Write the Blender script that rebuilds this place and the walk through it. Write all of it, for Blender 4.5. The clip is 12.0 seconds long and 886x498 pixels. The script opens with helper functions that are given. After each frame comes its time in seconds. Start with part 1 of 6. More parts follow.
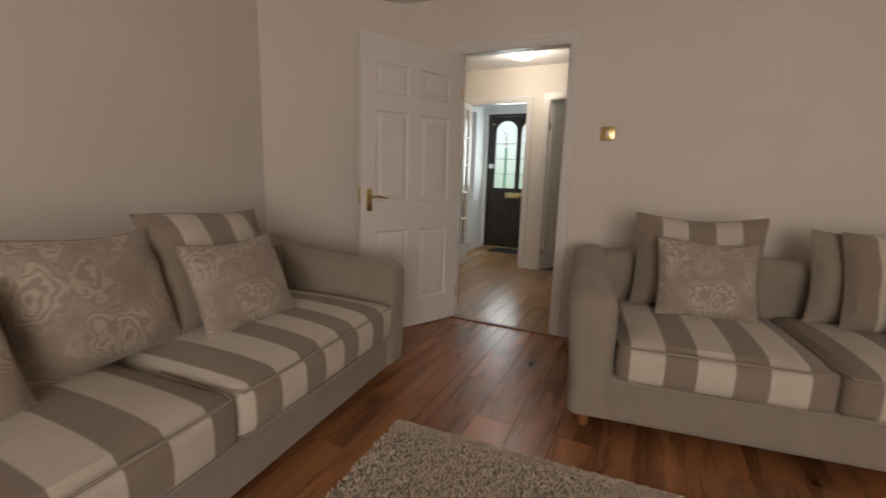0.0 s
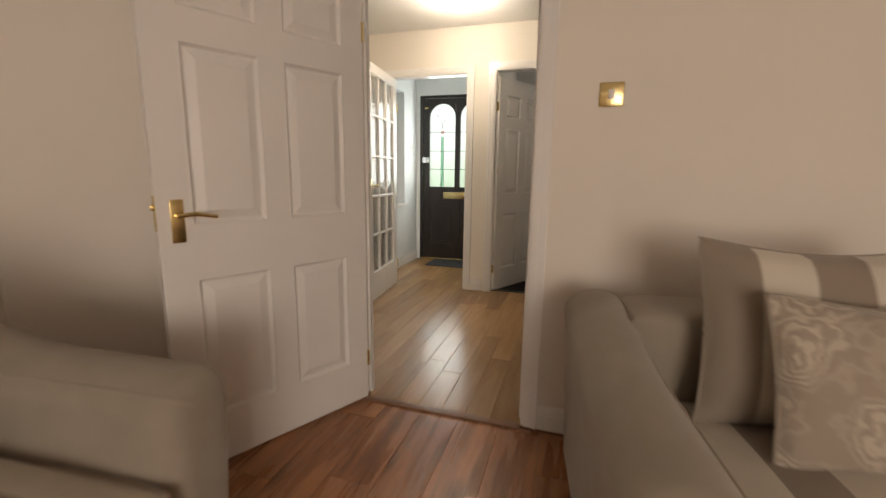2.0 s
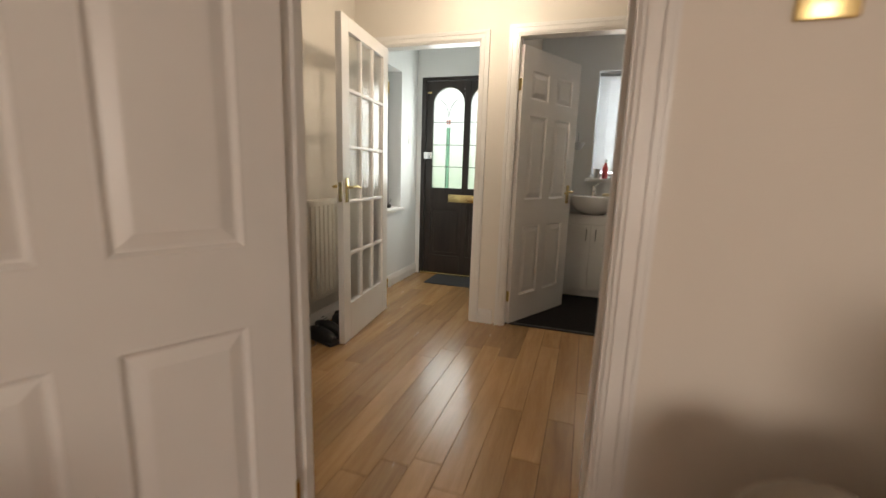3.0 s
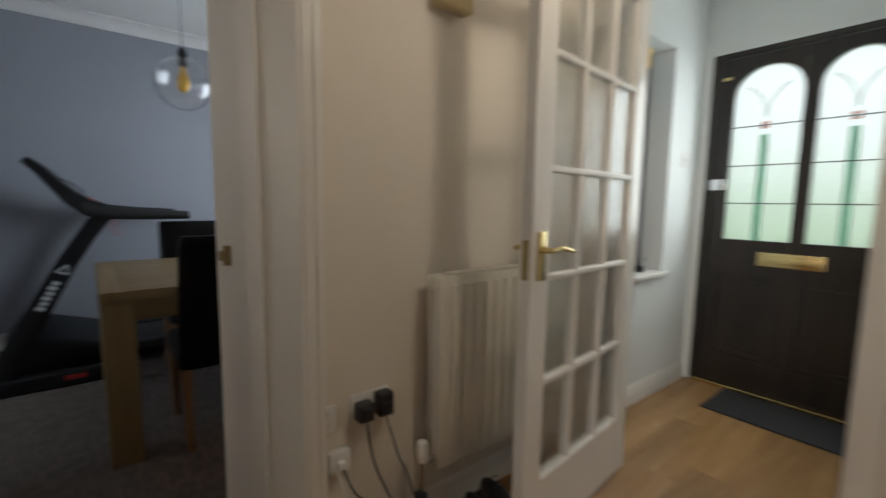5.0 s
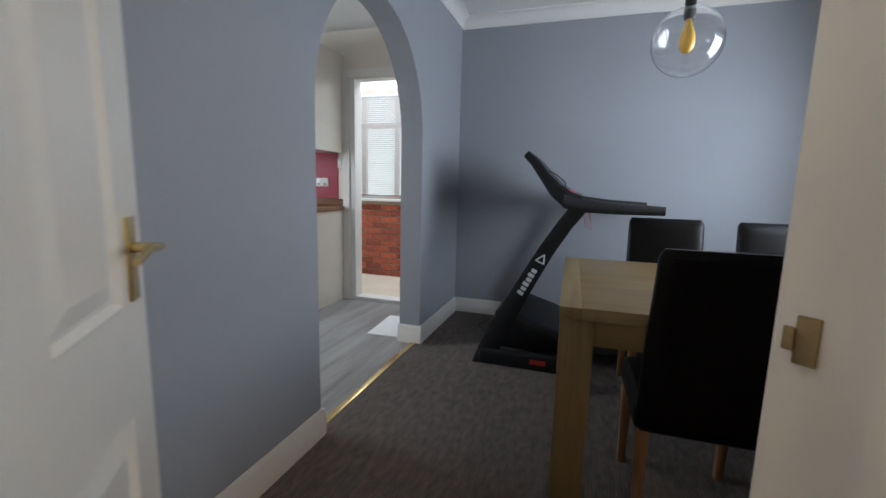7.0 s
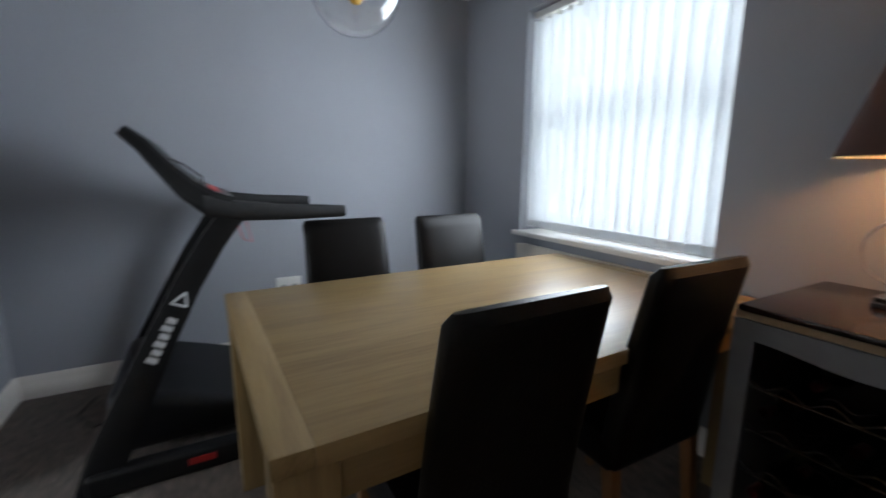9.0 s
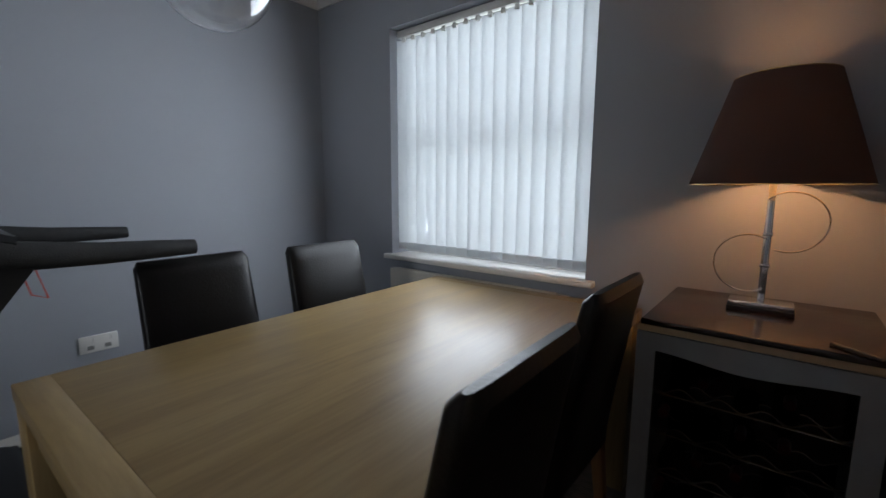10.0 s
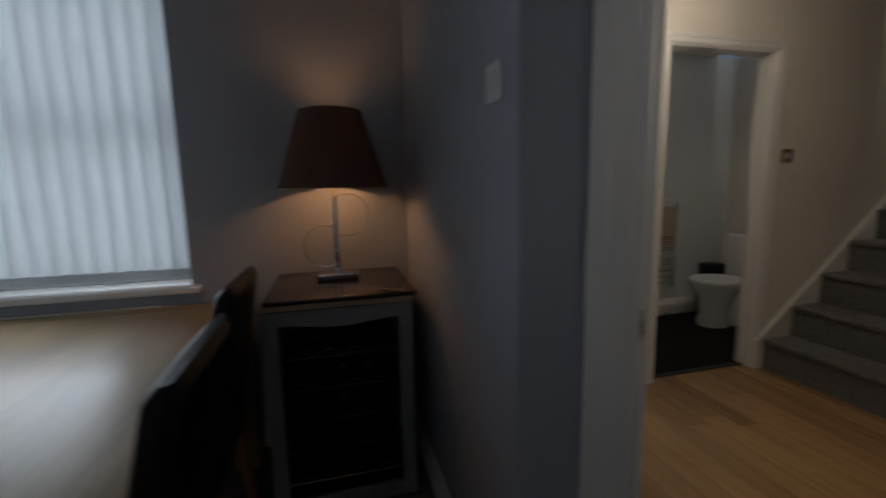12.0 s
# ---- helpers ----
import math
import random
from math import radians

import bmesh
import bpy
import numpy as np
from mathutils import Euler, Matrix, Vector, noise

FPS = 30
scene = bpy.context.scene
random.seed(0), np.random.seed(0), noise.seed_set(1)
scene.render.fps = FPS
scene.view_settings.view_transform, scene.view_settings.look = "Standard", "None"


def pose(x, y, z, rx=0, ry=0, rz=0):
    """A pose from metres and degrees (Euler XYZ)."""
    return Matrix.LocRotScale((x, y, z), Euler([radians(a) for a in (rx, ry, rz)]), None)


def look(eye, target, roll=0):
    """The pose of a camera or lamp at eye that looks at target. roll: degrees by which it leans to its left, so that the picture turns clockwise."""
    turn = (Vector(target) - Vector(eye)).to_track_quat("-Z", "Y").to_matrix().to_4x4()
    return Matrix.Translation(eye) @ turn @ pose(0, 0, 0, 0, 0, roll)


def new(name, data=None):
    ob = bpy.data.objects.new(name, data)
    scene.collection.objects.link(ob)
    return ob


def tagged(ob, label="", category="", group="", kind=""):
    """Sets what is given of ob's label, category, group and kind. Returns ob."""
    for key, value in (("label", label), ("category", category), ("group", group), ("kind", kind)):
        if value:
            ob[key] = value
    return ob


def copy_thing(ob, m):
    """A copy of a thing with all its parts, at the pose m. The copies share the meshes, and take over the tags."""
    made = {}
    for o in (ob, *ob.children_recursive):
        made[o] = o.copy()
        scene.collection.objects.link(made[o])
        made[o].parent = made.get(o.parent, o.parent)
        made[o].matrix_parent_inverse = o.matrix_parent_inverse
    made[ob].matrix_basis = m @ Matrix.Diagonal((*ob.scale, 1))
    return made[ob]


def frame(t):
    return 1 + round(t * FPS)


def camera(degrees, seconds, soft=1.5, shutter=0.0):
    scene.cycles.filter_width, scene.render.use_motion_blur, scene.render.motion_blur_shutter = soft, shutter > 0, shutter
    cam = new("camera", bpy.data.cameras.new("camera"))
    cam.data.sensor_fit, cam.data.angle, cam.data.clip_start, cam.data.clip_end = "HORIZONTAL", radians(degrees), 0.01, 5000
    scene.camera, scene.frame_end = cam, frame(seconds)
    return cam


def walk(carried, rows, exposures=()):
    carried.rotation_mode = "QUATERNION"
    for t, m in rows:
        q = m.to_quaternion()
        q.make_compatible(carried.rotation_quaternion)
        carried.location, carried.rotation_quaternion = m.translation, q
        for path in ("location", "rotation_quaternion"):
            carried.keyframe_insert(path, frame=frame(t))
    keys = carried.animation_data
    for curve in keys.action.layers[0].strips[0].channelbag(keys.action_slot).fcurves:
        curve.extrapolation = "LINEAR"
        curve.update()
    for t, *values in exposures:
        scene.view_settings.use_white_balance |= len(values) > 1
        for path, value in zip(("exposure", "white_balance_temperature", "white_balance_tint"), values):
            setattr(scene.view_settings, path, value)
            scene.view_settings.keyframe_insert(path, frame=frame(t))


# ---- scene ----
cam = camera(92.5, 12.0, shutter=0.5)
PATH = [
    (0, (0.336, 0.103, 1.157), (-0.502, 1.885, 0.81), 1.7),
    (0.5, (0.334, 0.214, 1.136), (-0.334, 2.065, 0.777), 1.7),
    (1, (0.264, 0.559, 1.128), (-0.416, 2.396, 0.727), 1.3),
    (1.5, (0.131, 0.946, 1.141), (-0.509, 2.805, 0.772), 1.4),
    (2, (-0.038, 1.368, 1.15), (-0.622, 3.247, 0.795), 0.8),
    (2.5, (-0.18, 1.787, 1.145), (-0.832, 3.642, 0.779), 2.1),
    (2.7, (-0.21, 1.99, 1.147), (-0.829, 3.856, 0.779), 1.8),
    (4.3, (-0.688, 3.27, 1.156), (-1.415, 5.112, 0.873), -0.4),
    (4.5, (-0.723, 3.359, 1.176), (-1.664, 5.104, 0.916), -0.0),
    (5, (-0.893, 3.612, 1.168), (-2.446, 4.852, 0.949), 0.9),
    (5.5, (-1.047, 3.656, 1.165), (-2.867, 4.433, 0.882), 0.1),
    (6, (-1.227, 3.654, 1.166), (-3.185, 3.932, 0.865), 0.6),
    (6.5, (-1.409, 3.647, 1.171), (-3.351, 3.274, 0.873), 1.6),
    (6.7, (-1.5, 3.635, 1.176), (-3.372, 2.997, 0.876), 1.3),
    (8.3, (-2.162, 3.613, 1.146), (-4.137, 3.704, 0.842), 0.9),
    (8.5, (-2.253, 3.588, 1.165), (-4.206, 3.883, 0.849), 0.3),
    (9, (-2.417, 3.522, 1.238), (-4.137, 4.476, 0.876), 0.4),
    (9.5, (-2.538, 3.461, 1.26), (-3.978, 4.813, 0.942), 0.6),
    (10, (-2.696, 3.449, 1.265), (-3.94, 4.99, 0.984), 0.2),
    (10.5, (-2.854, 3.378, 1.296), (-3.878, 5.072, 1.013), 0.7),
    (11, (-2.927, 3.29, 1.308), (-3.377, 5.218, 1.026), -0.7),
    (11.5, (-2.892, 3.229, 1.287), (-2.867, 5.21, 1.012), -1.1),
    (12, (-2.751, 3.211, 1.279), (-2.251, 5.125, 0.988), -1.1),
]
walk(cam, [(t, look(eye, target, roll)) for t, eye, target, roll in PATH], [(0.0, -0.45, 6200, 10), (0.6, -0.15, 6450, 10), (1.5, 0.0, 6700, 10), (2.5, 0.0, 6700, 10), (4.5, -0.2, 6400, 9), (5.0, -0.45, 6250, 8), (6.0, -0.35, 6200, 8), (6.6, 0.15, 6200, 8), (8.5, 0.33, 6250, 8), (9.5, -0.2, 6400, 9), (10.5, -0.75, 6350, 9), (11.2, -1.05, 6250, 8), (12.0, -1.35, 6150, 8)])

# ---- world and light ----
world = bpy.data.worlds.new("overcast")
scene.world = world
world.use_nodes = True
wn = world.node_tree
sky = wn.nodes.new("ShaderNodeTexSky")
sky.sky_type = 'NISHITA'
sky.sun_disc = False
sky.sun_elevation = radians(48)
sky.sun_rotation = radians(150)
sky.air_density, sky.dust_density = 1.0, 4.0
wn.nodes["Background"].inputs[1].default_value = 0.10
wn.links.new(sky.outputs[0], wn.nodes["Background"].inputs[0])


def lamp(name, kind, energy, color, m, size=0.0, size_y=0.0, spread=180):
    data = bpy.data.lights.new(name, kind)
    data.energy, data.color = energy, color
    if kind == 'AREA':
        data.shape, data.size, data.size_y, data.spread = 'RECTANGLE', size, size_y, radians(spread)
    elif kind == 'SUN':
        data.angle = radians(size)
    else:
        data.shadow_soft_size = size
    ob = new(name, data)
    ob.matrix_world = m
    return ob


DAY = (0.855, 0.93, 1.02)
lamp("sun", 'SUN', 0.8, (1.0, 0.96, 0.9), look((0, -8, 10), (0.5, 0, 0)), 15)
lamp("daylight_living", 'AREA', 108, (1.0, 0.875, 0.775), look((1.75, -2.78, 1.40), (-0.7, 0.8, 1.05)), 2.2, 1.7)
lamp("daylight_dining", 'AREA', 20.5, DAY, look((-4.02, 5.262, 1.50), (-4.60, 3.0, 1.22)), 0.85, 1.0, 150)
lamp("daylight_blind", 'AREA', 15, DAY, look((-4.02, 5.61, 1.53), (-4.02, 3.0, 1.53)), 1.25, 1.36)
lamp("daylight_porch", 'AREA', 11.5, (0.92, 0.98, 0.96), look((-1.55, 6.66, 1.5), (-1.5, 5, 1.5)), 0.7, 1.0)
lamp("daylight_wc", 'AREA', 2.2, (1.0, 0.84, 0.66), look((0.05, 6.72, 1.63), (0.1, 5, 1.63)), 0.55, 0.85)
lamp("daylight_wc_blind", 'AREA', 10, DAY, look((0.05, 6.92, 1.63), (0.05, 5, 1.63)), 0.6, 0.95)
# added fill at an unseen kitchen opening, aimed through the arch at the dining west wall
lamp("fill_kitchen", 'AREA', 52, DAY, look((-3.1, -1.35, 1.55), (-4.8, 2.0, 0.9)), 1.1, 1.0)
lamp("daylight_garden_room", 'AREA', 42, DAY, look((-5.95, 1.7, 2.66), (-5.95, 1.7, 0)), 0.8, 2.4)
lamp("hall_bulb", 'POINT', 18, (1.0, 0.86, 0.69), pose(-0.985, 4.74, 2.27), 0.08)
lamp("table_lamp_bulb", 'POINT', 4.2, (1.0, 0.46, 0.19), pose(-2.735, 5.135, 1.395), 0.022)
lamp("table_lamp_bulb_tip", 'POINT', 1.5, (1.0, 0.46, 0.19), pose(-2.735, 5.135, 1.505), 0.022)


# ---- materials ----
def mat(name, color, rough=0.6, metal=0.0, vary=0.06, scale=6.0, bump=0.0, bump_scale=80.0, spec=0.5, coat=0.0, sheen=0.0, stretch=(1, 1, 1)):
    m = bpy.data.materials.new(name)
    m.use_nodes = True
    nt = m.node_tree
    b = nt.nodes["Principled BSDF"]
    b.inputs["Roughness"].default_value = rough
    b.inputs["Metallic"].default_value = metal
    b.inputs["Specular IOR Level"].default_value = spec
    b.inputs["Coat Weight"].default_value = coat
    b.inputs["Sheen Weight"].default_value = sheen
    tc = nt.nodes.new("ShaderNodeTexCoord")
    mp = nt.nodes.new("ShaderNodeMapping")
    mp.inputs["Scale"].default_value = stretch
    nt.links.new(tc.outputs["Object"], mp.inputs[0])
    n1 = nt.nodes.new("ShaderNodeTexNoise")
    n1.inputs["Scale"].default_value, n1.inputs["Detail"].default_value = scale, 5
    nt.links.new(mp.outputs[0], n1.inputs["Vector"])
    rmp = nt.nodes.new("ShaderNodeMapRange")
    rmp.inputs[1].default_value, rmp.inputs[2].default_value = 0.3, 0.7
    rmp.inputs[3].default_value, rmp.inputs[4].default_value = 1 - vary, 1 + vary
    nt.links.new(n1.outputs[0], rmp.inputs[0])
    mx = nt.nodes.new("ShaderNodeVectorMath")
    mx.operation = 'SCALE'
    mx.inputs[0].default_value = color
    nt.links.new(rmp.outputs[0], mx.inputs["Scale"])
    nt.links.new(mx.outputs[0], b.inputs["Base Color"])
    if bump:
        n2 = nt.nodes.new("ShaderNodeTexNoise")
        n2.inputs["Scale"].default_value, n2.inputs["Detail"].default_value = bump_scale, 4
        nt.links.new(mp.outputs[0], n2.inputs["Vector"])
        bp = nt.nodes.new("ShaderNodeBump")
        bp.inputs["Strength"].default_value, bp.inputs["Distance"].default_value = bump, 0.004
        nt.links.new(n2.outputs[0], bp.inputs["Height"])
        nt.links.new(bp.outputs[0], b.inputs["Normal"])
    return m


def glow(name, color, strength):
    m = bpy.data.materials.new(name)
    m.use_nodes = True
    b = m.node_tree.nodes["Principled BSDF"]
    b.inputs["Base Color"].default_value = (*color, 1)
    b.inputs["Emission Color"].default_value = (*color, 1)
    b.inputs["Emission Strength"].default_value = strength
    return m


def glass(name, rough=0.0, color=(1, 1, 1), bump=0.0):
    m = bpy.data.materials.new(name)
    m.use_nodes = True
    nt = m.node_tree
    b = nt.nodes["Principled BSDF"]
    b.inputs["Base Color"].default_value = (*color, 1)
    b.inputs["Roughness"].default_value = rough
    b.inputs["Transmission Weight"].default_value = 1.0
    b.inputs["IOR"].default_value = 1.45 if bump else 1.1
    if bump:
        n2 = nt.nodes.new("ShaderNodeTexNoise")
        n2.inputs["Scale"].default_value = 45
        tc = nt.nodes.new("ShaderNodeTexCoord")
        nt.links.new(tc.outputs["Object"], n2.inputs["Vector"])
        bp = nt.nodes.new("ShaderNodeBump")
        bp.inputs["Strength"].default_value, bp.inputs["Distance"].default_value = bump, 0.01
        nt.links.new(n2.outputs[0], bp.inputs["Height"])
        nt.links.new(bp.outputs[0], b.inputs["Normal"])
    return m


M_WALL = mat("warm white wall paint", (0.76, 0.70, 0.62), 0.75, vary=0.025, scale=1.5, bump=0.12, bump_scale=160)
M_WALLC = mat("cool white wall paint", (0.76, 0.77, 0.76), 0.7, vary=0.02, scale=1.5, bump=0.1, bump_scale=160)
M_GREY = mat("blue grey wall paint", (0.335, 0.35, 0.386), 0.72, vary=0.03, scale=1.5, bump=0.12, bump_scale=160)
M_CEIL = mat("white ceiling paint", (0.80, 0.79, 0.77), 0.85, vary=0.02, scale=3, bump=0.35, bump_scale=60)
M_GLOSS = mat("white gloss paint", (0.78, 0.75, 0.71), 0.28, vary=0.02, scale=4, bump=0.05, bump_scale=30)
M_BRASS = mat("polished brass", (0.72, 0.57, 0.27), 0.26, 1.0, vary=0.08, scale=20)
M_CHROME = mat("chrome", (0.75, 0.75, 0.76), 0.15, 1.0, vary=0.03)
M_BLACK = mat("black plastic", (0.018, 0.018, 0.02), 0.42, vary=0.15, scale=15)
M_WHITEP = mat("white plastic", (0.75, 0.74, 0.71), 0.35, vary=0.02)


# ---- building helpers ----
def bx(bm, x0, x1, y0, y1, z0, z1, bevel=0.0, seg=2, m=None):
    """A box, its edges rounded by bevel."""
    r = bmesh.ops.create_cube(bm, size=1.0)
    vs = r["verts"]
    for v in vs:
        v.co = Vector(((x0 + x1) / 2 + v.co.x * (x1 - x0), (y0 + y1) / 2 + v.co.y * (y1 - y0), (z0 + z1) / 2 + v.co.z * (z1 - z0)))
    if bevel > 0:
        es = list({e for v in vs for e in v.link_edges})
        g = bmesh.ops.bevel(bm, geom=es, offset=bevel, segments=seg, profile=0.5, affect='EDGES')
        vs = list({v for f in g["faces"] for v in f.verts} | {v for v in vs if v.is_valid})
    if m is not None:
        bmesh.ops.transform(bm, matrix=m, verts=vs)
    return vs


def tube(bm, a, b, r0, r1=None, seg=12, caps=True):
    """A round bar from a to b."""
    a, b = Vector(a), Vector(b)
    d = b - a
    m = Matrix.Translation((a + b) / 2) @ d.to_track_quat('Z', 'Y').to_matrix().to_4x4()
    return bmesh.ops.create_cone(bm, cap_ends=caps, segments=seg, radius1=r0, radius2=r0 if r1 is None else r1, depth=d.length, matrix=m)["verts"]


def prism(bm, pts, z0, z1):
    """An upright prism over a plan outline."""
    lo = [bm.verts.new((x, y, z0)) for x, y in pts]
    hi = [bm.verts.new((x, y, z1)) for x, y in pts]
    bm.faces.new(lo[::-1])
    bm.faces.new(hi)
    for i in range(len(pts)):
        j = (i + 1) % len(pts)
        bm.faces.new((lo[i], lo[j], hi[j], hi[i]))
    return lo + hi


def lathe(bm, prof, seg=24, m=None):
    """A turned shape: (radius, height) pairs spun about z."""
    rings = []
    for r, z in prof:
        rings.append([bm.verts.new((r * math.cos(2 * math.pi * i / seg), r * math.sin(2 * math.pi * i / seg), z)) for i in range(seg)])
    for a, b in zip(rings, rings[1:]):
        for i in range(seg):
            j = (i + 1) % seg
            bm.faces.new((a[i], a[j], b[j], b[i]))
    vs = [v for r in rings for v in r]
    if m is not None:
        bmesh.ops.transform(bm, matrix=m, verts=vs)
    return vs


def part(name, bm, material, parent=None, label="", smooth=True, m=None):
    me = bpy.data.meshes.new(name)
    bmesh.ops.recalc_face_normals(bm, faces=bm.faces)
    bm.to_mesh(me)
    bm.free()
    if smooth:
        for p in me.polygons:
            p.use_smooth = True
        me.set_sharp_from_angle(angle=radians(35))
    for one in (material if isinstance(material, (list, tuple)) else [material]):
        me.materials.append(one)
    ob = new(name, me)
    if parent is not None:
        ob.parent = parent
    if m is not None:
        ob.matrix_basis = m
    if label:
        tagged(ob, label)
    return ob


def thing(name, label, category, m=None, group="", kind=""):
    ob = new(name)
    ob.empty_display_size = 0.1
    if m is not None:
        ob.matrix_basis = m
    return tagged(ob, label, category, group, kind)


def solo(name, bm, material, label, category, group="", kind="", m=None, smooth=True):
    return tagged(part(name, bm, material, None, "", smooth, m), label, category, group, kind)


def wall(name, p0, p1, thick, z1, front, back, holes=(), z0=0.0, label="painted plaster wall"):
    """A wall whose front face runs from p0 to p1, with its body on the left of that line. holes: (from, to, low, high) along it."""
    bm = bmesh.new()
    d = Vector((p1[0] - p0[0], p1[1] - p0[1]))
    length = d.length
    cuts = sorted({0.0, length, *[h[0] for h in holes], *[h[1] for h in holes]})
    for a, b in zip(cuts, cuts[1:]):
        spans = [(z0, z1)]
        for h in holes:
            if h[0] <= a + 1e-6 and h[1] >= b - 1e-6:
                spans = [s for lo, hi in spans for s in ((lo, min(hi, h[2])), (max(lo, h[3]), hi)) if s[1] - s[0] > 1e-4]
        for lo, hi in spans:
            bx(bm, a, b, 0, thick, lo, hi)
    m = Matrix.Translation((p0[0], p0[1], 0)) @ Matrix.Rotation(math.atan2(d.y, d.x), 4, 'Z')
    ob = part(name, bm, [front, back], None, "", False, m)
    for p in ob.data.polygons:
        p.material_index = 1 if p.normal.y > 0.5 else 0
    return tagged(ob, label, "wall", kind="structure")


# ---- the plan ----
LN, HS, HN, HW = 3.20, 3.30, 5.38, -2.07      # living north face, hall south, north and west faces
DE, DW, DN, DS = -2.38, -5.36, 5.355, 2.54    # dining east, west, north, south faces
CL, CH, CD = 2.45, 2.46, 2.58                 # ceilings: living, hall, dining

wall("wall_living_north", (-1.50, LN), (3.3, LN), 0.10, CL, M_WALL, M_WALL, [(0.455, 1.305, 0, 2.075)])
wall("wall_living_west", (-2.25, -3.0), (-2.25, 2.43), 0.10, CL, M_WALL, M_WALL)
wall("wall_diagonal", (-2.25, 2.43), (-1.50, 3.20), 0.09, CL, M_WALL, M_GREY)
wall("wall_living_south", (3.3, -2.85), (-2.35, -2.85), 0.20, CL, M_WALL, M_WALL, [(0.3, 2.8, 0.5, 2.2)])
wall("wall_living_east", (3.3, 3.3), (3.3, -2.85), 0.10, CL, M_WALL, M_WALL)
wall("wall_porch_west", (HW, 6.93), (HW, 5.38), -0.31, CH, M_WALLC, M_WALLC, [(0.66, 1.08, 0.77, 2.08)])
wall("wall_hall_north", (HW, HN), (0.95, HN), 0.10, CH, M_WALL, M_WALLC, [(0.20, 1.02, 0, 2.075), (1.25, 2.08, 0, 2.09)])
wall("wall_stair_north", (0.95, HN), (3.3, HN), 0.10, 5.0, M_WALL, M_WALL)
wall("wall_stair_south", (0.95, HS), (3.3, HS), -0.05, 5.0, M_WALL, M_WALL, z0=CL)
wall("wall_stair_head", (0.95, HN), (0.95, HS), 0.05, 5.0, M_WALL, M_WALL, z0=CH)
wall("wall_front", (-2.38, 6.68), (1.3, 6.68), 0.25, CH, M_WALLC, M_WALLC, [(0.36, 1.28, 0, 2.105), (2.12, 2.74, 1.12, 2.10)])
wall("wall_porch_east", (-0.92, 5.48), (-0.92, 6.68), -0.12, CH, M_WALLC, M_WALL)
wall("wall_wc_east", (1.15, 6.68), (1.15, 5.48), 0.10, CH, M_WALL, M_WALL)
wall("wall_hall_east", (3.3, 5.48), (3.3, 3.30), 0.10, 5.0, M_WALL, M_WALL)
wall("wall_dining_north", (DW - 0.1, DN), (DE, DN), 0.26, CD, M_GREY, M_WALLC, [(0.805, 2.07, 0.85, 2.22)])
wall("wall_dining_west", (DW, DS), (DW, DN), 0.10, CD, M_GREY, M_WALL)
wall("wall_kitchen_west", (DW, -1.5), (DW, 2.38), 0.10, CD, M_WALL, M_WALL, [(2.90, 3.78, 0, 2.195)])
# the opening in the south wall is unseen, placed to suit the kitchen fill lamp
wall("wall_kitchen_south", (-2.35, -1.5), (DW - 0.1, -1.5), 0.20, CD, M_WALL, M_WALL, [(0.15, 1.35, 1.0, 2.1)])


def upright(name, pts, z0, z1, mats, label, pick):
    """A wall piece over a plan outline; pick gives the material index from a face's normal."""
    bm = bmesh.new()
    prism(bm, pts, z0, z1)
    ob = part(name, bm, mats, None, "", False)
    for p in ob.data.polygons:
        p.material_index = pick(p.normal)
    return tagged(ob, label, "wall", kind="structure")


# the wall between hall and dining room, its splayed end, and the skewed doorway
upright("wall_hall_west", [(HW, 5.38), (HW, 4.035), (-2.222, 3.868), (DE, 4.015), (DE, 5.36), (DE, 5.38)], 0, CD, [M_WALL, M_GREY], "cream painted wall between hall and dining room", lambda n: 1 if n.x < -0.5 else 0)
upright("wall_doorway_south", [(-1.50, 3.20), (-1.50, 3.30), (-1.57, 3.30), (-1.61, 3.275), (-1.564, 3.262)], 0, CD, [M_WALL, M_GREY], "cream painted wall end at the doorway", lambda n: 0)
upright("wall_doorway_lintel", [(HW, 4.035), (-2.20, 3.99), (-1.69, 3.27), (-1.57, 3.30)], 2.06, CD, [M_WALL, M_GREY], "cream painted wall over the doorway", lambda n: 0)


def flat(name, pts, z0, z1, material, label, category):
    bm = bmesh.new()
    prism(bm, pts, z0, z1)
    return solo(name, bm, material, label, category, kind="structure", smooth=False)


# the arch wall between dining room and kitchen
def arch_wall():
    bm = bmesh.new()
    xl, xr, spring, rise, n = -4.45, -3.20, 1.50, 0.66, 24
    y0, y1 = 2.38, DS
    bx(bm, DW - 0.1, xl, y0, y1, 0, CD)
    prism(bm, [(xr, y0), (-2.34, y0), (-2.34, 2.47), (-2.28, y1), (xr, y1)], 0, CD)
    cx, rx = (xl + xr) / 2, (xr - xl) / 2
    top = [(cx - rx * math.cos(math.pi * i / n), spring + rise * math.sin(math.pi * i / n)) for i in range(n + 1)]
    for (xa, za), (xb, zb) in zip(top, top[1:]):
        vs = [bm.verts.new((x, y, z)) for y in (y0, y1) for x, z in ((xa, za), (xb, zb), (xb, CD), (xa, CD))]
        for f in ((0, 1, 2, 3), (7, 6, 5, 4), (0, 4, 5, 1)):
            bm.faces.new([vs[i] for i in f])
    return solo("wall_dining_south", bm, M_GREY, "blue-grey painted wall with a rounded arch to the kitchen", "wall", kind="structure", smooth=False)


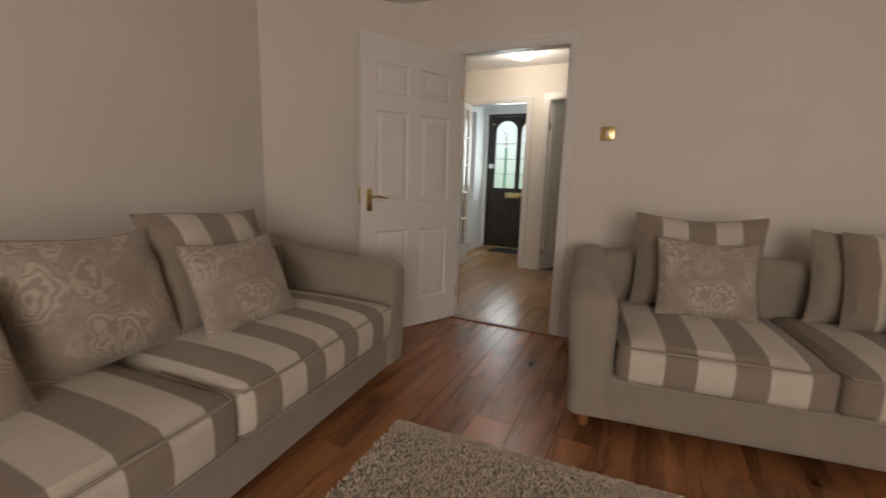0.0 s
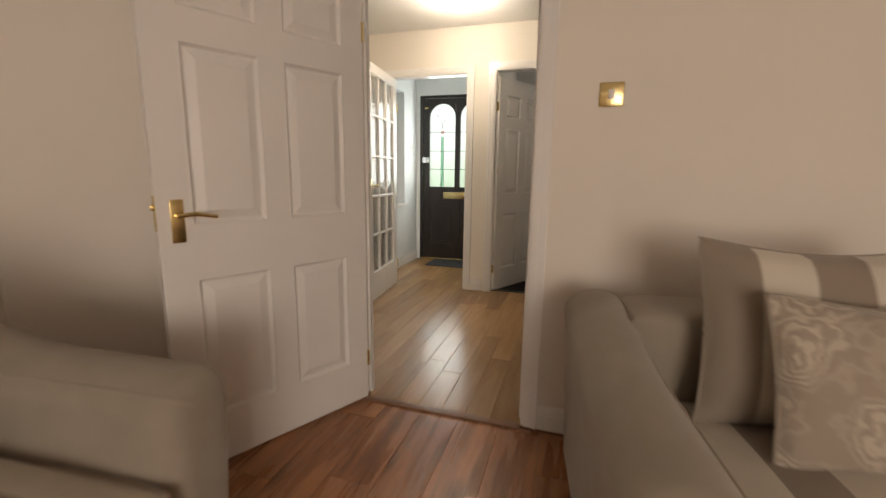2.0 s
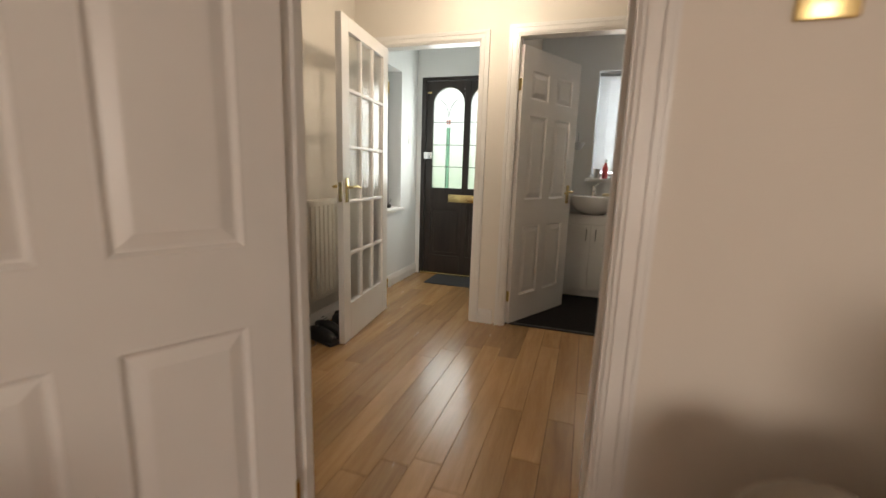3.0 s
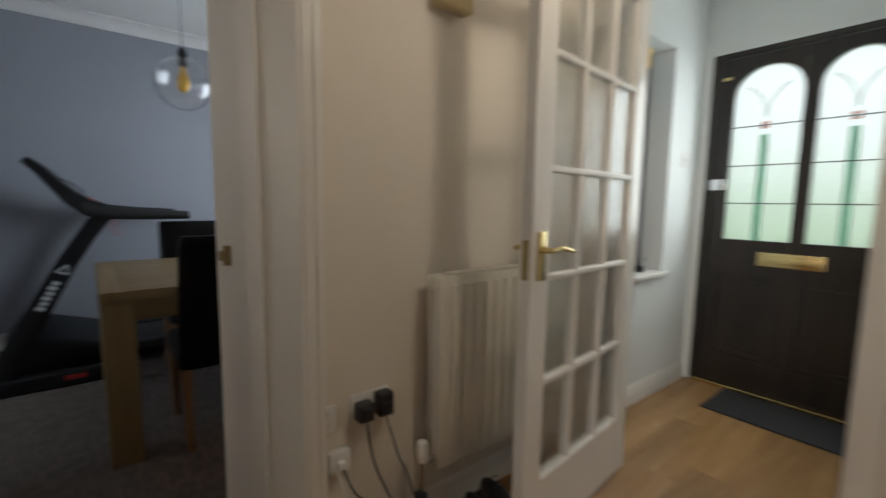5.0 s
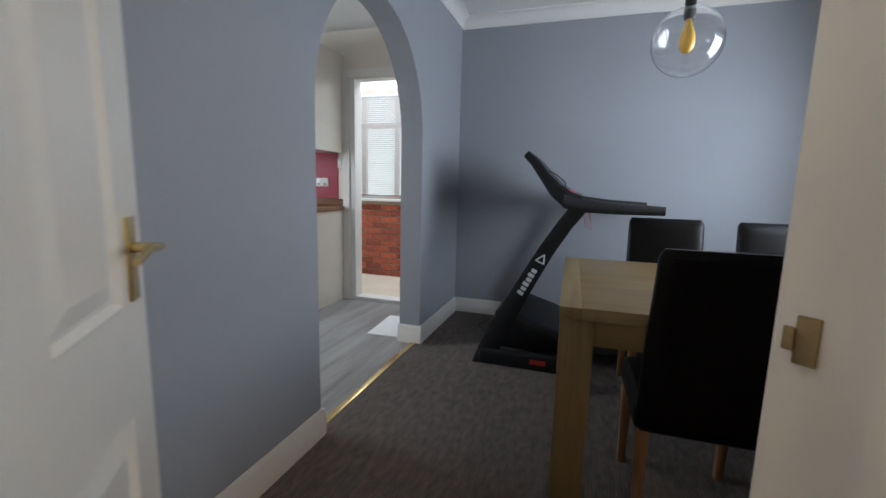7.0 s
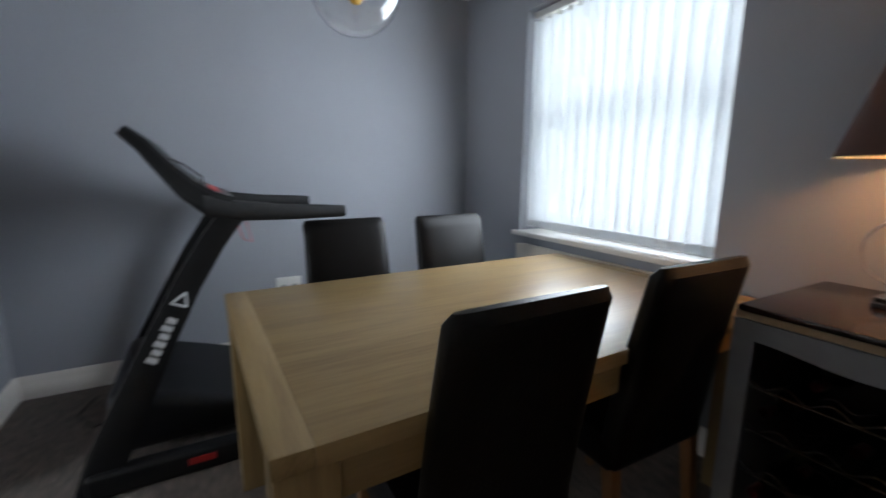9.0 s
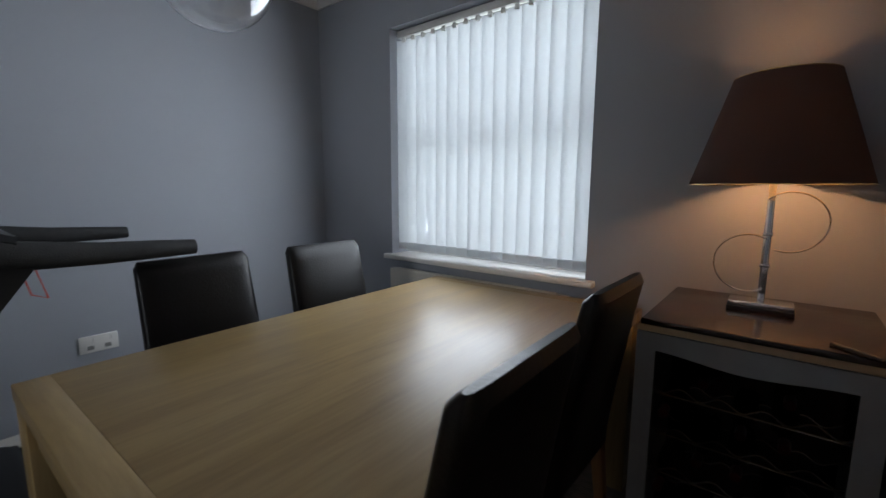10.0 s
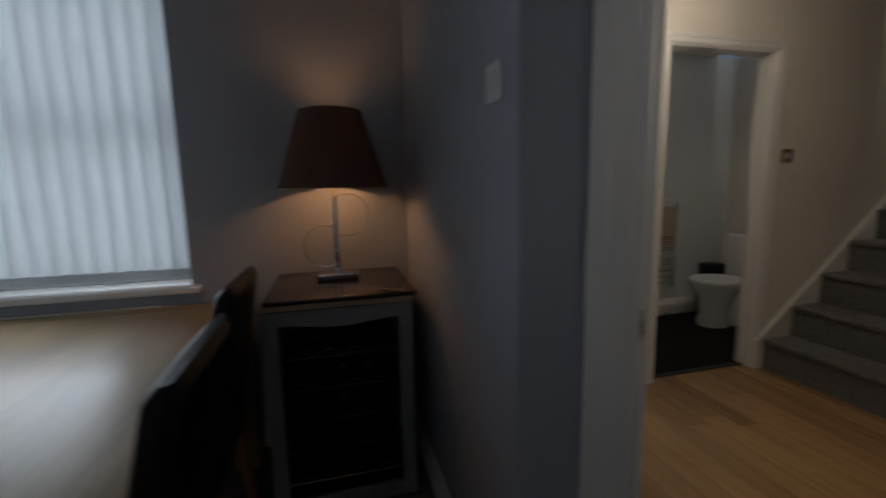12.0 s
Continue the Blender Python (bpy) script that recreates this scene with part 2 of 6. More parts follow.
arch_wall()
flat("ceiling_living", [(-2.4, -3.1), (3.4, -3.1), (3.4, 3.3), (-1.6, 3.3), (-2.4, 2.5)], CL, CL + 0.1, M_CEIL, "white painted plaster ceiling", "ceiling")
flat("ceiling_hall", [(-2.4, 3.3), (0.9, 3.3), (0.9, 6.95), (-2.4, 6.95)], CH, CH + 0.1, M_CEIL, "white textured plaster ceiling", "ceiling")
flat("ceiling_dining", [(-5.5, -1.7), (-2.33, -1.7), (-2.33, 5.65), (-5.5, 5.65)], CD, CD + 0.1, M_CEIL, "white painted plaster ceiling with coving", "ceiling")
flat("ceiling_stairwell", [(0.9, 3.3), (3.4, 3.3), (3.4, 5.5), (0.9, 5.5)], 4.9, 5.0, M_CEIL, "white painted plaster ceiling", "ceiling")



def wood(name, dark, light, rough, grain=14.0, knots=0.0, coat=0.0, along='y', rand=True):
    """Boards: grain drawn out along one axis, a tone of its own for each board, and now and then a knot."""
    m = bpy.data.materials.new(name)
    m.use_nodes = True
    nt = m.node_tree
    L = nt.links.new
    b = nt.nodes["Principled BSDF"]
    b.inputs["Coat Weight"].default_value = coat
    b.inputs["Coat Roughness"].default_value = 0.15
    tc = nt.nodes.new("ShaderNodeTexCoord")
    oi = nt.nodes.new("ShaderNodeObjectInfo")
    add = nt.nodes.new("ShaderNodeVectorMath")
    add.operation = 'MULTIPLY_ADD'
    off = nt.nodes.new("ShaderNodeCombineXYZ")
    for i in range(3):
        L(oi.outputs["Random"], off.inputs[i])
    add.inputs[1].default_value = (37, 53, 71) if rand else (0, 0, 0)
    L(off.outputs[0], add.inputs[0])
    L(tc.outputs["Object"], add.inputs[2])
    mp = nt.nodes.new("ShaderNodeMapping")
    mp.inputs["Scale"].default_value = {'y': (1, 0.09, 1), 'x': (0.09, 1, 1), 'z': (1, 1, 0.09)}[along]
    L(add.outputs[0], mp.inputs[0])
    n = nt.nodes.new("ShaderNodeTexNoise")
    n.inputs["Scale"].default_value, n.inputs["Detail"].default_value, n.inputs["Distortion"].default_value = grain, 7, 0.6
    L(mp.outputs[0], n.inputs["Vector"])
    fine = nt.nodes.new("ShaderNodeTexNoise")
    fine.inputs["Scale"].default_value, fine.inputs["Detail"].default_value = grain * 9, 3
    L(mp.outputs[0], fine.inputs["Vector"])
    mixf = nt.nodes.new("ShaderNodeMath")
    mixf.operation = 'MULTIPLY_ADD'
    mixf.inputs[1].default_value = 0.35
    L(fine.outputs[0], mixf.inputs[0])
    L(n.outputs[0], mixf.inputs[2])
    rmp = nt.nodes.new("ShaderNodeValToRGB")
    rmp.color_ramp.elements[0].position, rmp.color_ramp.elements[0].color = 0.45, (*dark, 1)
    rmp.color_ramp.elements[1].position, rmp.color_ramp.elements[1].color = 0.85, (*light, 1)
    L(mixf.outputs[0], rmp.inputs[0])
    tone = nt.nodes.new("ShaderNodeMapRange")
    tone.inputs[3].default_value, tone.inputs[4].default_value = (0.78, 1.2) if rand else (1, 1)
    L(oi.outputs["Random"], tone.inputs[0])
    sc = nt.nodes.new("ShaderNodeVectorMath")
    sc.operation = 'SCALE'
    L(rmp.outputs[0], sc.inputs[0])
    L(tone.outputs[0], sc.inputs["Scale"])
    last = sc.outputs[0]
    if knots:
        vo = nt.nodes.new("ShaderNodeTexVoronoi")
        vo.inputs["Scale"].default_value = 2.2
        mk = nt.nodes.new("ShaderNodeMapping")
        mk.inputs["Scale"].default_value = (1.6, 0.8, 1)
        L(add.outputs[0], mk.inputs[0])
        L(mk.outputs[0], vo.inputs["Vector"])
        kr = nt.nodes.new("ShaderNodeMapRange")
        kr.inputs[1].default_value, kr.inputs[2].default_value = 0.03, 0.20
        kr.inputs[3].default_value, kr.inputs[4].default_value = 1 - knots, 1.0
        L(vo.outputs["Distance"], kr.inputs[0])
        sk = nt.nodes.new("ShaderNodeVectorMath")
        sk.operation = 'SCALE'
        L(last, sk.inputs[0])
        L(kr.outputs[0], sk.inputs["Scale"])
        last = sk.outputs[0]
    L(last, b.inputs["Base Color"])
    rr = nt.nodes.new("ShaderNodeMapRange")
    rr.inputs[3].default_value, rr.inputs[4].default_value = rough - 0.06, rough + 0.10
    L(n.outputs[0], rr.inputs[0])
    L(rr.outputs[0], b.inputs["Roughness"])
    bp = nt.nodes.new("ShaderNodeBump")
    bp.inputs["Strength"].default_value, bp.inputs["Distance"].default_value = 0.12, 0.002
    L(fine.outputs[0], bp.inputs["Height"])
    L(bp.outputs[0], b.inputs["Normal"])
    return m


def ribbed(name, color, period, axis, vary=0.25):
    """A pile carpet woven in fine ribs."""
    m = mat(name, color, 0.95, vary=vary, scale=38, sheen=0.2, stretch=(0.45, 1, 1))
    nt = m.node_tree
    b = nt.nodes["Principled BSDF"]
    tc = nt.nodes.new("ShaderNodeTexCoord")
    w = nt.nodes.new("ShaderNodeTexWave")
    w.bands_direction = axis
    w.inputs["Scale"].default_value = 0.314 / period
    w.inputs["Distortion"].default_value, w.inputs["Detail"].default_value, w.inputs["Detail Scale"].default_value = 2.5, 3, 20
    nt.links.new(tc.outputs["Object"], w.inputs["Vector"])
    nz = nt.nodes.new("ShaderNodeTexNoise")
    nz.inputs["Scale"].default_value = 260
    nt.links.new(tc.outputs["Object"], nz.inputs["Vector"])
    ad = nt.nodes.new("ShaderNodeMath")
    nt.links.new(w.outputs["Fac"], ad.inputs[0])
    nt.links.new(nz.outputs[0], ad.inputs[1])
    bp = nt.nodes.new("ShaderNodeBump")
    bp.inputs["Strength"].default_value, bp.inputs["Distance"].default_value = 0.9, 0.006
    nt.links.new(ad.outputs[0], bp.inputs["Height"])
    nt.links.new(bp.outputs[0], b.inputs["Normal"])
    return m


M_RUSSET = wood("russet laminate", (0.150, 0.056, 0.021), (0.42, 0.182, 0.072), 0.26, 13, 0.8)
M_HONEY = wood("honey laminate", (0.30, 0.165, 0.070), (0.40, 0.235, 0.105), 0.22, 22, 0.0)
M_OAK = wood("oak veneer", (0.20, 0.128, 0.052), (0.33, 0.230, 0.103), 0.35, 10, 0.0, 0.05, 'y', False)
M_OAKV = wood("oak upright", (0.20, 0.128, 0.052), (0.33, 0.230, 0.103), 0.38, 10, 0.0, 0.0, 'z', False)
M_WORKTOP = wood("walnut block worktop", (0.13, 0.055, 0.025), (0.30, 0.15, 0.07), 0.4, 12, 0.0, 0.0, 'y', False)
M_SUBFLOOR = mat("dark joint", (0.03, 0.02, 0.012), 0.8)
M_CARPET = ribbed("brown grey ribbed carpet", (0.150, 0.116, 0.094), 0.014, 'Y', 0.42)
M_STAIR = ribbed("grey striped stair carpet", (0.15, 0.14, 0.128), 0.05, 'Y', 0.35)
M_VINYL = wood("grey wood vinyl", (0.17, 0.165, 0.16), (0.36, 0.35, 0.34), 0.42, 8, 0.0, 0.0, 'x', False)
M_DARKV = mat("charcoal vinyl", (0.012, 0.011, 0.011), 0.7, vary=0.3, scale=30, bump=0.1, spec=0.1)
M_TILE = mat("cream floor tile", (0.62, 0.55, 0.45), 0.35, vary=0.06, scale=3)
floor_living = flat("floor_living", [(-2.35, -3.05), (3.4, -3.05), (3.4, 3.27), (-1.5, 3.27), (-2.3, 2.45)], -0.1, -0.009, M_SUBFLOOR, "russet brown knotty wood laminate floor", "floor")
floor_hall = flat("floor_hall", [(-1.57, 3.27), (3.4, 3.27), (3.4, 5.43), (-0.9, 5.43), (-0.9, 6.9), (-2.3, 6.9), (-2.3, 4.05), (-2.06, 4.02)], -0.1, -0.009, M_SUBFLOOR, "honey-coloured wood laminate floor", "floor")
flat("floor_wc", [(-0.9, 5.44), (1.2, 5.44), (1.2, 6.9), (-0.9, 6.9)], -0.1, 0.004, M_DARKV, "charcoal vinyl floor", "floor")
flat("floor_dining", [(DW - 0.1, DS - 0.04), (-2.26, DS - 0.04), (-1.52, 3.22), (-1.58, 3.30), (-2.06, 4.02), (-2.3, 4.05), (-2.3, 5.4), (DW - 0.1, 5.4)], -0.1, 0.006, M_CARPET, "brown-grey ribbed carpet", "floor")
flat("floor_kitchen", [(DW - 0.1, -1.6), (-2.3, -1.6), (-2.3, DS - 0.04), (DW - 0.1, DS - 0.04)], -0.1, 0.0, M_VINYL, "grey wood-effect vinyl floor", "floor")
flat("floor_garden_room", [(-6.5, -0.2), (DW - 0.1, -0.2), (DW - 0.1, 3.2), (-6.5, 3.2)], -0.15, 0.005, M_TILE, "cream tiled floor", "floor")
bm = bmesh.new()
bx(bm, -40, 40, -40, 40, -0.4, -0.16)
solo("ground", bm, mat("lawn", (0.10, 0.17, 0.05), 0.95, vary=0.4, scale=3), "green lawn round the house", "lawn", kind="structure", smooth=False)


# skirting boards, coving, thresholds
def board(p0, p1, h=0.10, t=0.016, name="baseboard", material=None, z=0.0):
    """A moulded board along the face p0 to p1, standing out to the right of that line."""
    d = Vector((p1[0] - p0[0], p1[1] - p0[1]))
    prof = [(0, 0), (t, 0), (t, h * 0.62), (t * 0.8, h * 0.66), (t * 0.8, h * 0.80), (t * 0.45, h * 0.92), (t * 0.3, h), (0, h)]
    bm = bmesh.new()
    ends = [[bm.verts.new((s, -o, zz)) for o, zz in prof] for s in (0, d.length)]
    bm.faces.new(ends[0])
    bm.faces.new(ends[1][::-1])
    for i in range(len(prof)):
        j = (i + 1) % len(prof)
        bm.faces.new((ends[0][i], ends[1][i], ends[1][j], ends[0][j]))
    m = Matrix.Translation((p0[0], p0[1], z)) @ Matrix.Rotation(math.atan2(d.y, d.x), 4, 'Z')
    return solo(name, bm, material or M_GLOSS, "white gloss moulded skirting board", "skirting", kind="structure", m=m)


for a, b in (((DW, DS), (DW, DN)), ((DW, DN), (DE, DN)), ((DE, DN), (DE, 4.03)), ((-2.29, DS), (-3.20, DS)), ((-4.45, DS), (DW, DS)),
             ((-3.20, DS + 0.016), (-3.20, 2.37)), ((-4.45, 2.37), (-4.45, DS + 0.016))):
    board((a[0], a[1]), (b[0], b[1]), 0.135, 0.018)
for a, b in (((HW, 4.10), (HW, HN)), ((HW, 5.48), (HW, 6.68)), ((HW, HN), (-1.93, HN)), ((-1.00, HN), (-0.89, HN)), ((0.07, HN), (0.10, HN)),
             ((-1.50, LN), (-1.095, LN)), ((-0.145, LN), (3.3, LN)), ((-2.25, -2.8), (-2.25, 2.43)), ((-2.25, 2.43), (-1.50, 3.20)), ((-0.92, 6.68), (-0.92, 5.48))):
    board(a, b, 0.11)


def coving(p0, p1, z):
    d = Vector((p1[0] - p0[0], p1[1] - p0[1]))
    r = 0.09
    prof = [(0, -r), (0.012, -r)] + [(0.012 + (r - 0.012) * (1 - math.cos(a)), -r + (r - 0.012) * math.sin(a)) for a in [math.pi / 2 * i / 6 for i in range(1, 7)]] + [(r, 0), (0, 0)]
    bm = bmesh.new()
    ends = [[bm.verts.new((s, -o, zz)) for o, zz in prof] for s in (0, d.length)]
    bm.faces.new(ends[0])
    bm.faces.new(ends[1][::-1])
    for i in range(len(prof)):
        j = (i + 1) % len(prof)
        bm.faces.new((ends[0][i], ends[1][i], ends[1][j], ends[0][j]))
    m = Matrix.Translation((p0[0], p0[1], z - 0.001)) @ Matrix.Rotation(math.atan2(d.y, d.x), 4, 'Z')
    return solo("coving", bm, M_CEIL, "white plaster coving under the ceiling", "coving", kind="structure", m=m)


for a, b in (((DW, DS), (DW, DN)), ((DW, DN), (DE, DN)), ((DE, DN), (DE, 4.02)), ((-2.26, DS), (DW, DS))):
    coving(a, b, CD)
for nm, (x0, x1, y0, y1), mt, lb in (("threshold", (-1.018, -0.222, 3.150, 3.188), mat("dark wood strip", (0.20, 0.10, 0.05), 0.4), "narrow brown wood threshold strip"),
                                     ("threshold", (-4.43, -3.22, 2.475, 2.515), M_BRASS, "thin brass threshold strip at the arch"),
                                     ("threshold", (-0.82, 0.0, 5.42, 5.45), M_BLACK, "dark threshold strip")):
    bm = bmesh.new()
    bx(bm, x0, x1, y0, y1, -0.005, 0.010, 0.003)
    solo(nm, bm, mt, lb, "threshold", kind="structure")


# ---- doors and frames ----
def lever(parent, x, z, y, side, toward):
    """A brass lever on its plate; side: +1 or -1 in y; toward: the way the lever points in x."""
    bm = bmesh.new()
    bx(bm, x - 0.021, x + 0.021, min(y, y + side * 0.006), max(y, y + side * 0.006), z - 0.075, z + 0.075, 0.0025)
    plate = part("handle_plate", bm, M_BRASS, parent, "brass lever handle plate")
    bm = bmesh.new()
    tube(bm, (x, y + side * 0.004, z + 0.02), (x, y + side * 0.045, z + 0.02), 0.010, 0.008)
    pts = [(x - toward * 0.012, 0.020, 0.0075), (x + toward * 0.045, 0.026, 0.0085), (x + toward * 0.085, 0.018, 0.007), (x + toward * 0.115, 0.012, 0.006)]
    for (xa, za, ra), (xb, zb, rb) in zip(pts, pts[1:]):
        tube(bm, (xa, y + side * 0.045, z + za), (xb, y + side * 0.045, z + zb), ra, rb)
    part("lever", bm, M_BRASS, plate)


def hinges(parent, zs=(0.22, 1.76)):
    for z in zs:
        bm = bmesh.new()
        tube(bm, (0, 0.024, z - 0.04), (0, 0.024, z + 0.04), 0.006)
        bx(bm, -0.002, 0.004, -0.012, 0.024, z - 0.04, z + 0.04)
        part("hinge", bm, M_BRASS, parent, "small brass butt hinge")


def six_panel_door(name, m, w, label, h=1.985, grip=0.985):
    door = thing(name, label, "door", m, kind="structure")
    st, mid = 0.105, 0.09
    x1, x2 = st, (w - mid) / 2
    x3, x4 = (w + mid) / 2, w - st
    rows = [(0.21, 0.76), (0.95, 1.57), (1.67, 1.875)]
    bm = bmesh.new()
    T = 0.0205
    for a, b in ((0.002, x1), (x2, x3), (x4, w)):
        bx(bm, a, b, -T, T, 0.008, h)
    lo = 0.008
    for a, b in rows + [(h, h)]:
        for xa, xb in ((x1, x2), (x3, x4)):
            if a > lo:
                bx(bm, xa, xb, -T, T, lo, a)
        lo = b
    part("leaf", bm, M_GLOSS, door, smooth=False)
    for z0, z1 in rows:
        for xa, xb in ((x1, x2), (x3, x4)):
            bm = bmesh.new()
            for s in (-1, 1):
                rings = []
                for inset, dep in ((0, T), (0.006, T + 0.001), (0.016, T - 0.010), (0.022, T - 0.011), (0.052, T - 0.002), (0.054, T - 0.0015)):
                    rings.append([bm.verts.new((x, s * dep, z)) for x, z in ((xa + inset, z0 + inset), (xb - inset, z0 + inset), (xb - inset, z1 - inset), (xa + inset, z1 - inset))])
                for p, q in zip(rings, rings[1:]):
                    for i in range(4):
                        bm.faces.new((p[i], p[(i + 1) % 4], q[(i + 1) % 4], q[i]))
                bm.faces.new(rings[-1])
            part("panel", bm, M_GLOSS, door, smooth=False)
    lever(door, w - 0.06, grip, T, 1, -1)
    lever(door, w - 0.06, grip, -T, -1, -1)
    bm = bmesh.new()
    bx(bm, w - 0.001, w + 0.002, -0.011, 0.011, 0.94, 1.06)
    bx(bm, w, w + 0.012, -0.007, 0.007, 1.01, 1.03, 0.003)
    part("latch", bm, M_BRASS, door, "brass latch on the door edge")
    hinges(door)
    return door


def door_frame(name, m, w, h, depth, label, stop=True):
    """Lining and moulded architraves for a clear opening w by h; the wall lies between y 0 and depth."""
    fr = thing(name, label, "door frame", m, kind="structure")
    lin = 0.024
    for nm, b in (("jamb", (-lin, 0, 0, depth, 0, h + lin)), ("jamb", (w, w + lin, 0, depth, 0, h + lin)), ("head", (0, w, 0, depth, h, h + lin))):
        bm = bmesh.new()
        bx(bm, b[0], b[1], b[2] - 0.001, b[3] + 0.001, b[4], b[5])
        if stop and nm == "jamb":
            sx = (0, 0.012) if b[0] < 0 else (w - 0.012, w)
            bx(bm, sx[0], sx[1], depth * 0.5, depth * 0.5 + 0.03, 0, h)
        part(nm, bm, M_GLOSS, fr, smooth=False)
    steps = [(0.0, 0.010), (0.010, 0.016), (0.030, 0.013), (0.040, 0.019), (0.055, 0.021), (0.064, 0.021)]
    for y, s in ((0, -1), (depth, 1)):
        for kind in ("l", "r", "t"):
            bm = bmesh.new()
            for (a, ta), (b, _) in zip(steps, steps[1:]):
                yy = (y - ta, y) if s < 0 else (y, y + ta)
                if kind == "l":
                    bx(bm, -0.008 - b, -0.008 - a, yy[0], yy[1], 0, h + 0.008 + a)
                elif kind == "r":
                    bx(bm, w + 0.008 + a, w + 0.008 + b, yy[0], yy[1], 0, h + 0.008 + a)
                else:
                    bx(bm, -0.008 - b, w + 0.008 + b, yy[0], yy[1], h + 0.008 + a, h + 0.008 + b)
            part("architrave", bm, M_GLOSS, fr, smooth=False)
    return fr


door_frame("door_frame_1", pose(-1.02, LN, 0), 0.80, 2.045, 0.10, "white gloss door frame with moulded architraves")
six_panel_door("door_1", pose(-1.015, 3.20, 0, 0, 0, 243.8), 0.848, "white six-panel door with brass lever handle, standing open", 2.03, 0.972)
door_frame("door_frame_2", pose(-1.845, HN, 0), 0.77, 2.045, 0.10, "white gloss frame of the porch doorway")
door_frame("door_frame_3", pose(-0.795, HN, 0), 0.78, 2.064, 0.10, "white gloss frame of the cloakroom doorway")
six_panel_door("door_3", pose(-0.785, 5.42, 0, 0, 0, 62), 0.765, "white six-panel cloakroom door with brass handle, half open", 2.02)
six_panel_door("door_4", pose(-1.580, 3.292, 0, 0, 0, 217.6), 0.78, "white six-panel dining room door, standing wide open", 2.02, 1.03)

# lining of the skewed dining doorway
d4 = thing("door_frame_4", "white gloss lining and architrave of the dining doorway", "door frame", kind="structure")
bm = bmesh.new()
prism(bm, [(HW + 0.011, 4.0338), (-2.208, 3.852), (-2.223, 3.866), (HW, 4.0338)], 0, 2.06)
part("jamb", bm, M_GLOSS, d4, smooth=False)
bm = bmesh.new()
prism(bm, [(-2.121, 3.951), (-2.110, 3.941), (-2.136, 3.912), (-2.147, 3.922)], 0, 2.05)
part("stop", bm, M_GLOSS, d4, smooth=False)
for o, wd, t in ((0.0, 0.012, 0.011), (0.012, 0.022, 0.015), (0.034, 0.012, 0.013), (0.046, 0.022, 0.017)):
    bm = bmesh.new()
    bx(bm, HW, HW + t, 4.034 + o, 4.034 + o + wd, 0, 2.1)
    part("architrave", bm, M_GLOSS, d4, smooth=False)
for o, wd, t in ((0.0, 0.04, 0.012), (0.04, 0.035, 0.019)):
    bm = bmesh.new()
    am = Matrix.Translation((-2.223, 3.867, 0)) @ Matrix.Rotation(math.atan2(0.147, -0.158), 4, 'Z')
    bx(bm, o, o + wd, 0, t, 0, 2.1, 0, 1, am)
    part("architrave", bm, M_GLOSS, d4, smooth=False)
bm = bmesh.new()
sm = Matrix.Translation((-2.188, 3.874, 1.01)) @ Matrix.Rotation(math.atan2(0.170, 0.152), 4, 'Z')
bx(bm, -0.011, 0.011, -0.0025, 0.002, -0.028, 0.028, 0.001, 2, sm)
bx(bm, -0.022, -0.010, -0.006, -0.001, -0.014, 0.014, 0.002, 2, sm)
part("strike_plate", bm, mat("aged brass", (0.32, 0.23, 0.12), 0.35, 0.9, vary=0.2, scale=40), d4, "brass strike plate on the jamb")


def glazed_door(name, m, w, h, label):
    door = thing(name, label, "door", m, kind="structure")
    T, st, bot, top = 0.020, 0.10, 0.262, 0.08
    for a, b in ((0.002, st), (w - st, w)):
        bm = bmesh.new()
        bx(bm, a, b, -T, T, 0.008, h, 0.002)
        part("stile", bm, M_GLOSS, door, smooth=False)
    for a, b in ((0.008, bot), (h - top, h)):
        bm = bmesh.new()
        bx(bm, st, w - st, -T, T, a, b, 0.002)
        part("rail", bm, M_GLOSS, door, smooth=False)
    nx, nz, g = 3, 5, 0.022
    pw, ph = (w - 2 * st - (nx - 1) * g) / nx, (h - bot - top - (nz - 1) * g) / nz
    for i in range(1, nx):
        x = st + i * pw + (i - 1) * g
        bm = bmesh.new()
        bx(bm, x, x + g, -T + 0.002, T - 0.002, bot, h - top, 0.006)
        part("glazing_bar", bm, M_GLOSS, door, smooth=False)
    for k in range(1, nz):
        z = bot + k * ph + (k - 1) * g
        bm = bmesh.new()
        bx(bm, st, w - st, -T + 0.003, T - 0.003, z, z + g, 0.006)
        part("glazing_bar", bm, M_GLOSS, door, smooth=False)
    for i in range(nx):
        for k in range(nz):
            x, z = st + i * (pw + g), bot + k * (ph + g)
            bm = bmesh.new()
            bx(bm, x, x + pw, -0.002, 0.002, z, z + ph)
            p = part("pane", bm, M_OBSCURE, door, "rippled obscure glass pane", smooth=False)
            p.visible_shadow = False
    lever(door, w - 0.05, 1.01, T, 1, -1)
    lever(door, w - 0.05, 1.01, -T, -1, -1)
    bm = bmesh.new()
    bx(bm, w - 0.001, w + 0.002, -0.011, 0.011, 0.94, 1.06)
    part("latch", bm, M_BRASS, door, "brass latch on the door edge")
    hinges(door)
    return door


M_OBSCURE = glass("rippled glass", 0.14, (0.93, 0.95, 0.94), 0.18)
M_CLEAR = glass("clear glass", 0.0)
glazed_door("door_2", pose(-1.80, 5.37, 0, 0, 0, -84.0), 0.79, 2.03, "white fifteen-pane glazed door with brass lever, standing open")


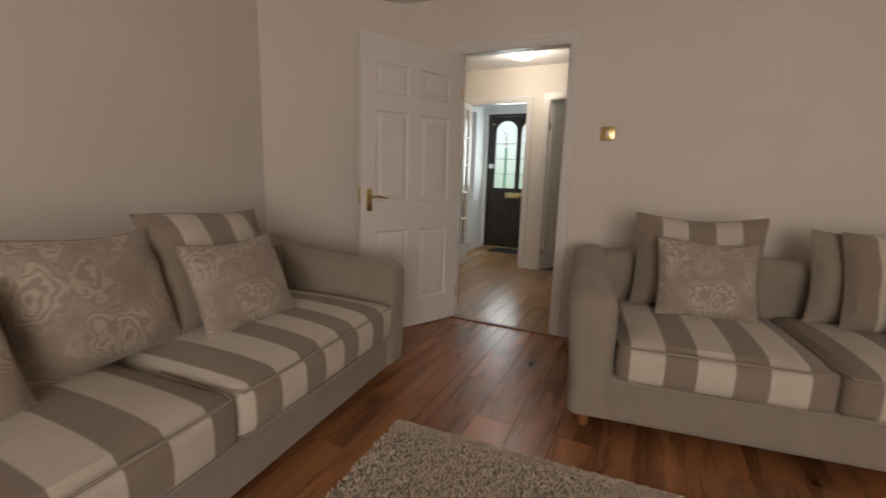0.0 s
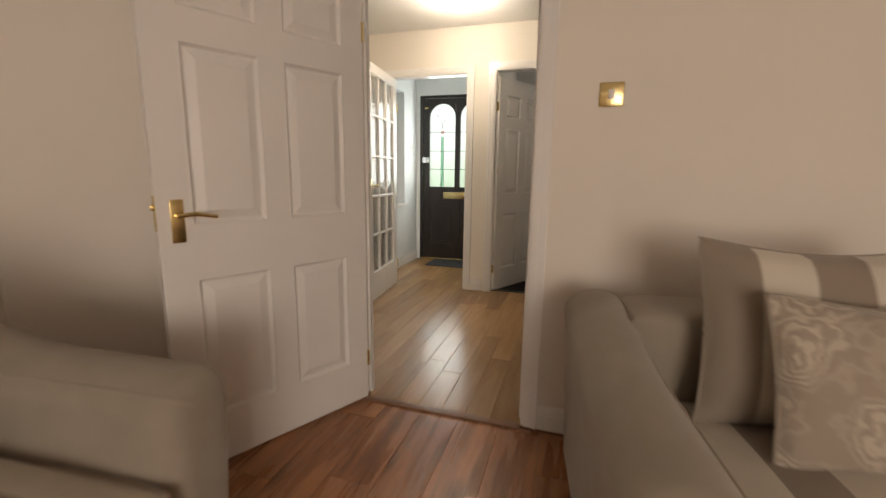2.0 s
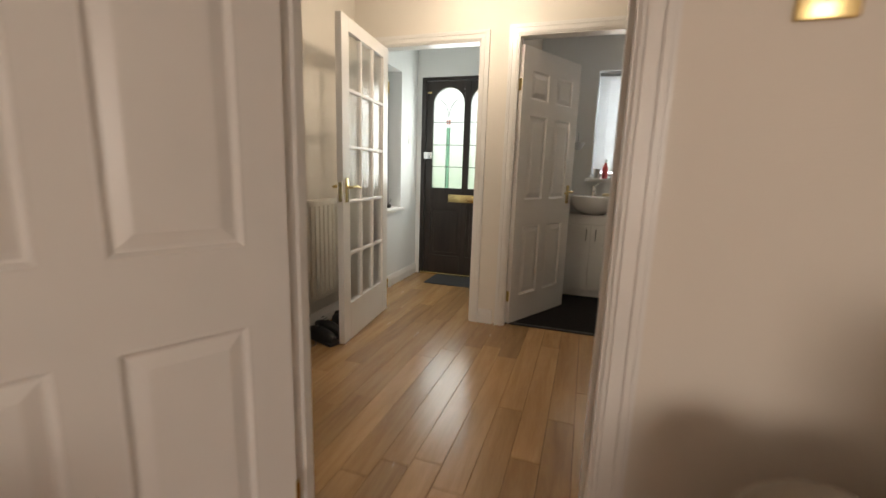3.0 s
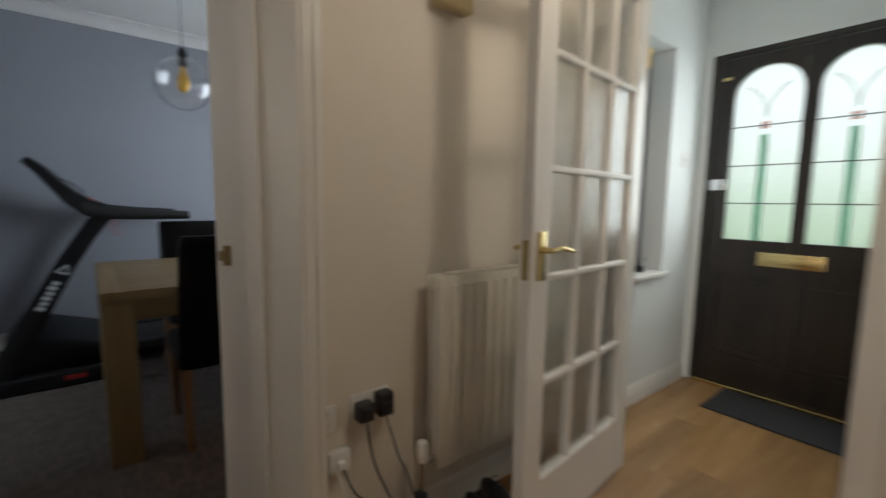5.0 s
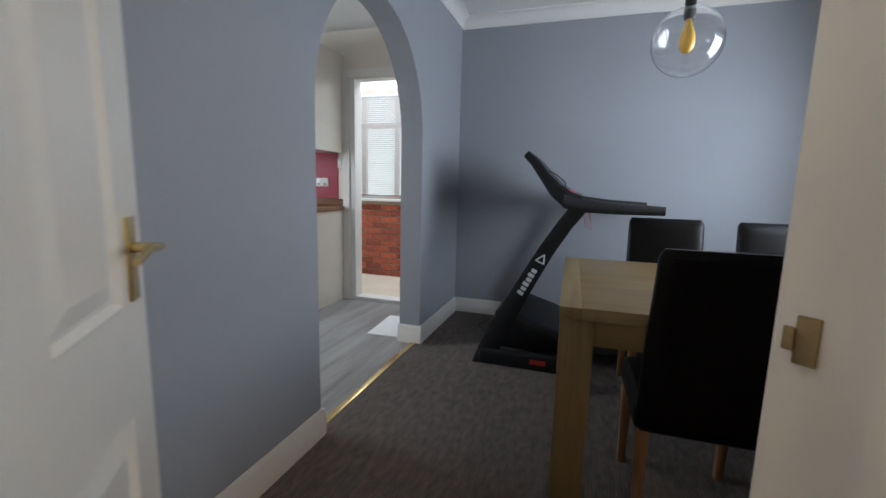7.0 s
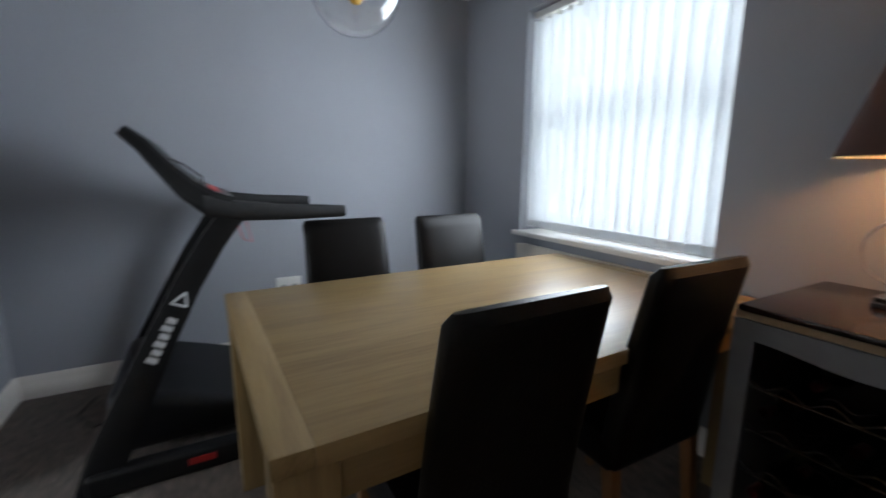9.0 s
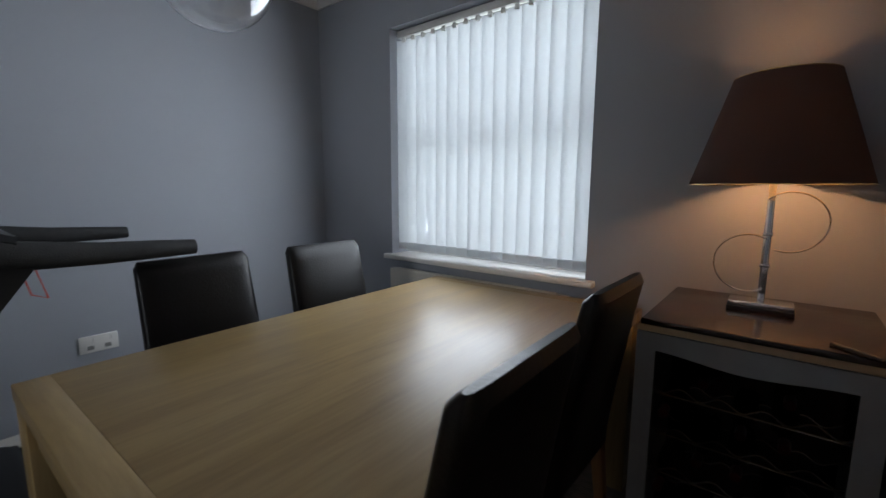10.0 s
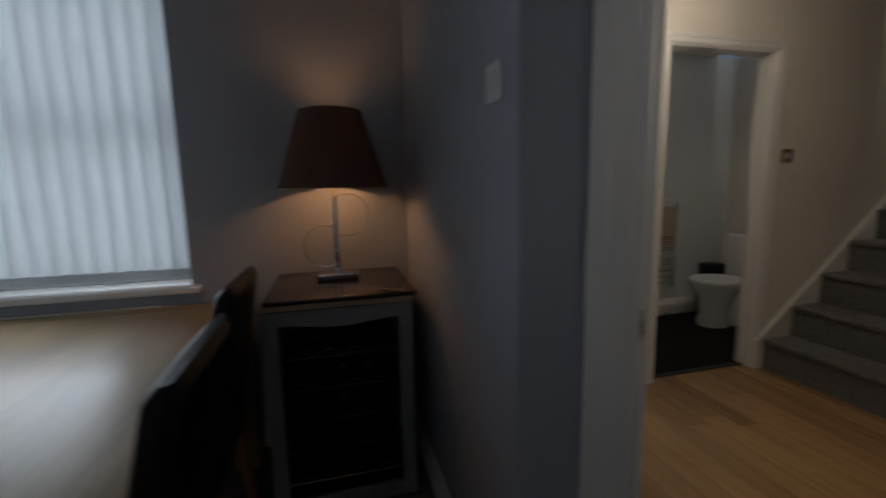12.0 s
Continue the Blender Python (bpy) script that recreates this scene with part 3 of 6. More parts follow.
# ---- living room ----
def fabric(name, c0, c1=None, period=0.257, share=0.5, shift=0.0, rough=0.95):
    """Woven upholstery, plain or in broad stripes along x."""
    m = bpy.data.materials.new(name)
    m.use_nodes = True
    nt = m.node_tree
    L = nt.links.new
    b = nt.nodes["Principled BSDF"]
    b.inputs["Roughness"].default_value, b.inputs["Sheen Weight"].default_value = rough, 0.25
    b.inputs["Specular IOR Level"].default_value = 0.2
    tc = nt.nodes.new("ShaderNodeTexCoord")
    big = nt.nodes.new("ShaderNodeTexNoise")
    big.inputs["Scale"].default_value, big.inputs["Detail"].default_value = 9, 6
    L(tc.outputs["Object"], big.inputs["Vector"])
    rmp = nt.nodes.new("ShaderNodeMapRange")
    rmp.inputs[3].default_value, rmp.inputs[4].default_value = 0.86, 1.14
    L(big.outputs[0], rmp.inputs[0])
    sc = nt.nodes.new("ShaderNodeVectorMath")
    sc.operation = 'SCALE'
    L(rmp.outputs[0], sc.inputs["Scale"])
    if c1 is None:
        sc.inputs[0].default_value = c0
    else:
        sep = nt.nodes.new("ShaderNodeSeparateXYZ")
        L(tc.outputs["Object"], sep.inputs[0])
        a = nt.nodes.new("ShaderNodeMath")
        a.operation = 'MULTIPLY_ADD'
        a.inputs[1].default_value, a.inputs[2].default_value = 1 / period, shift + 40
        L(sep.outputs["X"], a.inputs[0])
        fr = nt.nodes.new("ShaderNodeMath")
        fr.operation = 'FRACT'
        L(a.outputs[0], fr.inputs[0])
        g = nt.nodes.new("ShaderNodeMath")
        g.operation = 'GREATER_THAN'
        g.inputs[1].default_value = share
        L(fr.outputs[0], g.inputs[0])
        mx = nt.nodes.new("ShaderNodeMix")
        mx.data_type = 'RGBA'
        mx.inputs["A"].default_value, mx.inputs["B"].default_value = (*c0, 1), (*c1, 1)
        L(g.outputs[0], mx.inputs["Factor"])
        L(mx.outputs["Result"], sc.inputs[0])
    L(sc.outputs[0], b.inputs["Base Color"])
    wv = nt.nodes.new("ShaderNodeTexNoise")
    wv.inputs["Scale"].default_value, wv.inputs["Detail"].default_value = 420, 2
    L(tc.outputs["Object"], wv.inputs["Vector"])
    mix2 = nt.nodes.new("ShaderNodeMath")
    mix2.operation = 'MULTIPLY_ADD'
    mix2.inputs[1].default_value = 1.6
    L(big.outputs[0], mix2.inputs[0])
    L(wv.outputs[0], mix2.inputs[2])
    bp = nt.nodes.new("ShaderNodeBump")
    bp.inputs["Strength"].default_value, bp.inputs["Distance"].default_value = 0.4, 0.004
    L(mix2.outputs[0], bp.inputs["Height"])
    L(bp.outputs[0], b.inputs["Normal"])
    return m


def damask(name, c0, c1):
    """A woven floral ground: curling pale figure on a darker cloth."""
    m = fabric(name, c0)
    nt = m.node_tree
    L = nt.links.new
    b = nt.nodes["Principled BSDF"]
    tc = nt.nodes.new("ShaderNodeTexCoord")
    dist = nt.nodes.new("ShaderNodeTexNoise")
    dist.inputs["Scale"].default_value, dist.inputs["Detail"].default_value = 11, 3
    L(tc.outputs["Object"], dist.inputs["Vector"])
    ad = nt.nodes.new("ShaderNodeVectorMath")
    ad.operation = 'MULTIPLY_ADD'
    ad.inputs[1].default_value = (0.17, 0.17, 0.17)
    L(dist.outputs["Color"], ad.inputs[0])
    L(tc.outputs["Object"], ad.inputs[2])
    vo = nt.nodes.new("ShaderNodeTexVoronoi")
    vo.inputs["Scale"].default_value = 6.0
    L(ad.outputs[0], vo.inputs["Vector"])
    s = nt.nodes.new("ShaderNodeMath")
    s.operation = 'MULTIPLY'
    s.inputs[1].default_value = 42
    L(vo.outputs["Distance"], s.inputs[0])
    sn = nt.nodes.new("ShaderNodeMath")
    sn.operation = 'SINE'
    L(s.outputs[0], sn.inputs[0])
    gate = nt.nodes.new("ShaderNodeMapRange")
    gate.inputs[1].default_value, gate.inputs[2].default_value = 0.75, 0.45
    L(vo.outputs["Distance"], gate.inputs[0])
    th = nt.nodes.new("ShaderNodeMapRange")
    th.inputs[1].default_value, th.inputs[2].default_value = -0.6, 0.6
    L(sn.outputs[0], th.inputs[0])
    mu = nt.nodes.new("ShaderNodeMath")
    mu.operation = 'MULTIPLY'
    L(gate.outputs[0], mu.inputs[0])
    L(th.outputs[0], mu.inputs[1])
    mx = nt.nodes.new("ShaderNodeMix")
    mx.data_type = 'RGBA'
    mx.inputs["A"].default_value, mx.inputs["B"].default_value = (*c0, 1), (*c1, 1)
    L(mu.outputs[0], mx.inputs["Factor"])
    L(mx.outputs["Result"], b.inputs["Base Color"])
    rg = nt.nodes.new("ShaderNodeMapRange")
    rg.inputs[3].default_value, rg.inputs[4].default_value = 0.8, 0.45
    L(mu.outputs[0], rg.inputs[0])
    L(rg.outputs[0], b.inputs["Roughness"])
    return m


M_TAUPE = fabric("taupe chenille", (0.305, 0.26, 0.205))
def stripe(period, shift):
    """Seat cloth in broad stripes, cut with its own run of the pattern."""
    return fabric("taupe and cream stripe", (0.265, 0.215, 0.165), (0.58, 0.525, 0.435), period, 0.475, shift)


M_STRIPE2 = fabric("striped scatter cloth", (0.275, 0.225, 0.175), (0.58, 0.525, 0.435), 0.25, 0.52, 0.26)
M_DAMASK = damask("taupe floral damask", (0.335, 0.28, 0.222), (0.485, 0.42, 0.335))
M_PIPING = fabric("piping cord", (0.33, 0.28, 0.22))
M_FOOT = wood("turned wood foot", (0.16, 0.06, 0.02), (0.28, 0.12, 0.05), 0.4, 12, 0, 0, 'z', False)


def soft_slab(bm, x0, x1, y0, y1, z0, z1, r=0.05, crown=0.03, n=9):
    """An upholstered cushion: rounded edges, and a top that swells in the middle."""
    geo = bmesh.ops.create_cube(bm, size=2.0)
    bmesh.ops.subdivide_edges(bm, edges=list({e for v in geo["verts"] for e in v.link_edges}), cuts=n, use_grid_fill=True)
    hx, hy, hz = (x1 - x0) / 2, (y1 - y0) / 2, (z1 - z0) / 2
    for v in bm.verts:
        if v.tag:
            continue
        v.tag = True
        u = v.co.copy()
        # gather points towards the edges, then round the corners
        p = Vector([math.copysign(1 - (1 - abs(c)) ** 1.5, c) * h for c, h in zip(u, (hx, hy, hz))])
        core = Vector([max(-h + r, min(h - r, c)) for c, h in zip(p, (hx, hy, hz))])
        d = p - core
        if d.length > 1e-9:
            m = max(abs(d.x), abs(d.y), abs(d.z))
            p = core + d.normalized() * m
        bulge = (1 - u.x ** 2) * (1 - u.y ** 2)
        p.z += crown * bulge * (1 if u.z > 0 else -0.1) * (abs(u.z))
        p.y -= 0.35 * crown * (1 - u.x ** 2) * (1 - u.z ** 2) * (1 if u.y < 0 else 0)
        v.co = p + Vector(((x0 + x1) / 2, (y0 + y1) / 2, (z0 + z1) / 2))


def strand(pts, r, seg=6):
    """A round cord through points."""
    bm = bmesh.new()
    rings = []
    for i, p in enumerate(pts):
        a, b = Vector(pts[max(0, i - 1)]), Vector(pts[min(len(pts) - 1, i + 1)])
        q = (b - a).to_track_quat('Z', 'Y')
        rings.append([bm.verts.new(Vector(p) + q @ Vector((r * math.cos(2 * math.pi * k / seg), r * math.sin(2 * math.pi * k / seg), 0))) for k in range(seg)])
    for u, w in zip(rings, rings[1:]):
        for k in range(seg):
            bm.faces.new((u[k], u[(k + 1) % seg], w[(k + 1) % seg], w[k]))
    bm.faces.new(rings[0][::-1])
    bm.faces.new(rings[-1])
    return bm


def sofa(m, W, label, stripes, aw=0.20, D=0.98):
    """A low sofa: padded arms with rounded fronts, a back of the arms' height and two striped seat cushions."""
    s = thing("sofa", label, "sofa", m)
    bm = bmesh.new()
    bx(bm, 0.02, W - 0.02, 0.02, D - 0.03, 0.065, 0.30, 0.03, 3)
    part("base", bm, M_TAUPE, s)

    def arm(side):
        bm = bmesh.new()
        r = 0.065
        stations = [(r * (1 - math.cos(radians(a))), r * (1 - math.sin(radians(a)))) for a in (0, 18, 36, 54, 72, 90)]
        stations += [(r + (D - 0.03 - r) * k / 12, 0.0) for k in range(1, 13)] + [(D - 0.01, 0.012), (D, 0.03)]
        rings, seam = [], []
        for y, sh in stations:
            q = max(0.0, min(1.0, (y / D - 0.45) / 0.50))
            top = 0.675 + 0.07 * q * q * (3 - 2 * q)
            hr = 0.085
            cx, hw = aw / 2 - 0.012, aw / 2 + 0.008
            sec = [(0.012 + sh * 0.6, 0.09), (0.006 + sh, 0.30), (-0.008 + sh, top - 0.20)]
            for k in range(15):
                a = math.pi * k / 14
                sec.append((cx - (hw - sh) * math.cos(a), top - hr + (hr - sh) * math.sin(a)))
            sec += [(aw - sh, 0.30), (aw - sh * 0.6, 0.09)]
            bow = 0.016 * math.exp(-(y / 0.12) ** 2)
            ring = [bm.verts.new((x if side < 0 else W - x, y - bow * math.sin(math.pi * min(1, max(0, (z - 0.1) / 0.58))), z)) for x, z in sec]
            rings.append(ring)
            if y < D - 0.2:
                seam.append(ring[14].co.copy() + Vector((0, 0, 0.001)))
        for a, b in zip(rings, rings[1:]):
            for k in range(len(a)):
                j = (k + 1) % len(a)
                bm.faces.new((a[k], a[j], b[j], b[k]))
        bm.faces.new(rings[0])
        bm.faces.new(rings[-1][::-1])
        ob = part("arm", bm, M_TAUPE, s)
        part("piping", strand(seam, 0.0035), M_PIPING, ob)

    arm(-1)
    arm(1)
    bm = bmesh.new()
    soft_slab(bm, aw - 0.05, W - aw + 0.05, D - 0.27, D - 0.01, 0.14, 0.735, 0.045, 0.012)
    part("backrest", bm, M_TAUPE, s)
    half = (W - 2 * aw) / 2
    for k in (0, 1):
        x0 = aw + k * half + 0.004
        x1 = x0 + half - 0.008
        bm = bmesh.new()
        soft_slab(bm, x0, x1, -0.03, D - 0.24, 0.285, 0.455, 0.035, 0.05)
        c = part("seat_cushion", bm, stripes[k], s, "striped taupe and cream seat cushion")
        for z in (0.448, 0.293):
            pts = [(x0 + 0.012, 0.35, z), (x0 + 0.004, 0.05, z), (x0 + 0.02, -0.022, z)] + [(x0 + 0.02 + (x1 - x0 - 0.04) * i / 12, -0.026 - 0.014 * math.sin(math.pi * i / 12), z + (0.006 if z > 0.4 else 0) * math.sin(math.pi * i / 12)) for i in range(1, 12)] + [(x1 - 0.02, -0.022, z), (x1 - 0.004, 0.05, z), (x1 - 0.012, 0.35, z)]
            part("piping", strand(pts, 0.005), M_PIPING, c)
    for x, y in ((0.09, 0.09), (W - 0.09, 0.09), (0.09, D - 0.09), (W - 0.09, D - 0.09)):
        bm = bmesh.new()
        lathe(bm, [(0.0, 0.0), (0.024, 0.0), (0.028, 0.03), (0.036, 0.07), (0.038, 0.112), (0.0, 0.112)], 16, Matrix.Translation((x, y, 0)))
        part("foot", bm, M_FOOT, s, "turned wooden foot")
    return s


def pillow(m, w, h, t, material, label, name="cushion", seed=0):
    p = thing(name, label, "cushion", m)
    bm = bmesh.new()
    n = 18
    rnd = random.Random(seed)
    ph = [rnd.uniform(0, 6.28) for _ in range(6)]
    grid = {}
    for s in (-1, 1):
        for i in range(n + 1):
            for k in range(n + 1):
                u, v = 2 * i / n - 1, 2 * k / n - 1
                rim = i in (0, n) or k in (0, n)
                if rim and s == 1:
                    grid[s, i, k] = grid[-1, i, k]
                    continue
                pinch = 1 - 0.07 * (1 - abs(v) ** 2) * abs(u) ** 6
                pinch2 = 1 - 0.07 * (1 - abs(u) ** 2) * abs(v) ** 6
                th = t / 2 * max(0.0, (1 - abs(u) ** 2.6)) ** 0.55 * max(0.0, (1 - abs(v) ** 2.6)) ** 0.55
                crease = 0.006 * math.sin(5 * u + ph[0] + 3 * v) * math.sin(4 * v + ph[1]) + 0.004 * math.sin(11 * u * v + ph[2])
                sag = -0.025 * h * math.sin(2.2 * u + ph[3]) * (1 if v > 0 else 0) * v * v
                grid[s, i, k] = bm.verts.new((w / 2 * u * pinch, s * (th + crease * (not rim)), h / 2 * (1 + v * pinch2) + sag))
    for s in (-1, 1):
        for i in range(n):
            for k in range(n):
                q = [grid[s, i, k], grid[s, i + 1, k], grid[s, i + 1, k + 1], grid[s, i, k + 1]]
                bm.faces.new(q if s < 0 else q[::-1])
    rim = [grid[-1, i, 0].co.copy() for i in range(n + 1)] + [grid[-1, n, k].co.copy() for k in range(1, n + 1)] + [grid[-1, i, n].co.copy() for i in range(n - 1, -1, -1)] + [grid[-1, 0, k].co.copy() for k in range(n - 1, -1, -1)]
    part("cover", bm, material, p)
    part("piping", strand(rim, 0.004), M_PIPING, p)
    return p


SOFA_R = pose(0.090, 1.992, 0, 0, 0, 7.5)
SOFA_L = pose(-0.692, -0.285, 0, 0, 0, 94.3)
sofa(SOFA_R, 2.00, "taupe two-seat sofa with striped cushions against the wall", (stripe(0.253, 0.47), stripe(0.253, 0.087)), 0.20)
sofa(SOFA_L, 2.48, "long taupe sofa with striped taupe and cream cushions", (stripe(0.245, 0.388), stripe(0.245, 0.714)))
S1, D1 = "large taupe and cream striped scatter cushion leaning on the sofa", "taupe floral damask scatter cushion on the sofa"
for base, x, y, z, w, h, t, mt, lb, tilt, turn, sd in (
        (SOFA_R, 0.615, 0.575, 0.475, 0.63, 0.51, 0.18, M_STRIPE2, S1, -12, 0, 1),
        (SOFA_R, 0.63, 0.405, 0.48, 0.46, 0.40, 0.14, M_DAMASK, D1, -16, 4, 2),
        (SOFA_R, 1.42, 0.60, 0.475, 0.62, 0.46, 0.16, M_TAUPE, "plain taupe back cushion on the sofa", -10, 1, 10),
        (SOFA_R, 1.50, 0.485, 0.475, 0.60, 0.49, 0.16, M_STRIPE2, S1, -14, 2, 3),
        (SOFA_R, 1.56, 0.345, 0.48, 0.46, 0.39, 0.13, M_DAMASK, D1, -17, -3, 4),
        (SOFA_L, 1.735, 0.50, 0.475, 0.62, 0.52, 0.18, M_STRIPE2, S1, -22, 0, 5),
        (SOFA_L, 1.685, 0.335, 0.48, 0.47, 0.40, 0.15, M_DAMASK, D1, -24, -4, 6),
        (SOFA_L, 1.20, 0.48, 0.475, 0.52, 0.47, 0.18, M_DAMASK, D1, -20, 3, 7),
        (SOFA_L, 0.64, 0.50, 0.475, 0.60, 0.50, 0.17, M_STRIPE2, S1, -20, 0, 8),
        (SOFA_L, 0.70, 0.34, 0.48, 0.45, 0.39, 0.15, M_DAMASK, D1, -22, 5, 9)):
    pillow(base @ pose(x, y, z, tilt, 0, turn), w, h, t, mt, lb, seed=sd)


def shag_rug():
    r = random.Random(4)
    rug = thing("rug", "cream shaggy pile rug on the laminate floor", "rug", pose(-0.60, 1.665, 0, 0, 0, 3))
    bm = bmesh.new()
    bx(bm, 0, 1.55, -2.3, 0, 0.0, 0.012, 0.004)
    part("backing", bm, M_PIPING, rug)
    co, fc = [], []
    for _ in range(60000):
        x, y = r.uniform(-0.01, 1.56), -2.3 * r.random() ** 1.6
        a, ln, w = r.uniform(0, 6.28), r.uniform(0.010, 0.020), r.uniform(0.002, 0.0036)
        dx, dy = math.cos(a) * ln * 0.6, math.sin(a) * ln * 0.6
        px, py = -math.sin(a) * w, math.cos(a) * w
        i = len(co)
        co += [(x - px, y - py, 0.011), (x + px, y + py, 0.011), (x + dx + px * 0.7, y + dy + py * 0.7, 0.013 + ln * 0.55), (x + dx - px * 0.7, y + dy - py * 0.7, 0.012 + ln * 0.55)]
        fc.append((i, i + 1, i + 2, i + 3))
    me = bpy.data.meshes.new("pile")
    me.from_pydata(co, [], fc)
    me.materials.append(mat("cream rug pile", (0.62, 0.54, 0.42), 0.9, vary=0.12, scale=25))
    ob = new("pile", me)
    ob.parent = rug
    tagged(ob, kind="stuff")


shag_rug()


def switch_plate(m, label, brass=True, name="light_switch"):
    """A wall plate facing -y with one rocker."""
    s = thing(name, label, "light switch", m)
    bm = bmesh.new()
    bx(bm, -0.045, 0.045, -0.008, 0, -0.045, 0.045, 0.004, 2)
    part("plate", bm, M_BRASS if brass else M_WHITEP, s)
    bm = bmesh.new()
    bx(bm, -0.011, 0.011, -0.013, -0.007, -0.018, 0.018, 0.002)
    part("rocker", bm, M_WHITEP, s)
    for x in (-0.032, 0.032):
        bm = bmesh.new()
        tube(bm, (x, -0.007, 0), (x, -0.0095, 0), 0.004, seg=8)
        part("screw", bm, M_BRASS if brass else M_CHROME, s)
    return s


switch_plate(pose(0.065, LN, 1.455), "brass light switch on the white wall")


# ---- hall ----
def dome_light():
    d = thing("ceiling_light", "round opal flush ceiling light, switched on", "ceiling light", pose(-0.985, 4.74, CH))
    bm = bmesh.new()
    lathe(bm, [(0.0, 0.0), (0.135, 0.0), (0.138, -0.012), (0.134, -0.024), (0.12, -0.026)], 32)
    part("rim", bm, M_WHITEP, d)
    bm = bmesh.new()
    lathe(bm, [(0.128, -0.022), (0.124, -0.045), (0.105, -0.066), (0.07, -0.080), (0.03, -0.086), (0.001, -0.087)], 32)
    ob = part("diffuser", bm, glow("lit opal glass", (1.0, 0.88, 0.70), 9.0), d, "glowing opal glass diffuser")
    ob.visible_shadow = False


dome_light()


def radiator(m, length, height, label, ribs=True, z0=0.15):
    """A double-panel radiator on a wall at y 0, standing out to -y, from x 0 to length."""
    r = thing("radiator", label, "radiator", m)
    pitch = 0.050
    n = int((length - 0.06) / pitch)
    for nm, y in (("rear_panel", -0.045), ("front_panel", -0.105)):
        bm = bmesh.new()
        bx(bm, 0, length, y - 0.006, y + 0.006, z0, z0 + height, 0.004)
        panel = part(nm, bm, M_RAD, r)
        if nm == "front_panel" and ribs:
            bm = bmesh.new()
            bx(bm, 0, 0.026, y - 0.016, y - 0.005, z0 + 0.03, z0 + height - 0.03, 0.005)
            first = part("rib", bm, M_RAD, panel, m=pose(0.045, 0, 0))
            for i in range(1, n):
                o = new("rib", first.data)
                o.parent = panel
                o.matrix_basis = pose(0.045 + i * pitch, 0, 0)
    bm = bmesh.new()
    bx(bm, 0, 0.004, -0.098, -0.05, z0 + 0.02, z0 + height - 0.01)
    fin = part("fin", bm, M_RAD, r, m=pose(0.01, 0, 0), smooth=False)
    for i in range(1, int(length / 0.03)):
        o = new("fin", fin.data)
        o.parent = r
        o.matrix_basis = pose(0.01 + i * 0.03, 0, 0)
    bm = bmesh.new()
    bx(bm, 0.06, length - 0.06, -0.096, -0.054, z0 + height - 0.004, z0 + height + 0.006, 0.002)
    part("top_grille", bm, M_RAD, r)
    for x in (-0.001, length - 0.003):
        bm = bmesh.new()
        bx(bm, x, x + 0.004, -0.108, -0.042, z0 + height - 0.05, z0 + height - 0.035)
        part("end_strap", bm, M_RAD, r, smooth=False)
    bm = bmesh.new()
    tube(bm, (-0.045, -0.075, 0.0), (-0.045, -0.075, z0 + 0.02), 0.0075)
    tube(bm, (-0.05, -0.075, z0 + 0.03), (0.01, -0.075, z0 + 0.03), 0.008)
    part("pipe", bm, M_CHROME, r)
    bm = bmesh.new()
    lathe(bm, [(0.0, 0.0), (0.019, 0.0), (0.021, 0.015), (0.021, 0.055), (0.017, 0.068), (0.0, 0.07)], 18, Matrix.Translation((-0.045, -0.075, z0 + 0.035)))
    part("valve", bm, M_WHITEP, r, "white thermostatic valve")
    return r


M_RAD = mat("cream radiator enamel", (0.66, 0.62, 0.54), 0.35, vary=0.03, scale=5)
ROT_W = 90   # wall things on a west wall face +x
radiator(pose(HW, 4.46, 0, 0, 0, ROT_W), 0.70, 0.67, "cream double-panel radiator on the hall wall", z0=0.255)


def socket_plate(m, label, w=0.146, brass=False, plugs=0, name="wall_socket", h=0.086):
    s = thing(name, label, "wall socket", m)
    bm = bmesh.new()
    bx(bm, -w / 2, w / 2, -0.010, 0, -h / 2, h / 2, 0.004)
    part("plate", bm, M_WHITEP, s)
    for x in ((-0.035, 0.035) if w > 0.1 else (0.0,)):
        bm = bmesh.new()
        bx(bm, x - 0.013, x + 0.013, -0.0115, -0.009, -0.028, -0.008)
        part("pin_holes", bm, mat_hole, s, smooth=False)
        bm = bmesh.new()
        bx(bm, x + 0.012, x + 0.022, -0.013, -0.009, 0.012, 0.03, 0.001)
        part("rocker", bm, M_WHITEP, s, smooth=False)
    for i in range(plugs):
        x = (-0.035, 0.035)[i]
        pl = thing("plug", "black moulded power adaptor in the wall socket", "plug", m @ pose(x, -0.010, 0.0), "plugs in the hall socket")
        bm = bmesh.new()
        bx(bm, -0.026, 0.026, -0.044, 0, -0.036, 0.022 + 0.02 * i, 0.006, 3)
        part("body", bm, M_BLACK, pl)
        bm = bmesh.new()
        bx(bm, -0.018, 0.018, -0.058, -0.040, -0.028, 0.014, 0.005, 2)
        part("cap", bm, M_BLACK, pl)
    return s


mat_hole = mat("socket slot", (0.22, 0.22, 0.21), 0.6)
socket_plate(pose(HW, 4.255, 0.515, 0, 0, ROT_W), "white double wall socket with two black plugs", 0.146, plugs=2)
socket_plate(pose(HW, 4.093, 0.503, 0, 0, ROT_W), "white plastic telephone socket plate", 0.086)
sp = thing("phone_splitter", "white square telephone socket with a cable plug", "phone socket", pose(HW, 4.138, 0.367, 0, 0, ROT_W))
bm = bmesh.new()
bx(bm, -0.035, 0.035, -0.028, 0, -0.035, 0.035, 0.006)
part("box", bm, M_WHITEP, sp)
bm = bmesh.new()
bx(bm, -0.010, 0.012, -0.046, -0.026, -0.018, 0.006, 0.003)
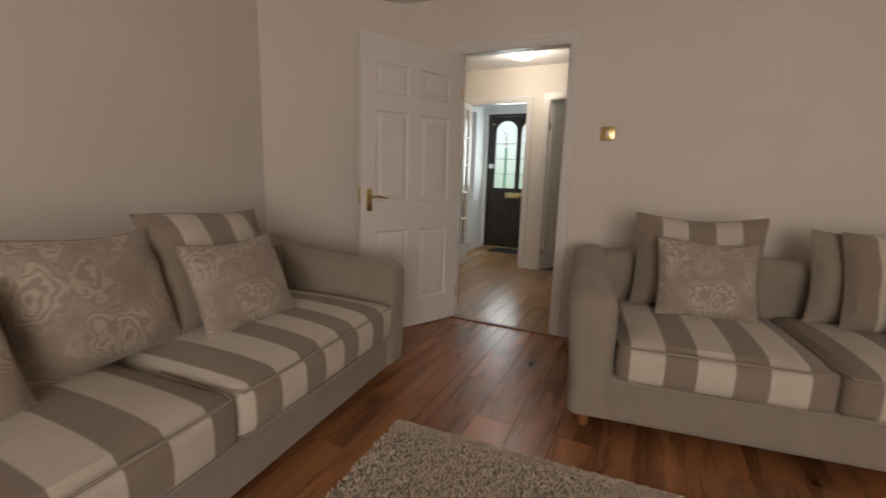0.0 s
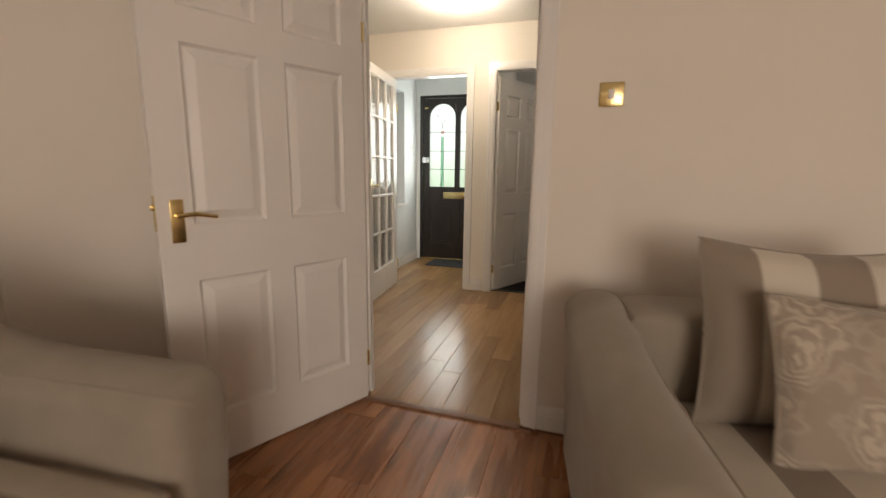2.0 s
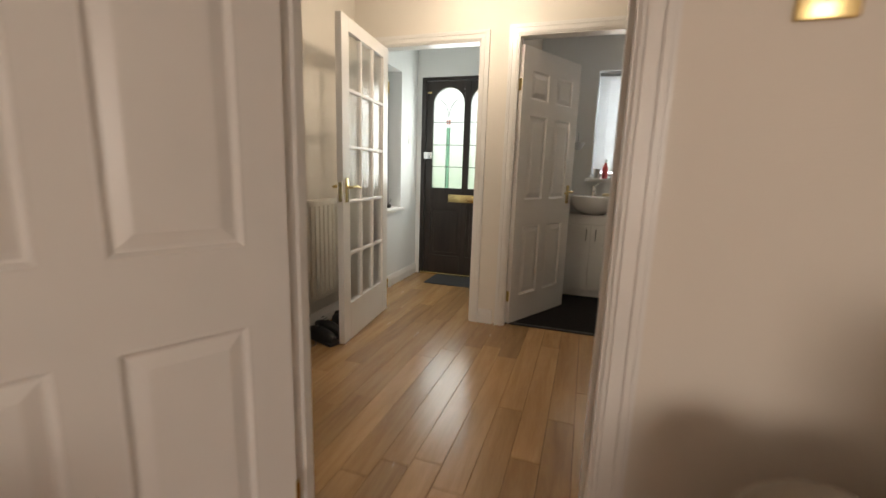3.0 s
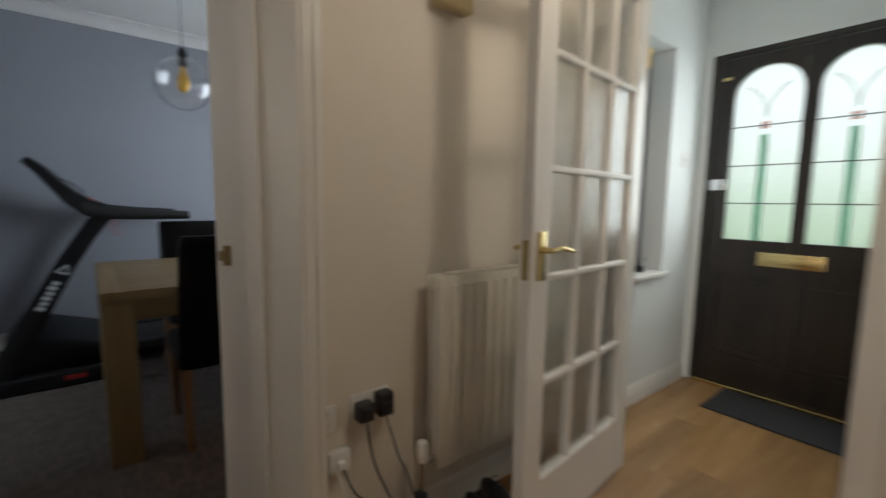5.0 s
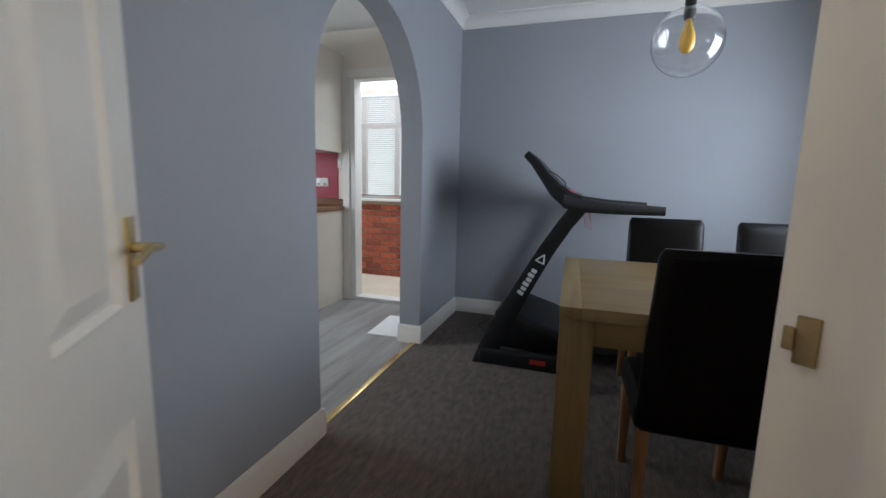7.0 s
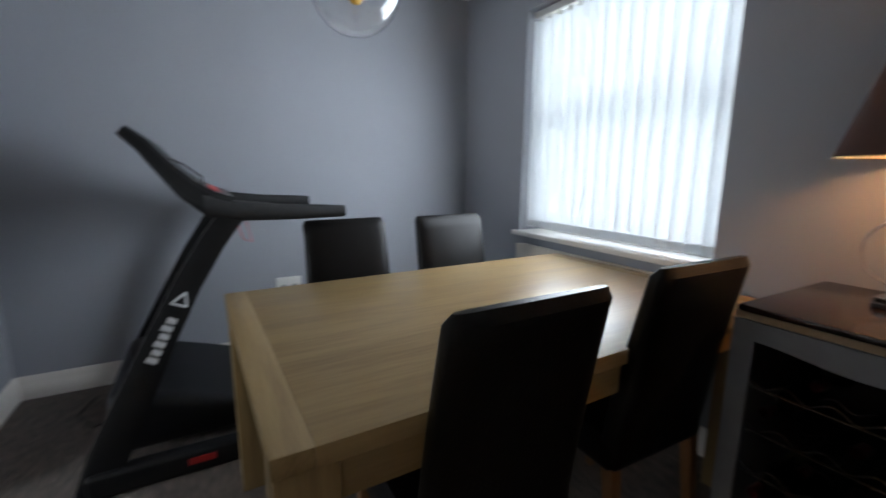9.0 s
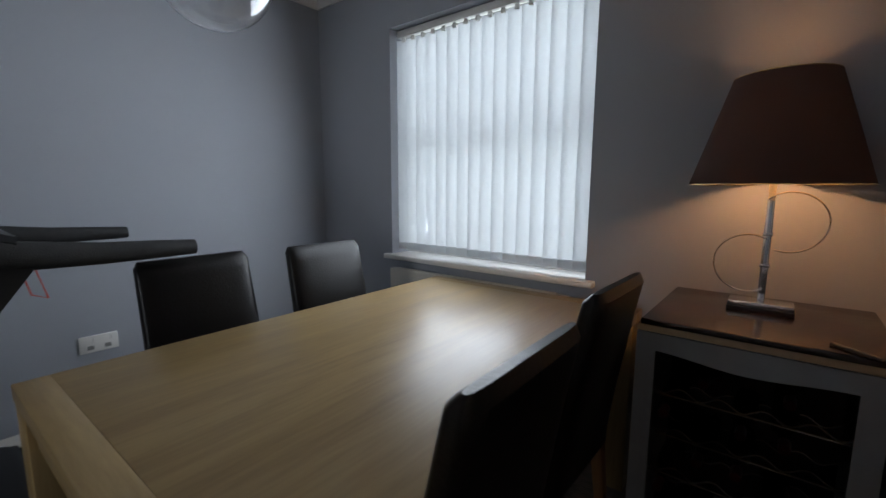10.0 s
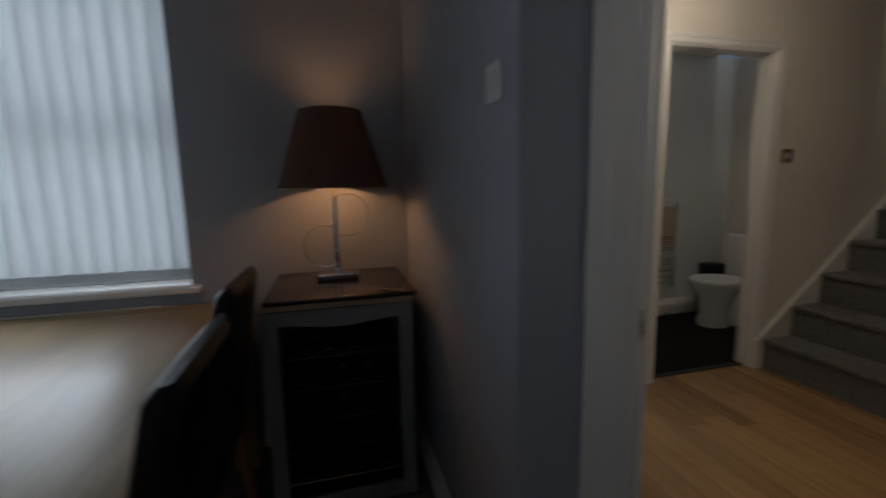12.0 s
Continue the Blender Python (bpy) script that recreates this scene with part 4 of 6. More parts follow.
part("plug", bm, M_WHITEP, sp, "grey cable plug")


def cable(name, pts, r, material, label):
    out = []
    pts = [Vector(p) for p in pts]
    for i in range(len(pts) - 1):
        p0, p1, p2, p3 = pts[max(0, i - 1)], pts[i], pts[i + 1], pts[min(len(pts) - 1, i + 2)]
        for k in range(8):
            t = k / 8
            out.append(0.5 * ((2 * p1) + (p2 - p0) * t + (2 * p0 - 5 * p1 + 4 * p2 - p3) * t * t + (3 * p1 - p0 - 3 * p2 + p3) * t ** 3))
    out.append(pts[-1])
    return solo(name, strand(out, r), material, label, "cable")


X = HW
cable("cable", [(X + 0.045, 4.220, 0.48), (X + 0.06, 4.24, 0.34), (X + 0.05, 4.30, 0.20), (X + 0.07, 4.36, 0.08), (X + 0.09, 4.38, 0.02)], 0.003, M_BLACK, "thin black power cable hanging from a plug")
cable("cable", [(X + 0.045, 4.290, 0.48), (X + 0.06, 4.33, 0.33), (X + 0.05, 4.37, 0.25), (X + 0.08, 4.40, 0.12), (X + 0.10, 4.42, 0.05)], 0.003, M_BLACK, "thin black power cable hanging from a plug")
cable("cable", [(X + 0.04, 4.14, 0.357), (X + 0.07, 4.17, 0.27), (X + 0.05, 4.25, 0.20), (X + 0.06, 4.32, 0.15), (X + 0.10, 4.36, 0.06)], 0.0028, M_BLACK, "dark telephone cable from the wall socket")
cable("cable", [(X + 0.04, 4.12, 0.357), (X + 0.08, 4.15, 0.25), (X + 0.06, 4.22, 0.17), (X + 0.08, 4.34, 0.11), (X + 0.12, 4.36, 0.03)], 0.0025, M_WHITEP, "pale telephone cable from the wall socket")
cable("cable", [(X + 0.10, 4.40, 0.012), (X + 0.20, 4.50, 0.006), (X + 0.14, 4.60, 0.006), (X + 0.22, 4.68, 0.006), (X + 0.12, 4.74, 0.006)], 0.003, M_BLACK, "loose black cable lying on the floor")

ph = thing("cordless_phone", "black cordless phone standing in its floor cradle", "phone", pose(X + 0.10, 4.37, 0, 0, 0, 25))
bm = bmesh.new()
bx(bm, -0.055, 0.055, -0.06, 0.06, 0, 0.045, 0.012, 3)
part("cradle", bm, M_BLACK, ph)
bm = bmesh.new()
bx(bm, -0.024, 0.024, -0.014, 0.014, 0.03, 0.185, 0.009, 3, pose(0, 0.01, 0, -10))
hs = part("handset", bm, M_BLACK, ph)
bm = bmesh.new()
bx(bm, -0.016, 0.016, -0.0155, -0.013, 0.12, 0.16, 0.001, 2, pose(0, 0.01, 0, -10))
part("screen", bm, mat("dull screen", (0.10, 0.11, 0.10), 0.2), hs, "small grey handset screen")


def shoe(m):
    s = thing("shoe", "black leather shoe on the floor under the radiator", "shoe", m, "shoes under the radiator")
    bm = bmesh.new()
    soft_slab(bm, -0.045, 0.045, -0.14, 0.14, 0.0, 0.022, 0.010, 0.0)
    part("sole", bm, M_BLACK, s)
    bm = bmesh.new()
    rings = []
    for i in range(9):
        t = i / 8
        y = -0.135 + 0.27 * t
        wd = 0.044 * math.sin(math.pi * (0.12 + 0.80 * t)) ** 0.5
        ht = 0.062 * math.sin(math.pi * (0.12 + 0.80 * t)) ** 0.6 + 0.022 * t
        rings.append([bm.verts.new((wd * math.cos(a), y, 0.02 + ht * max(0, math.sin(a)) ** 0.7)) for a in [math.pi * k / 8 for k in range(9)]])
    for a, b in zip(rings, rings[1:]):
        for k in range(8):
            bm.faces.new((a[k], a[k + 1], b[k + 1], b[k]))
    bm.faces.new(rings[0])
    bm.faces.new(rings[-1][::-1])
    part("upper", bm, mat_shoe, s)
    bm = bmesh.new()
    for k in range(4):
        tube(bm, (-0.02, 0.0 + 0.022 * k, 0.085 + 0.008 * k), (0.02, 0.008 + 0.022 * k, 0.085 + 0.008 * k), 0.003, seg=6)
    part("laces", bm, M_BLACK, s)
    return s


mat_shoe = mat("black shoe leather", (0.015, 0.014, 0.014), 0.4, vary=0.2, scale=20)
one = shoe(pose(X + 0.19, 4.60, 0, 0, 0, 70))
for x, y, a in ((0.17, 4.72, 75), (0.20, 4.86, 64), (0.18, 4.97, 82)):
    copy_thing(one, pose(X + x, y, 0, 0, 0, a))

ch = thing("door_chime", "beige plastic door chime box on the wall", "door chime", pose(HW, 4.555, 1.80, 0, 0, ROT_W))
bm = bmesh.new()
bx(bm, -0.075, 0.075, -0.055, 0, 0.0, 0.17, 0.012, 3)
part("cover", bm, mat("beige plastic", (0.62, 0.50, 0.28), 0.4, vary=0.04), ch)
bm = bmesh.new()
bx(bm, -0.05, 0.05, -0.058, -0.053, 0.055, 0.060)
bx(bm, -0.05, 0.05, -0.058, -0.053, 0.075, 0.080)
part("slots", bm, mat_hole, ch, smooth=False)
switch_plate(pose(HW, 6.485, 1.456, 0, 0, ROT_W), "cream plastic light switch by the front door", False)
switch_plate(pose(0.150, HN, 1.435), "brass light switch on the hall wall")


# porch window with its sill and curtain
def side_window():
    w = thing("window_1", "narrow white porch window with a deep sill", "window", kind="structure")
    y0, y1, z0, z1, xo = 5.85, 6.27, 0.77, 2.08, -2.30
    for b in ((y0, y0 + 0.05, z0, z1), (y1 - 0.05, y1, z0, z1), (y0, y1, z0, z0 + 0.05), (y0, y1, z1 - 0.05, z1)):
        bm = bmesh.new()
        bx(bm, xo, xo + 0.05, *b)
        part("window_frame", bm, M_WHITEP, w, smooth=False)
    bm = bmesh.new()
    bx(bm, xo + 0.02, xo + 0.026, y0 + 0.05, y1 - 0.05, z0 + 0.05, z1 - 0.05)
    part("pane", bm, M_CLEAR, w, smooth=False).visible_shadow = False
    bm = bmesh.new()
    bx(bm, xo + 0.05, HW + 0.035, y0 - 0.03, y1 + 0.03, z0 - 0.028, z0 + 0.002, 0.006, 3)
    part("window_sill", bm, M_GLOSS, w)
    c = thing("curtain", "lilac-grey gathered curtain in the porch window", "curtain", pose(-2.21, y0 + 0.03, z0 + 0.02))
    bm = bmesh.new()
    n = 40
    lo, hi = [], []
    for i in range(n + 1):
        t = i / n
        xx = 0.016 * math.sin(t * 34) + 0.006 * math.sin(t * 71 + 1)
        lo.append(bm.verts.new((xx * 1.2, t * 0.36, 0.0)))
        hi.append(bm.verts.new((xx * 0.7, t * 0.36, 1.20)))
    for i in range(n):
        bm.faces.new((lo[i], lo[i + 1], hi[i + 1], hi[i]))
    bmesh.ops.solidify(bm, geom=bm.faces[:], thickness=0.002)
    part("cloth", bm, mat("lilac grey voile", (0.42, 0.40, 0.43), 0.9, vary=0.08, scale=12), c)
    bm = bmesh.new()
    tube(bm, (0, -0.02, 1.205), (0, 0.38, 1.205), 0.008)
    part("rod", bm, M_WHITEP, c)


side_window()


def twig_pot():
    p = thing("twig_pot", "small dark pot with dry twigs on the porch window sill", "ornament", pose(-2.13, 6.10, 0.772))
    bm = bmesh.new()
    lathe(bm, [(0.0, 0.0), (0.026, 0.0), (0.034, 0.018), (0.030, 0.034), (0.027, 0.034), (0.029, 0.018), (0.0, 0.006)], 16)
    part("pot", bm, M_BLACK, p)
    r = random.Random(5)
    for _ in range(7):
        a, ln = r.uniform(0, 6.28), r.uniform(0.05, 0.10)
        dx, dy = math.cos(a) * ln * 0.5, math.sin(a) * ln * 0.5
        part("twig", strand([(0, 0, 0.01), (dx * 0.4, dy * 0.4, 0.01 + ln * 0.6), (dx, dy, 0.01 + ln)], 0.0012, 5), mat_lead, p)


mat_lead = mat("lead came", (0.10, 0.10, 0.10), 0.5, 0.5)
twig_pot()


def cloth(name, color, mix=0.5, rough=0.8):
    """Thin cloth or slats that let daylight through."""
    m = mat(name, color, rough, vary=0.03, scale=8)
    nt = m.node_tree
    b = nt.nodes["Principled BSDF"]
    tr = nt.nodes.new("ShaderNodeBsdfTranslucent")
    tr.inputs[0].default_value = (*color, 1)
    mx = nt.nodes.new("ShaderNodeMixShader")
    mx.inputs[0].default_value = mix
    nt.links.new(b.outputs[0], mx.inputs[1])
    nt.links.new(tr.outputs[0], mx.inputs[2])
    nt.links.new(mx.outputs[0], nt.nodes["Material Output"].inputs[0])
    return m


# front door
def arch_head(bm, xl, xr, spring, rise, y0, y1, top, n=14):
    cx, rx = (xl + xr) / 2, (xr - xl) / 2
    pts = [(cx - rx * math.cos(math.pi * i / n), spring + rise * math.sin(math.pi * i / n)) for i in range(n + 1)]
    for (xa, za), (xb, zb) in zip(pts, pts[1:]):
        v = [bm.verts.new((x, y, z)) for y in (y0, y1) for x, z in ((xa, za), (xb, zb), (xb, top), (xa, top))]
        for f in ((0, 1, 2, 3), (7, 6, 5, 4), (0, 4, 5, 1), (2, 6, 7, 3)):
            bm.faces.new([v[i] for i in f])


def front_door():
    d = thing("door_5", "dark brown panelled front door with two arched leaded lights", "front door", kind="structure")
    M_DK = wood("dark stained wood", (0.010, 0.007, 0.006), (0.030, 0.020, 0.016), 0.35, 14, 0, 0, 'z', False)
    y0, y1 = 6.70, 6.745
    xs = (-2.02, -1.90, -1.555, -1.49, -1.175, -1.10)
    bot, spring, rise, top = 0.965, 1.84, 0.165, 2.07
    for nm, b in (("frame", (-2.02, -1.975, 0, 2.105)), ("frame", (-1.125, -1.10, 0, 2.105)), ("frame", (-1.975, -1.125, 2.07, 2.105))):
        bm = bmesh.new()
        bx(bm, b[0], b[1], y0 - 0.02, y1 + 0.02, b[2], b[3], 0.003)
        part(nm, bm, M_DK, d, smooth=False)
    bm = bmesh.new()
    for a, b in ((-1.97, xs[1]), (xs[2], xs[3]), (xs[4], -1.13)):
        bx(bm, a, b, y0, y1, 0.02, 2.065, 0.003)
    bx(bm, xs[1], xs[2], y0, y1, 0.75, bot)
    bx(bm, xs[3], xs[4], y0, y1, 0.75, bot)
    bx(bm, xs[1], xs[2], y0, y1, 0.02, 0.22)
    bx(bm, xs[3], xs[4], y0, y1, 0.02, 0.22)
    arch_head(bm, xs[1], xs[2], spring, rise, y0, y1, 2.065)
    arch_head(bm, xs[3], xs[4], spring, rise, y0, y1, 2.065)
    part("leaf", bm, M_DK, d, smooth=False)
    for xa, xb in ((xs[1], xs[2]), (xs[3], xs[4])):
        bm = bmesh.new()
        bx(bm, xa, xb, y0 + 0.014, y1 - 0.014, 0.22, 0.75)
        bx(bm, xa + 0.035, xb - 0.035, y0 + 0.005, y1 - 0.005, 0.255, 0.715, 0.008)
        part("panel", bm, M_DK, d, smooth=False)
        bm = bmesh.new()
        bx(bm, xa, xb, y0 + 0.020, y0 + 0.025, bot, spring + rise + 0.003)
        p = part("pane", bm, M_LEADED, d, "textured glass pane with green and red leaded pattern", smooth=False)
        p.visible_shadow = False
        cx = (xa + xb) / 2
        bm = bmesh.new()
        for z in (1.19, 1.42, 1.655):
            bx(bm, xa, xb, y0 + 0.017, y0 + 0.020, z - 0.003, z + 0.003)
        bx(bm, cx - 0.020, cx - 0.016, y0 + 0.017, y0 + 0.020, bot, 1.60)
        bx(bm, cx + 0.016, cx + 0.020, y0 + 0.017, y0 + 0.020, bot, 1.60)
        for s in (-1, 1):
            for k in range(6):
                a, b = k / 6 * 1.2, (k + 1) / 6 * 1.2
                pa = (cx + s * (0.16 - 0.16 * math.cos(a)), 0, 1.70 + 0.2 * math.sin(a))
                pb = (cx + s * (0.16 - 0.16 * math.cos(b)), 0, 1.70 + 0.2 * math.sin(b))
                tube(bm, (pa[0], y0 + 0.018, pa[2]), (pb[0], y0 + 0.018, pb[2]), 0.0025, seg=5)
        part("leading", bm, mat_lead, d, "grey lead strips")
        bm = bmesh.new()
        bx(bm, cx - 0.0155, cx + 0.0155, y0 + 0.0175, y0 + 0.0195, bot, 1.60)
        q = part("green_strip", bm, M_GREENG, d, "pale green glass strip", smooth=False)
        q.visible_shadow = False
        bm = bmesh.new()
        for k in range(4):
            a = math.pi / 4 + k * math.pi / 2
            lathe(bm, [(0.0, -0.001), (0.010, -0.001), (0.010, 0.001), (0.0, 0.001)], 10, Matrix.Translation((cx + 0.018 * math.cos(a), y0 + 0.017, 1.655 + 0.018 * math.sin(a))) @ Matrix.Rotation(radians(90), 4, 'X'))
        part("flower", bm, M_REDG, d, "small red glass flower").visible_shadow = False
    bm = bmesh.new()
    bx(bm, -1.70, -1.385, y0 - 0.010, y0, 0.815, 0.90, 0.004)
    lp = part("letter_plate", bm, M_BRASS, d, "brass letter plate")
    bm = bmesh.new()
    bx(bm, -1.665, -1.42, y0 - 0.014, y0 - 0.009, 0.835, 0.88, 0.003)
    part("flap", bm, M_BRASS, lp)
    bm = bmesh.new()
    bx(bm, -1.985, -1.90, y0 - 0.035, y0, 1.27, 1.34, 0.005)
    tube(bm, (-1.92, y0 - 0.035, 1.305), (-1.92, y0 - 0.055, 1.305), 0.016)
    part("rim_latch", bm, M_CHROME, d, "silver rim latch")
    bm = bmesh.new()
    bx(bm, -1.965, -1.915, y0 - 0.006, y0, 1.945, 1.965, 0.002)
    part("bolt", bm, M_BRASS, d, "small brass bolt")
    bm = bmesh.new()
    bx(bm, -2.0, -1.12, y0 - 0.03, y1 + 0.05, 0.0, 0.025, 0.004)
    part("sill", bm, M_BRASS, d, "worn metal threshold")


M_LEADED = glass("textured door glass", 0.55, (0.95, 0.98, 0.95), 0.4)

M_GREENG = cloth("green glass strip", (0.66, 0.94, 0.80), 0.85, 0.2)
M_REDG = cloth("red glass petal", (0.70, 0.25, 0.20), 0.7, 0.2)
front_door()
bm = bmesh.new()
bx(bm, -1.80, -1.12, 6.28, 6.66, 0.0, 0.012, 0.004)
solo("doormat", bm, mat("charcoal doormat", (0.035, 0.036, 0.04), 0.95, vary=0.3, scale=90, bump=0.8, bump_scale=250), "charcoal grey doormat inside the front door", "doormat")
# plain hedge panel; its daylight is put in as emission to brighten the door glass
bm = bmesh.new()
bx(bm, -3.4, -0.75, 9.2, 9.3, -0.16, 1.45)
solo("backdrop", bm, glow("self-lit hedge green", (0.52, 0.68, 0.47), 0.75), "glowing green panel standing in for the hedge beyond the door", "hedge", kind="structure", smooth=False)
bm = bmesh.new()
bx(bm, -8, 4, 12.0, 12.1, -0.16, 6.0)
solo("backdrop_sky", bm, glow("pale sky haze", (0.93, 0.97, 1.0), 0.95), "pale overcast sky beyond the house", "sky", kind="structure", smooth=False)


# cloakroom
def slat_blind(name, m, w, h, pitch, label, tilt=-70):
    """A venetian blind hanging from z 0 down, along x."""
    b = thing(name, label, "blind", m)
    bm = bmesh.new()
    bx(bm, 0, w, -0.014, 0.014, -0.03, 0.0, 0.003)
    part("headrail", bm, M_SLATGREY, b)
    bm = bmesh.new()
    bx(bm, -w / 2 + 0.004, w / 2 - 0.004, -0.575 * pitch, 0.575 * pitch, -0.0006, 0.0006)
    first = None
    n = int((h - 0.05) / pitch)
    for i in range(n):
        mm = pose(w / 2, 0, -0.04 - i * pitch, tilt)
        if first is None:
            first = part("slat", bm, M_SLAT, b, m=mm, smooth=False)
        else:
            o = new("slat", first.data)
            o.parent = b
            o.matrix_basis = mm
    bm = bmesh.new()
    bx(bm, 0, w, -0.012, 0.012, -h, -h + 0.016, 0.003)
    part("bottom_rail", bm, M_SLATGREY, b)
    for x in (w * 0.15, w * 0.85):
        bm = bmesh.new()
        tube(bm, (x, -0.013, -h), (x, -0.013, 0), 0.001, seg=5)
        part("cord", bm, M_WHITEP, b)
    return b


M_SLAT = cloth("white blind slat", (0.85, 0.85, 0.84), 0.45, 0.4)
M_SLATGREY = mat("grey blind rail", (0.45, 0.47, 0.48), 0.4)


def window_unit(name, x0, x1, z0, z1, y, label, bars=(), sill=None, fw=0.055):
    """A white window in a wall facing -y: frame, glass, bars across at the heights given, and a sill board."""
    w = thing(name, label, "window", kind="structure")
    for b in ((x0, x0 + fw, z0, z1), (x1 - fw, x1, z0, z1), (x0 + fw, x1 - fw, z0, z0 + fw), (x0 + fw, x1 - fw, z1 - fw, z1)):
        bm = bmesh.new()
        bx(bm, b[0], b[1], y, y + 0.06, b[2], b[3], 0.003)
        part("window_frame", bm, M_WHITEP, w, smooth=False)
    for kind, v in bars:
        bm = bmesh.new()
        if kind == "h":
            bx(bm, x0 + fw, x1 - fw, y + 0.001, y + 0.059, v - 0.024, v + 0.024, 0.003)
        else:
            bx(bm, v - 0.03, v + 0.03, y + 0.001, y + 0.059, z0 + fw, z1 - fw, 0.003)
        part("transom", bm, M_WHITEP, w, smooth=False)
    bm = bmesh.new()
    bx(bm, x0 + fw - 0.005, x1 - fw + 0.005, y + 0.026, y + 0.032, z0 + fw - 0.005, z1 - fw + 0.005)
    part("pane", bm, M_CLEAR, w, smooth=False).visible_shadow = False
    if sill:
        bm = bmesh.new()
        bx(bm, x0 - 0.045, x1 + 0.045, sill, y, z0 - 0.03, z0 + 0.001, 0.008, 3)
        part("window_sill", bm, M_GLOSS, w)
    return w


window_unit("window_2", -0.26, 0.36, 1.12, 2.10, 6.84, "white cloakroom window with a sill", sill=6.63)
slat_blind("venetian_blind", pose(-0.25, 6.76, 2.095), 0.60, 0.95, 0.034, "white venetian blind, closed, in the cloakroom window", -60)
bt = thing("bottle", "small red and white bottle on the window sill", "bottle", pose(-0.13, 6.72, 1.121))
bm = bmesh.new()
lathe(bm, [(0.0, 0.0), (0.024, 0.0), (0.026, 0.01), (0.026, 0.10), (0.012, 0.13), (0.010, 0.15), (0.0, 0.15)], 18)
part("body", bm, mat("red label plastic", (0.55, 0.06, 0.06), 0.4, vary=0.2, scale=30), bt)
bm = bmesh.new()
lathe(bm, [(0.0, 0.149), (0.012, 0.149), (0.012, 0.18), (0.0, 0.182)], 14)
part("cap", bm, M_WHITEP, bt)
bt = thing("tumbler", "white cup on the window sill", "cup", pose(-0.205, 6.70, 1.121))
bm = bmesh.new()
lathe(bm, [(0.0, 0.0), (0.026, 0.0), (0.032, 0.09), (0.029, 0.09), (0.024, 0.006), (0.0, 0.006)], 18)
part("body", bm, M_WHITEP, bt)

va = thing("vanity_unit", "white two-door vanity unit below the basin", "vanity unit", pose(-0.42, 6.42, 0))
M_CAB = mat("white cabinet laminate", (0.74, 0.72, 0.68), 0.3, vary=0.02)
bm = bmesh.new()
bx(bm, 0, 0.42, 0.02, 0.255, 0.07, 0.79, 0.003)
bx(bm, 0.0, 0.42, 0.04, 0.255, 0.005, 0.07)
part("body", bm, M_CAB, va, smooth=False)
for x in (0.004, 0.213):
    bm = bmesh.new()
    bx(bm, x, x + 0.203, 0.0, 0.018, 0.085, 0.70, 0.003)
    dr = part("door", bm, M_CAB, va, smooth=False)
    bm = bmesh.new()
    hx = x + (0.165 if x < 0.1 else 0.038)
    for z in (0.56, 0.65):
        tube(bm, (hx, 0.0, z), (hx, -0.02, z), 0.004, seg=8)
    tube(bm, (hx, -0.02, 0.55), (hx, -0.02, 0.66), 0.005, seg=8)
    part("handle", bm, M_CHROME, dr, "chrome bow handle")
ba = thing("basin", "white ceramic semi-recessed basin on the vanity", "basin", pose(-0.21, 6.50, 0.79))
M_CERAM = mat("white ceramic", (0.80, 0.79, 0.76), 0.12, vary=0.01, coat=0.3)
bm = bmesh.new()
lathe(bm, [(0.0, 0.0), (0.09, 0.005), (0.16, 0.04), (0.20, 0.10), (0.212, 0.15), (0.215, 0.165), (0.195, 0.168), (0.185, 0.15), (0.15, 0.08), (0.08, 0.035), (0.0, 0.03)], 36, Matrix.Diagonal((1, 0.72, 1, 1)))
bx(bm, -0.21, 0.21, 0.03, 0.175, 0.10, 0.168, 0.012, 3)
part("bowl", bm, M_CERAM, ba)
tp = thing("basin_tap", "chrome mixer tap on the basin", "tap", pose(-0.22, 6.60, 0.957))
bm = bmesh.new()
tube(bm, (0, 0, 0), (0, 0, 0.09), 0.022, 0.019)
part("body", bm, M_CHROME, tp)
bm = bmesh.new()
tube(bm, (0, 0, 0.05), (0.0, -0.11, 0.065), 0.014, 0.011)
part("spout", bm, M_CHROME, tp)
bm = bmesh.new()
tube(bm, (0, 0, 0.09), (0.045, -0.05, 0.125), 0.010, 0.006)
part("lever", bm, M_CHROME, tp)
so = solo("soap_bar", (lambda b: (soft_slab(b, -0.04, 0.04, -0.025, 0.025, 0, 0.024, 0.011, 0.004), b)[1])(bmesh.new()), mat("cream soap", (0.7, 0.62, 0.42), 0.5), "cream bar of soap on the basin rim", "soap", m=pose(-0.10, 6.62, 0.958))

tr = thing("towel_radiator", "chrome ladder towel radiator on the cloakroom wall", "towel radiator", pose(0.09, 6.68, 0))
for x in (0.0, 0.40):
    bm = bmesh.new()
    tube(bm, (x, -0.06, 0.26), (x, -0.06, 1.08), 0.014)
    for z in (0.32, 1.02):
        tube(bm, (x, -0.06, z), (x, 0, z), 0.008)
    part("upright", bm, M_CHROME, tr)
for k in range(13):
    z = 0.30 + k * 0.06
    bm = bmesh.new()
    tube(bm, (0, -0.06, z), (0.40, -0.06, z), 0.009, seg=10)
    part("rung", bm, M_CHROME, tr)
M_REDW = mat("dull red weave", (0.33, 0.12, 0.10), 0.95)
tw = thing("towel", "beige towel with a red striped border on the radiator", "towel", pose(0.13, 6.62, 0))
bm = bmesh.new()
bx(bm, 0, 0.32, -0.026, -0.013, 0.66, 1.05, 0.005)
bx(bm, 0, 0.32, -0.026, 0.026, 1.03, 1.045, 0.005)
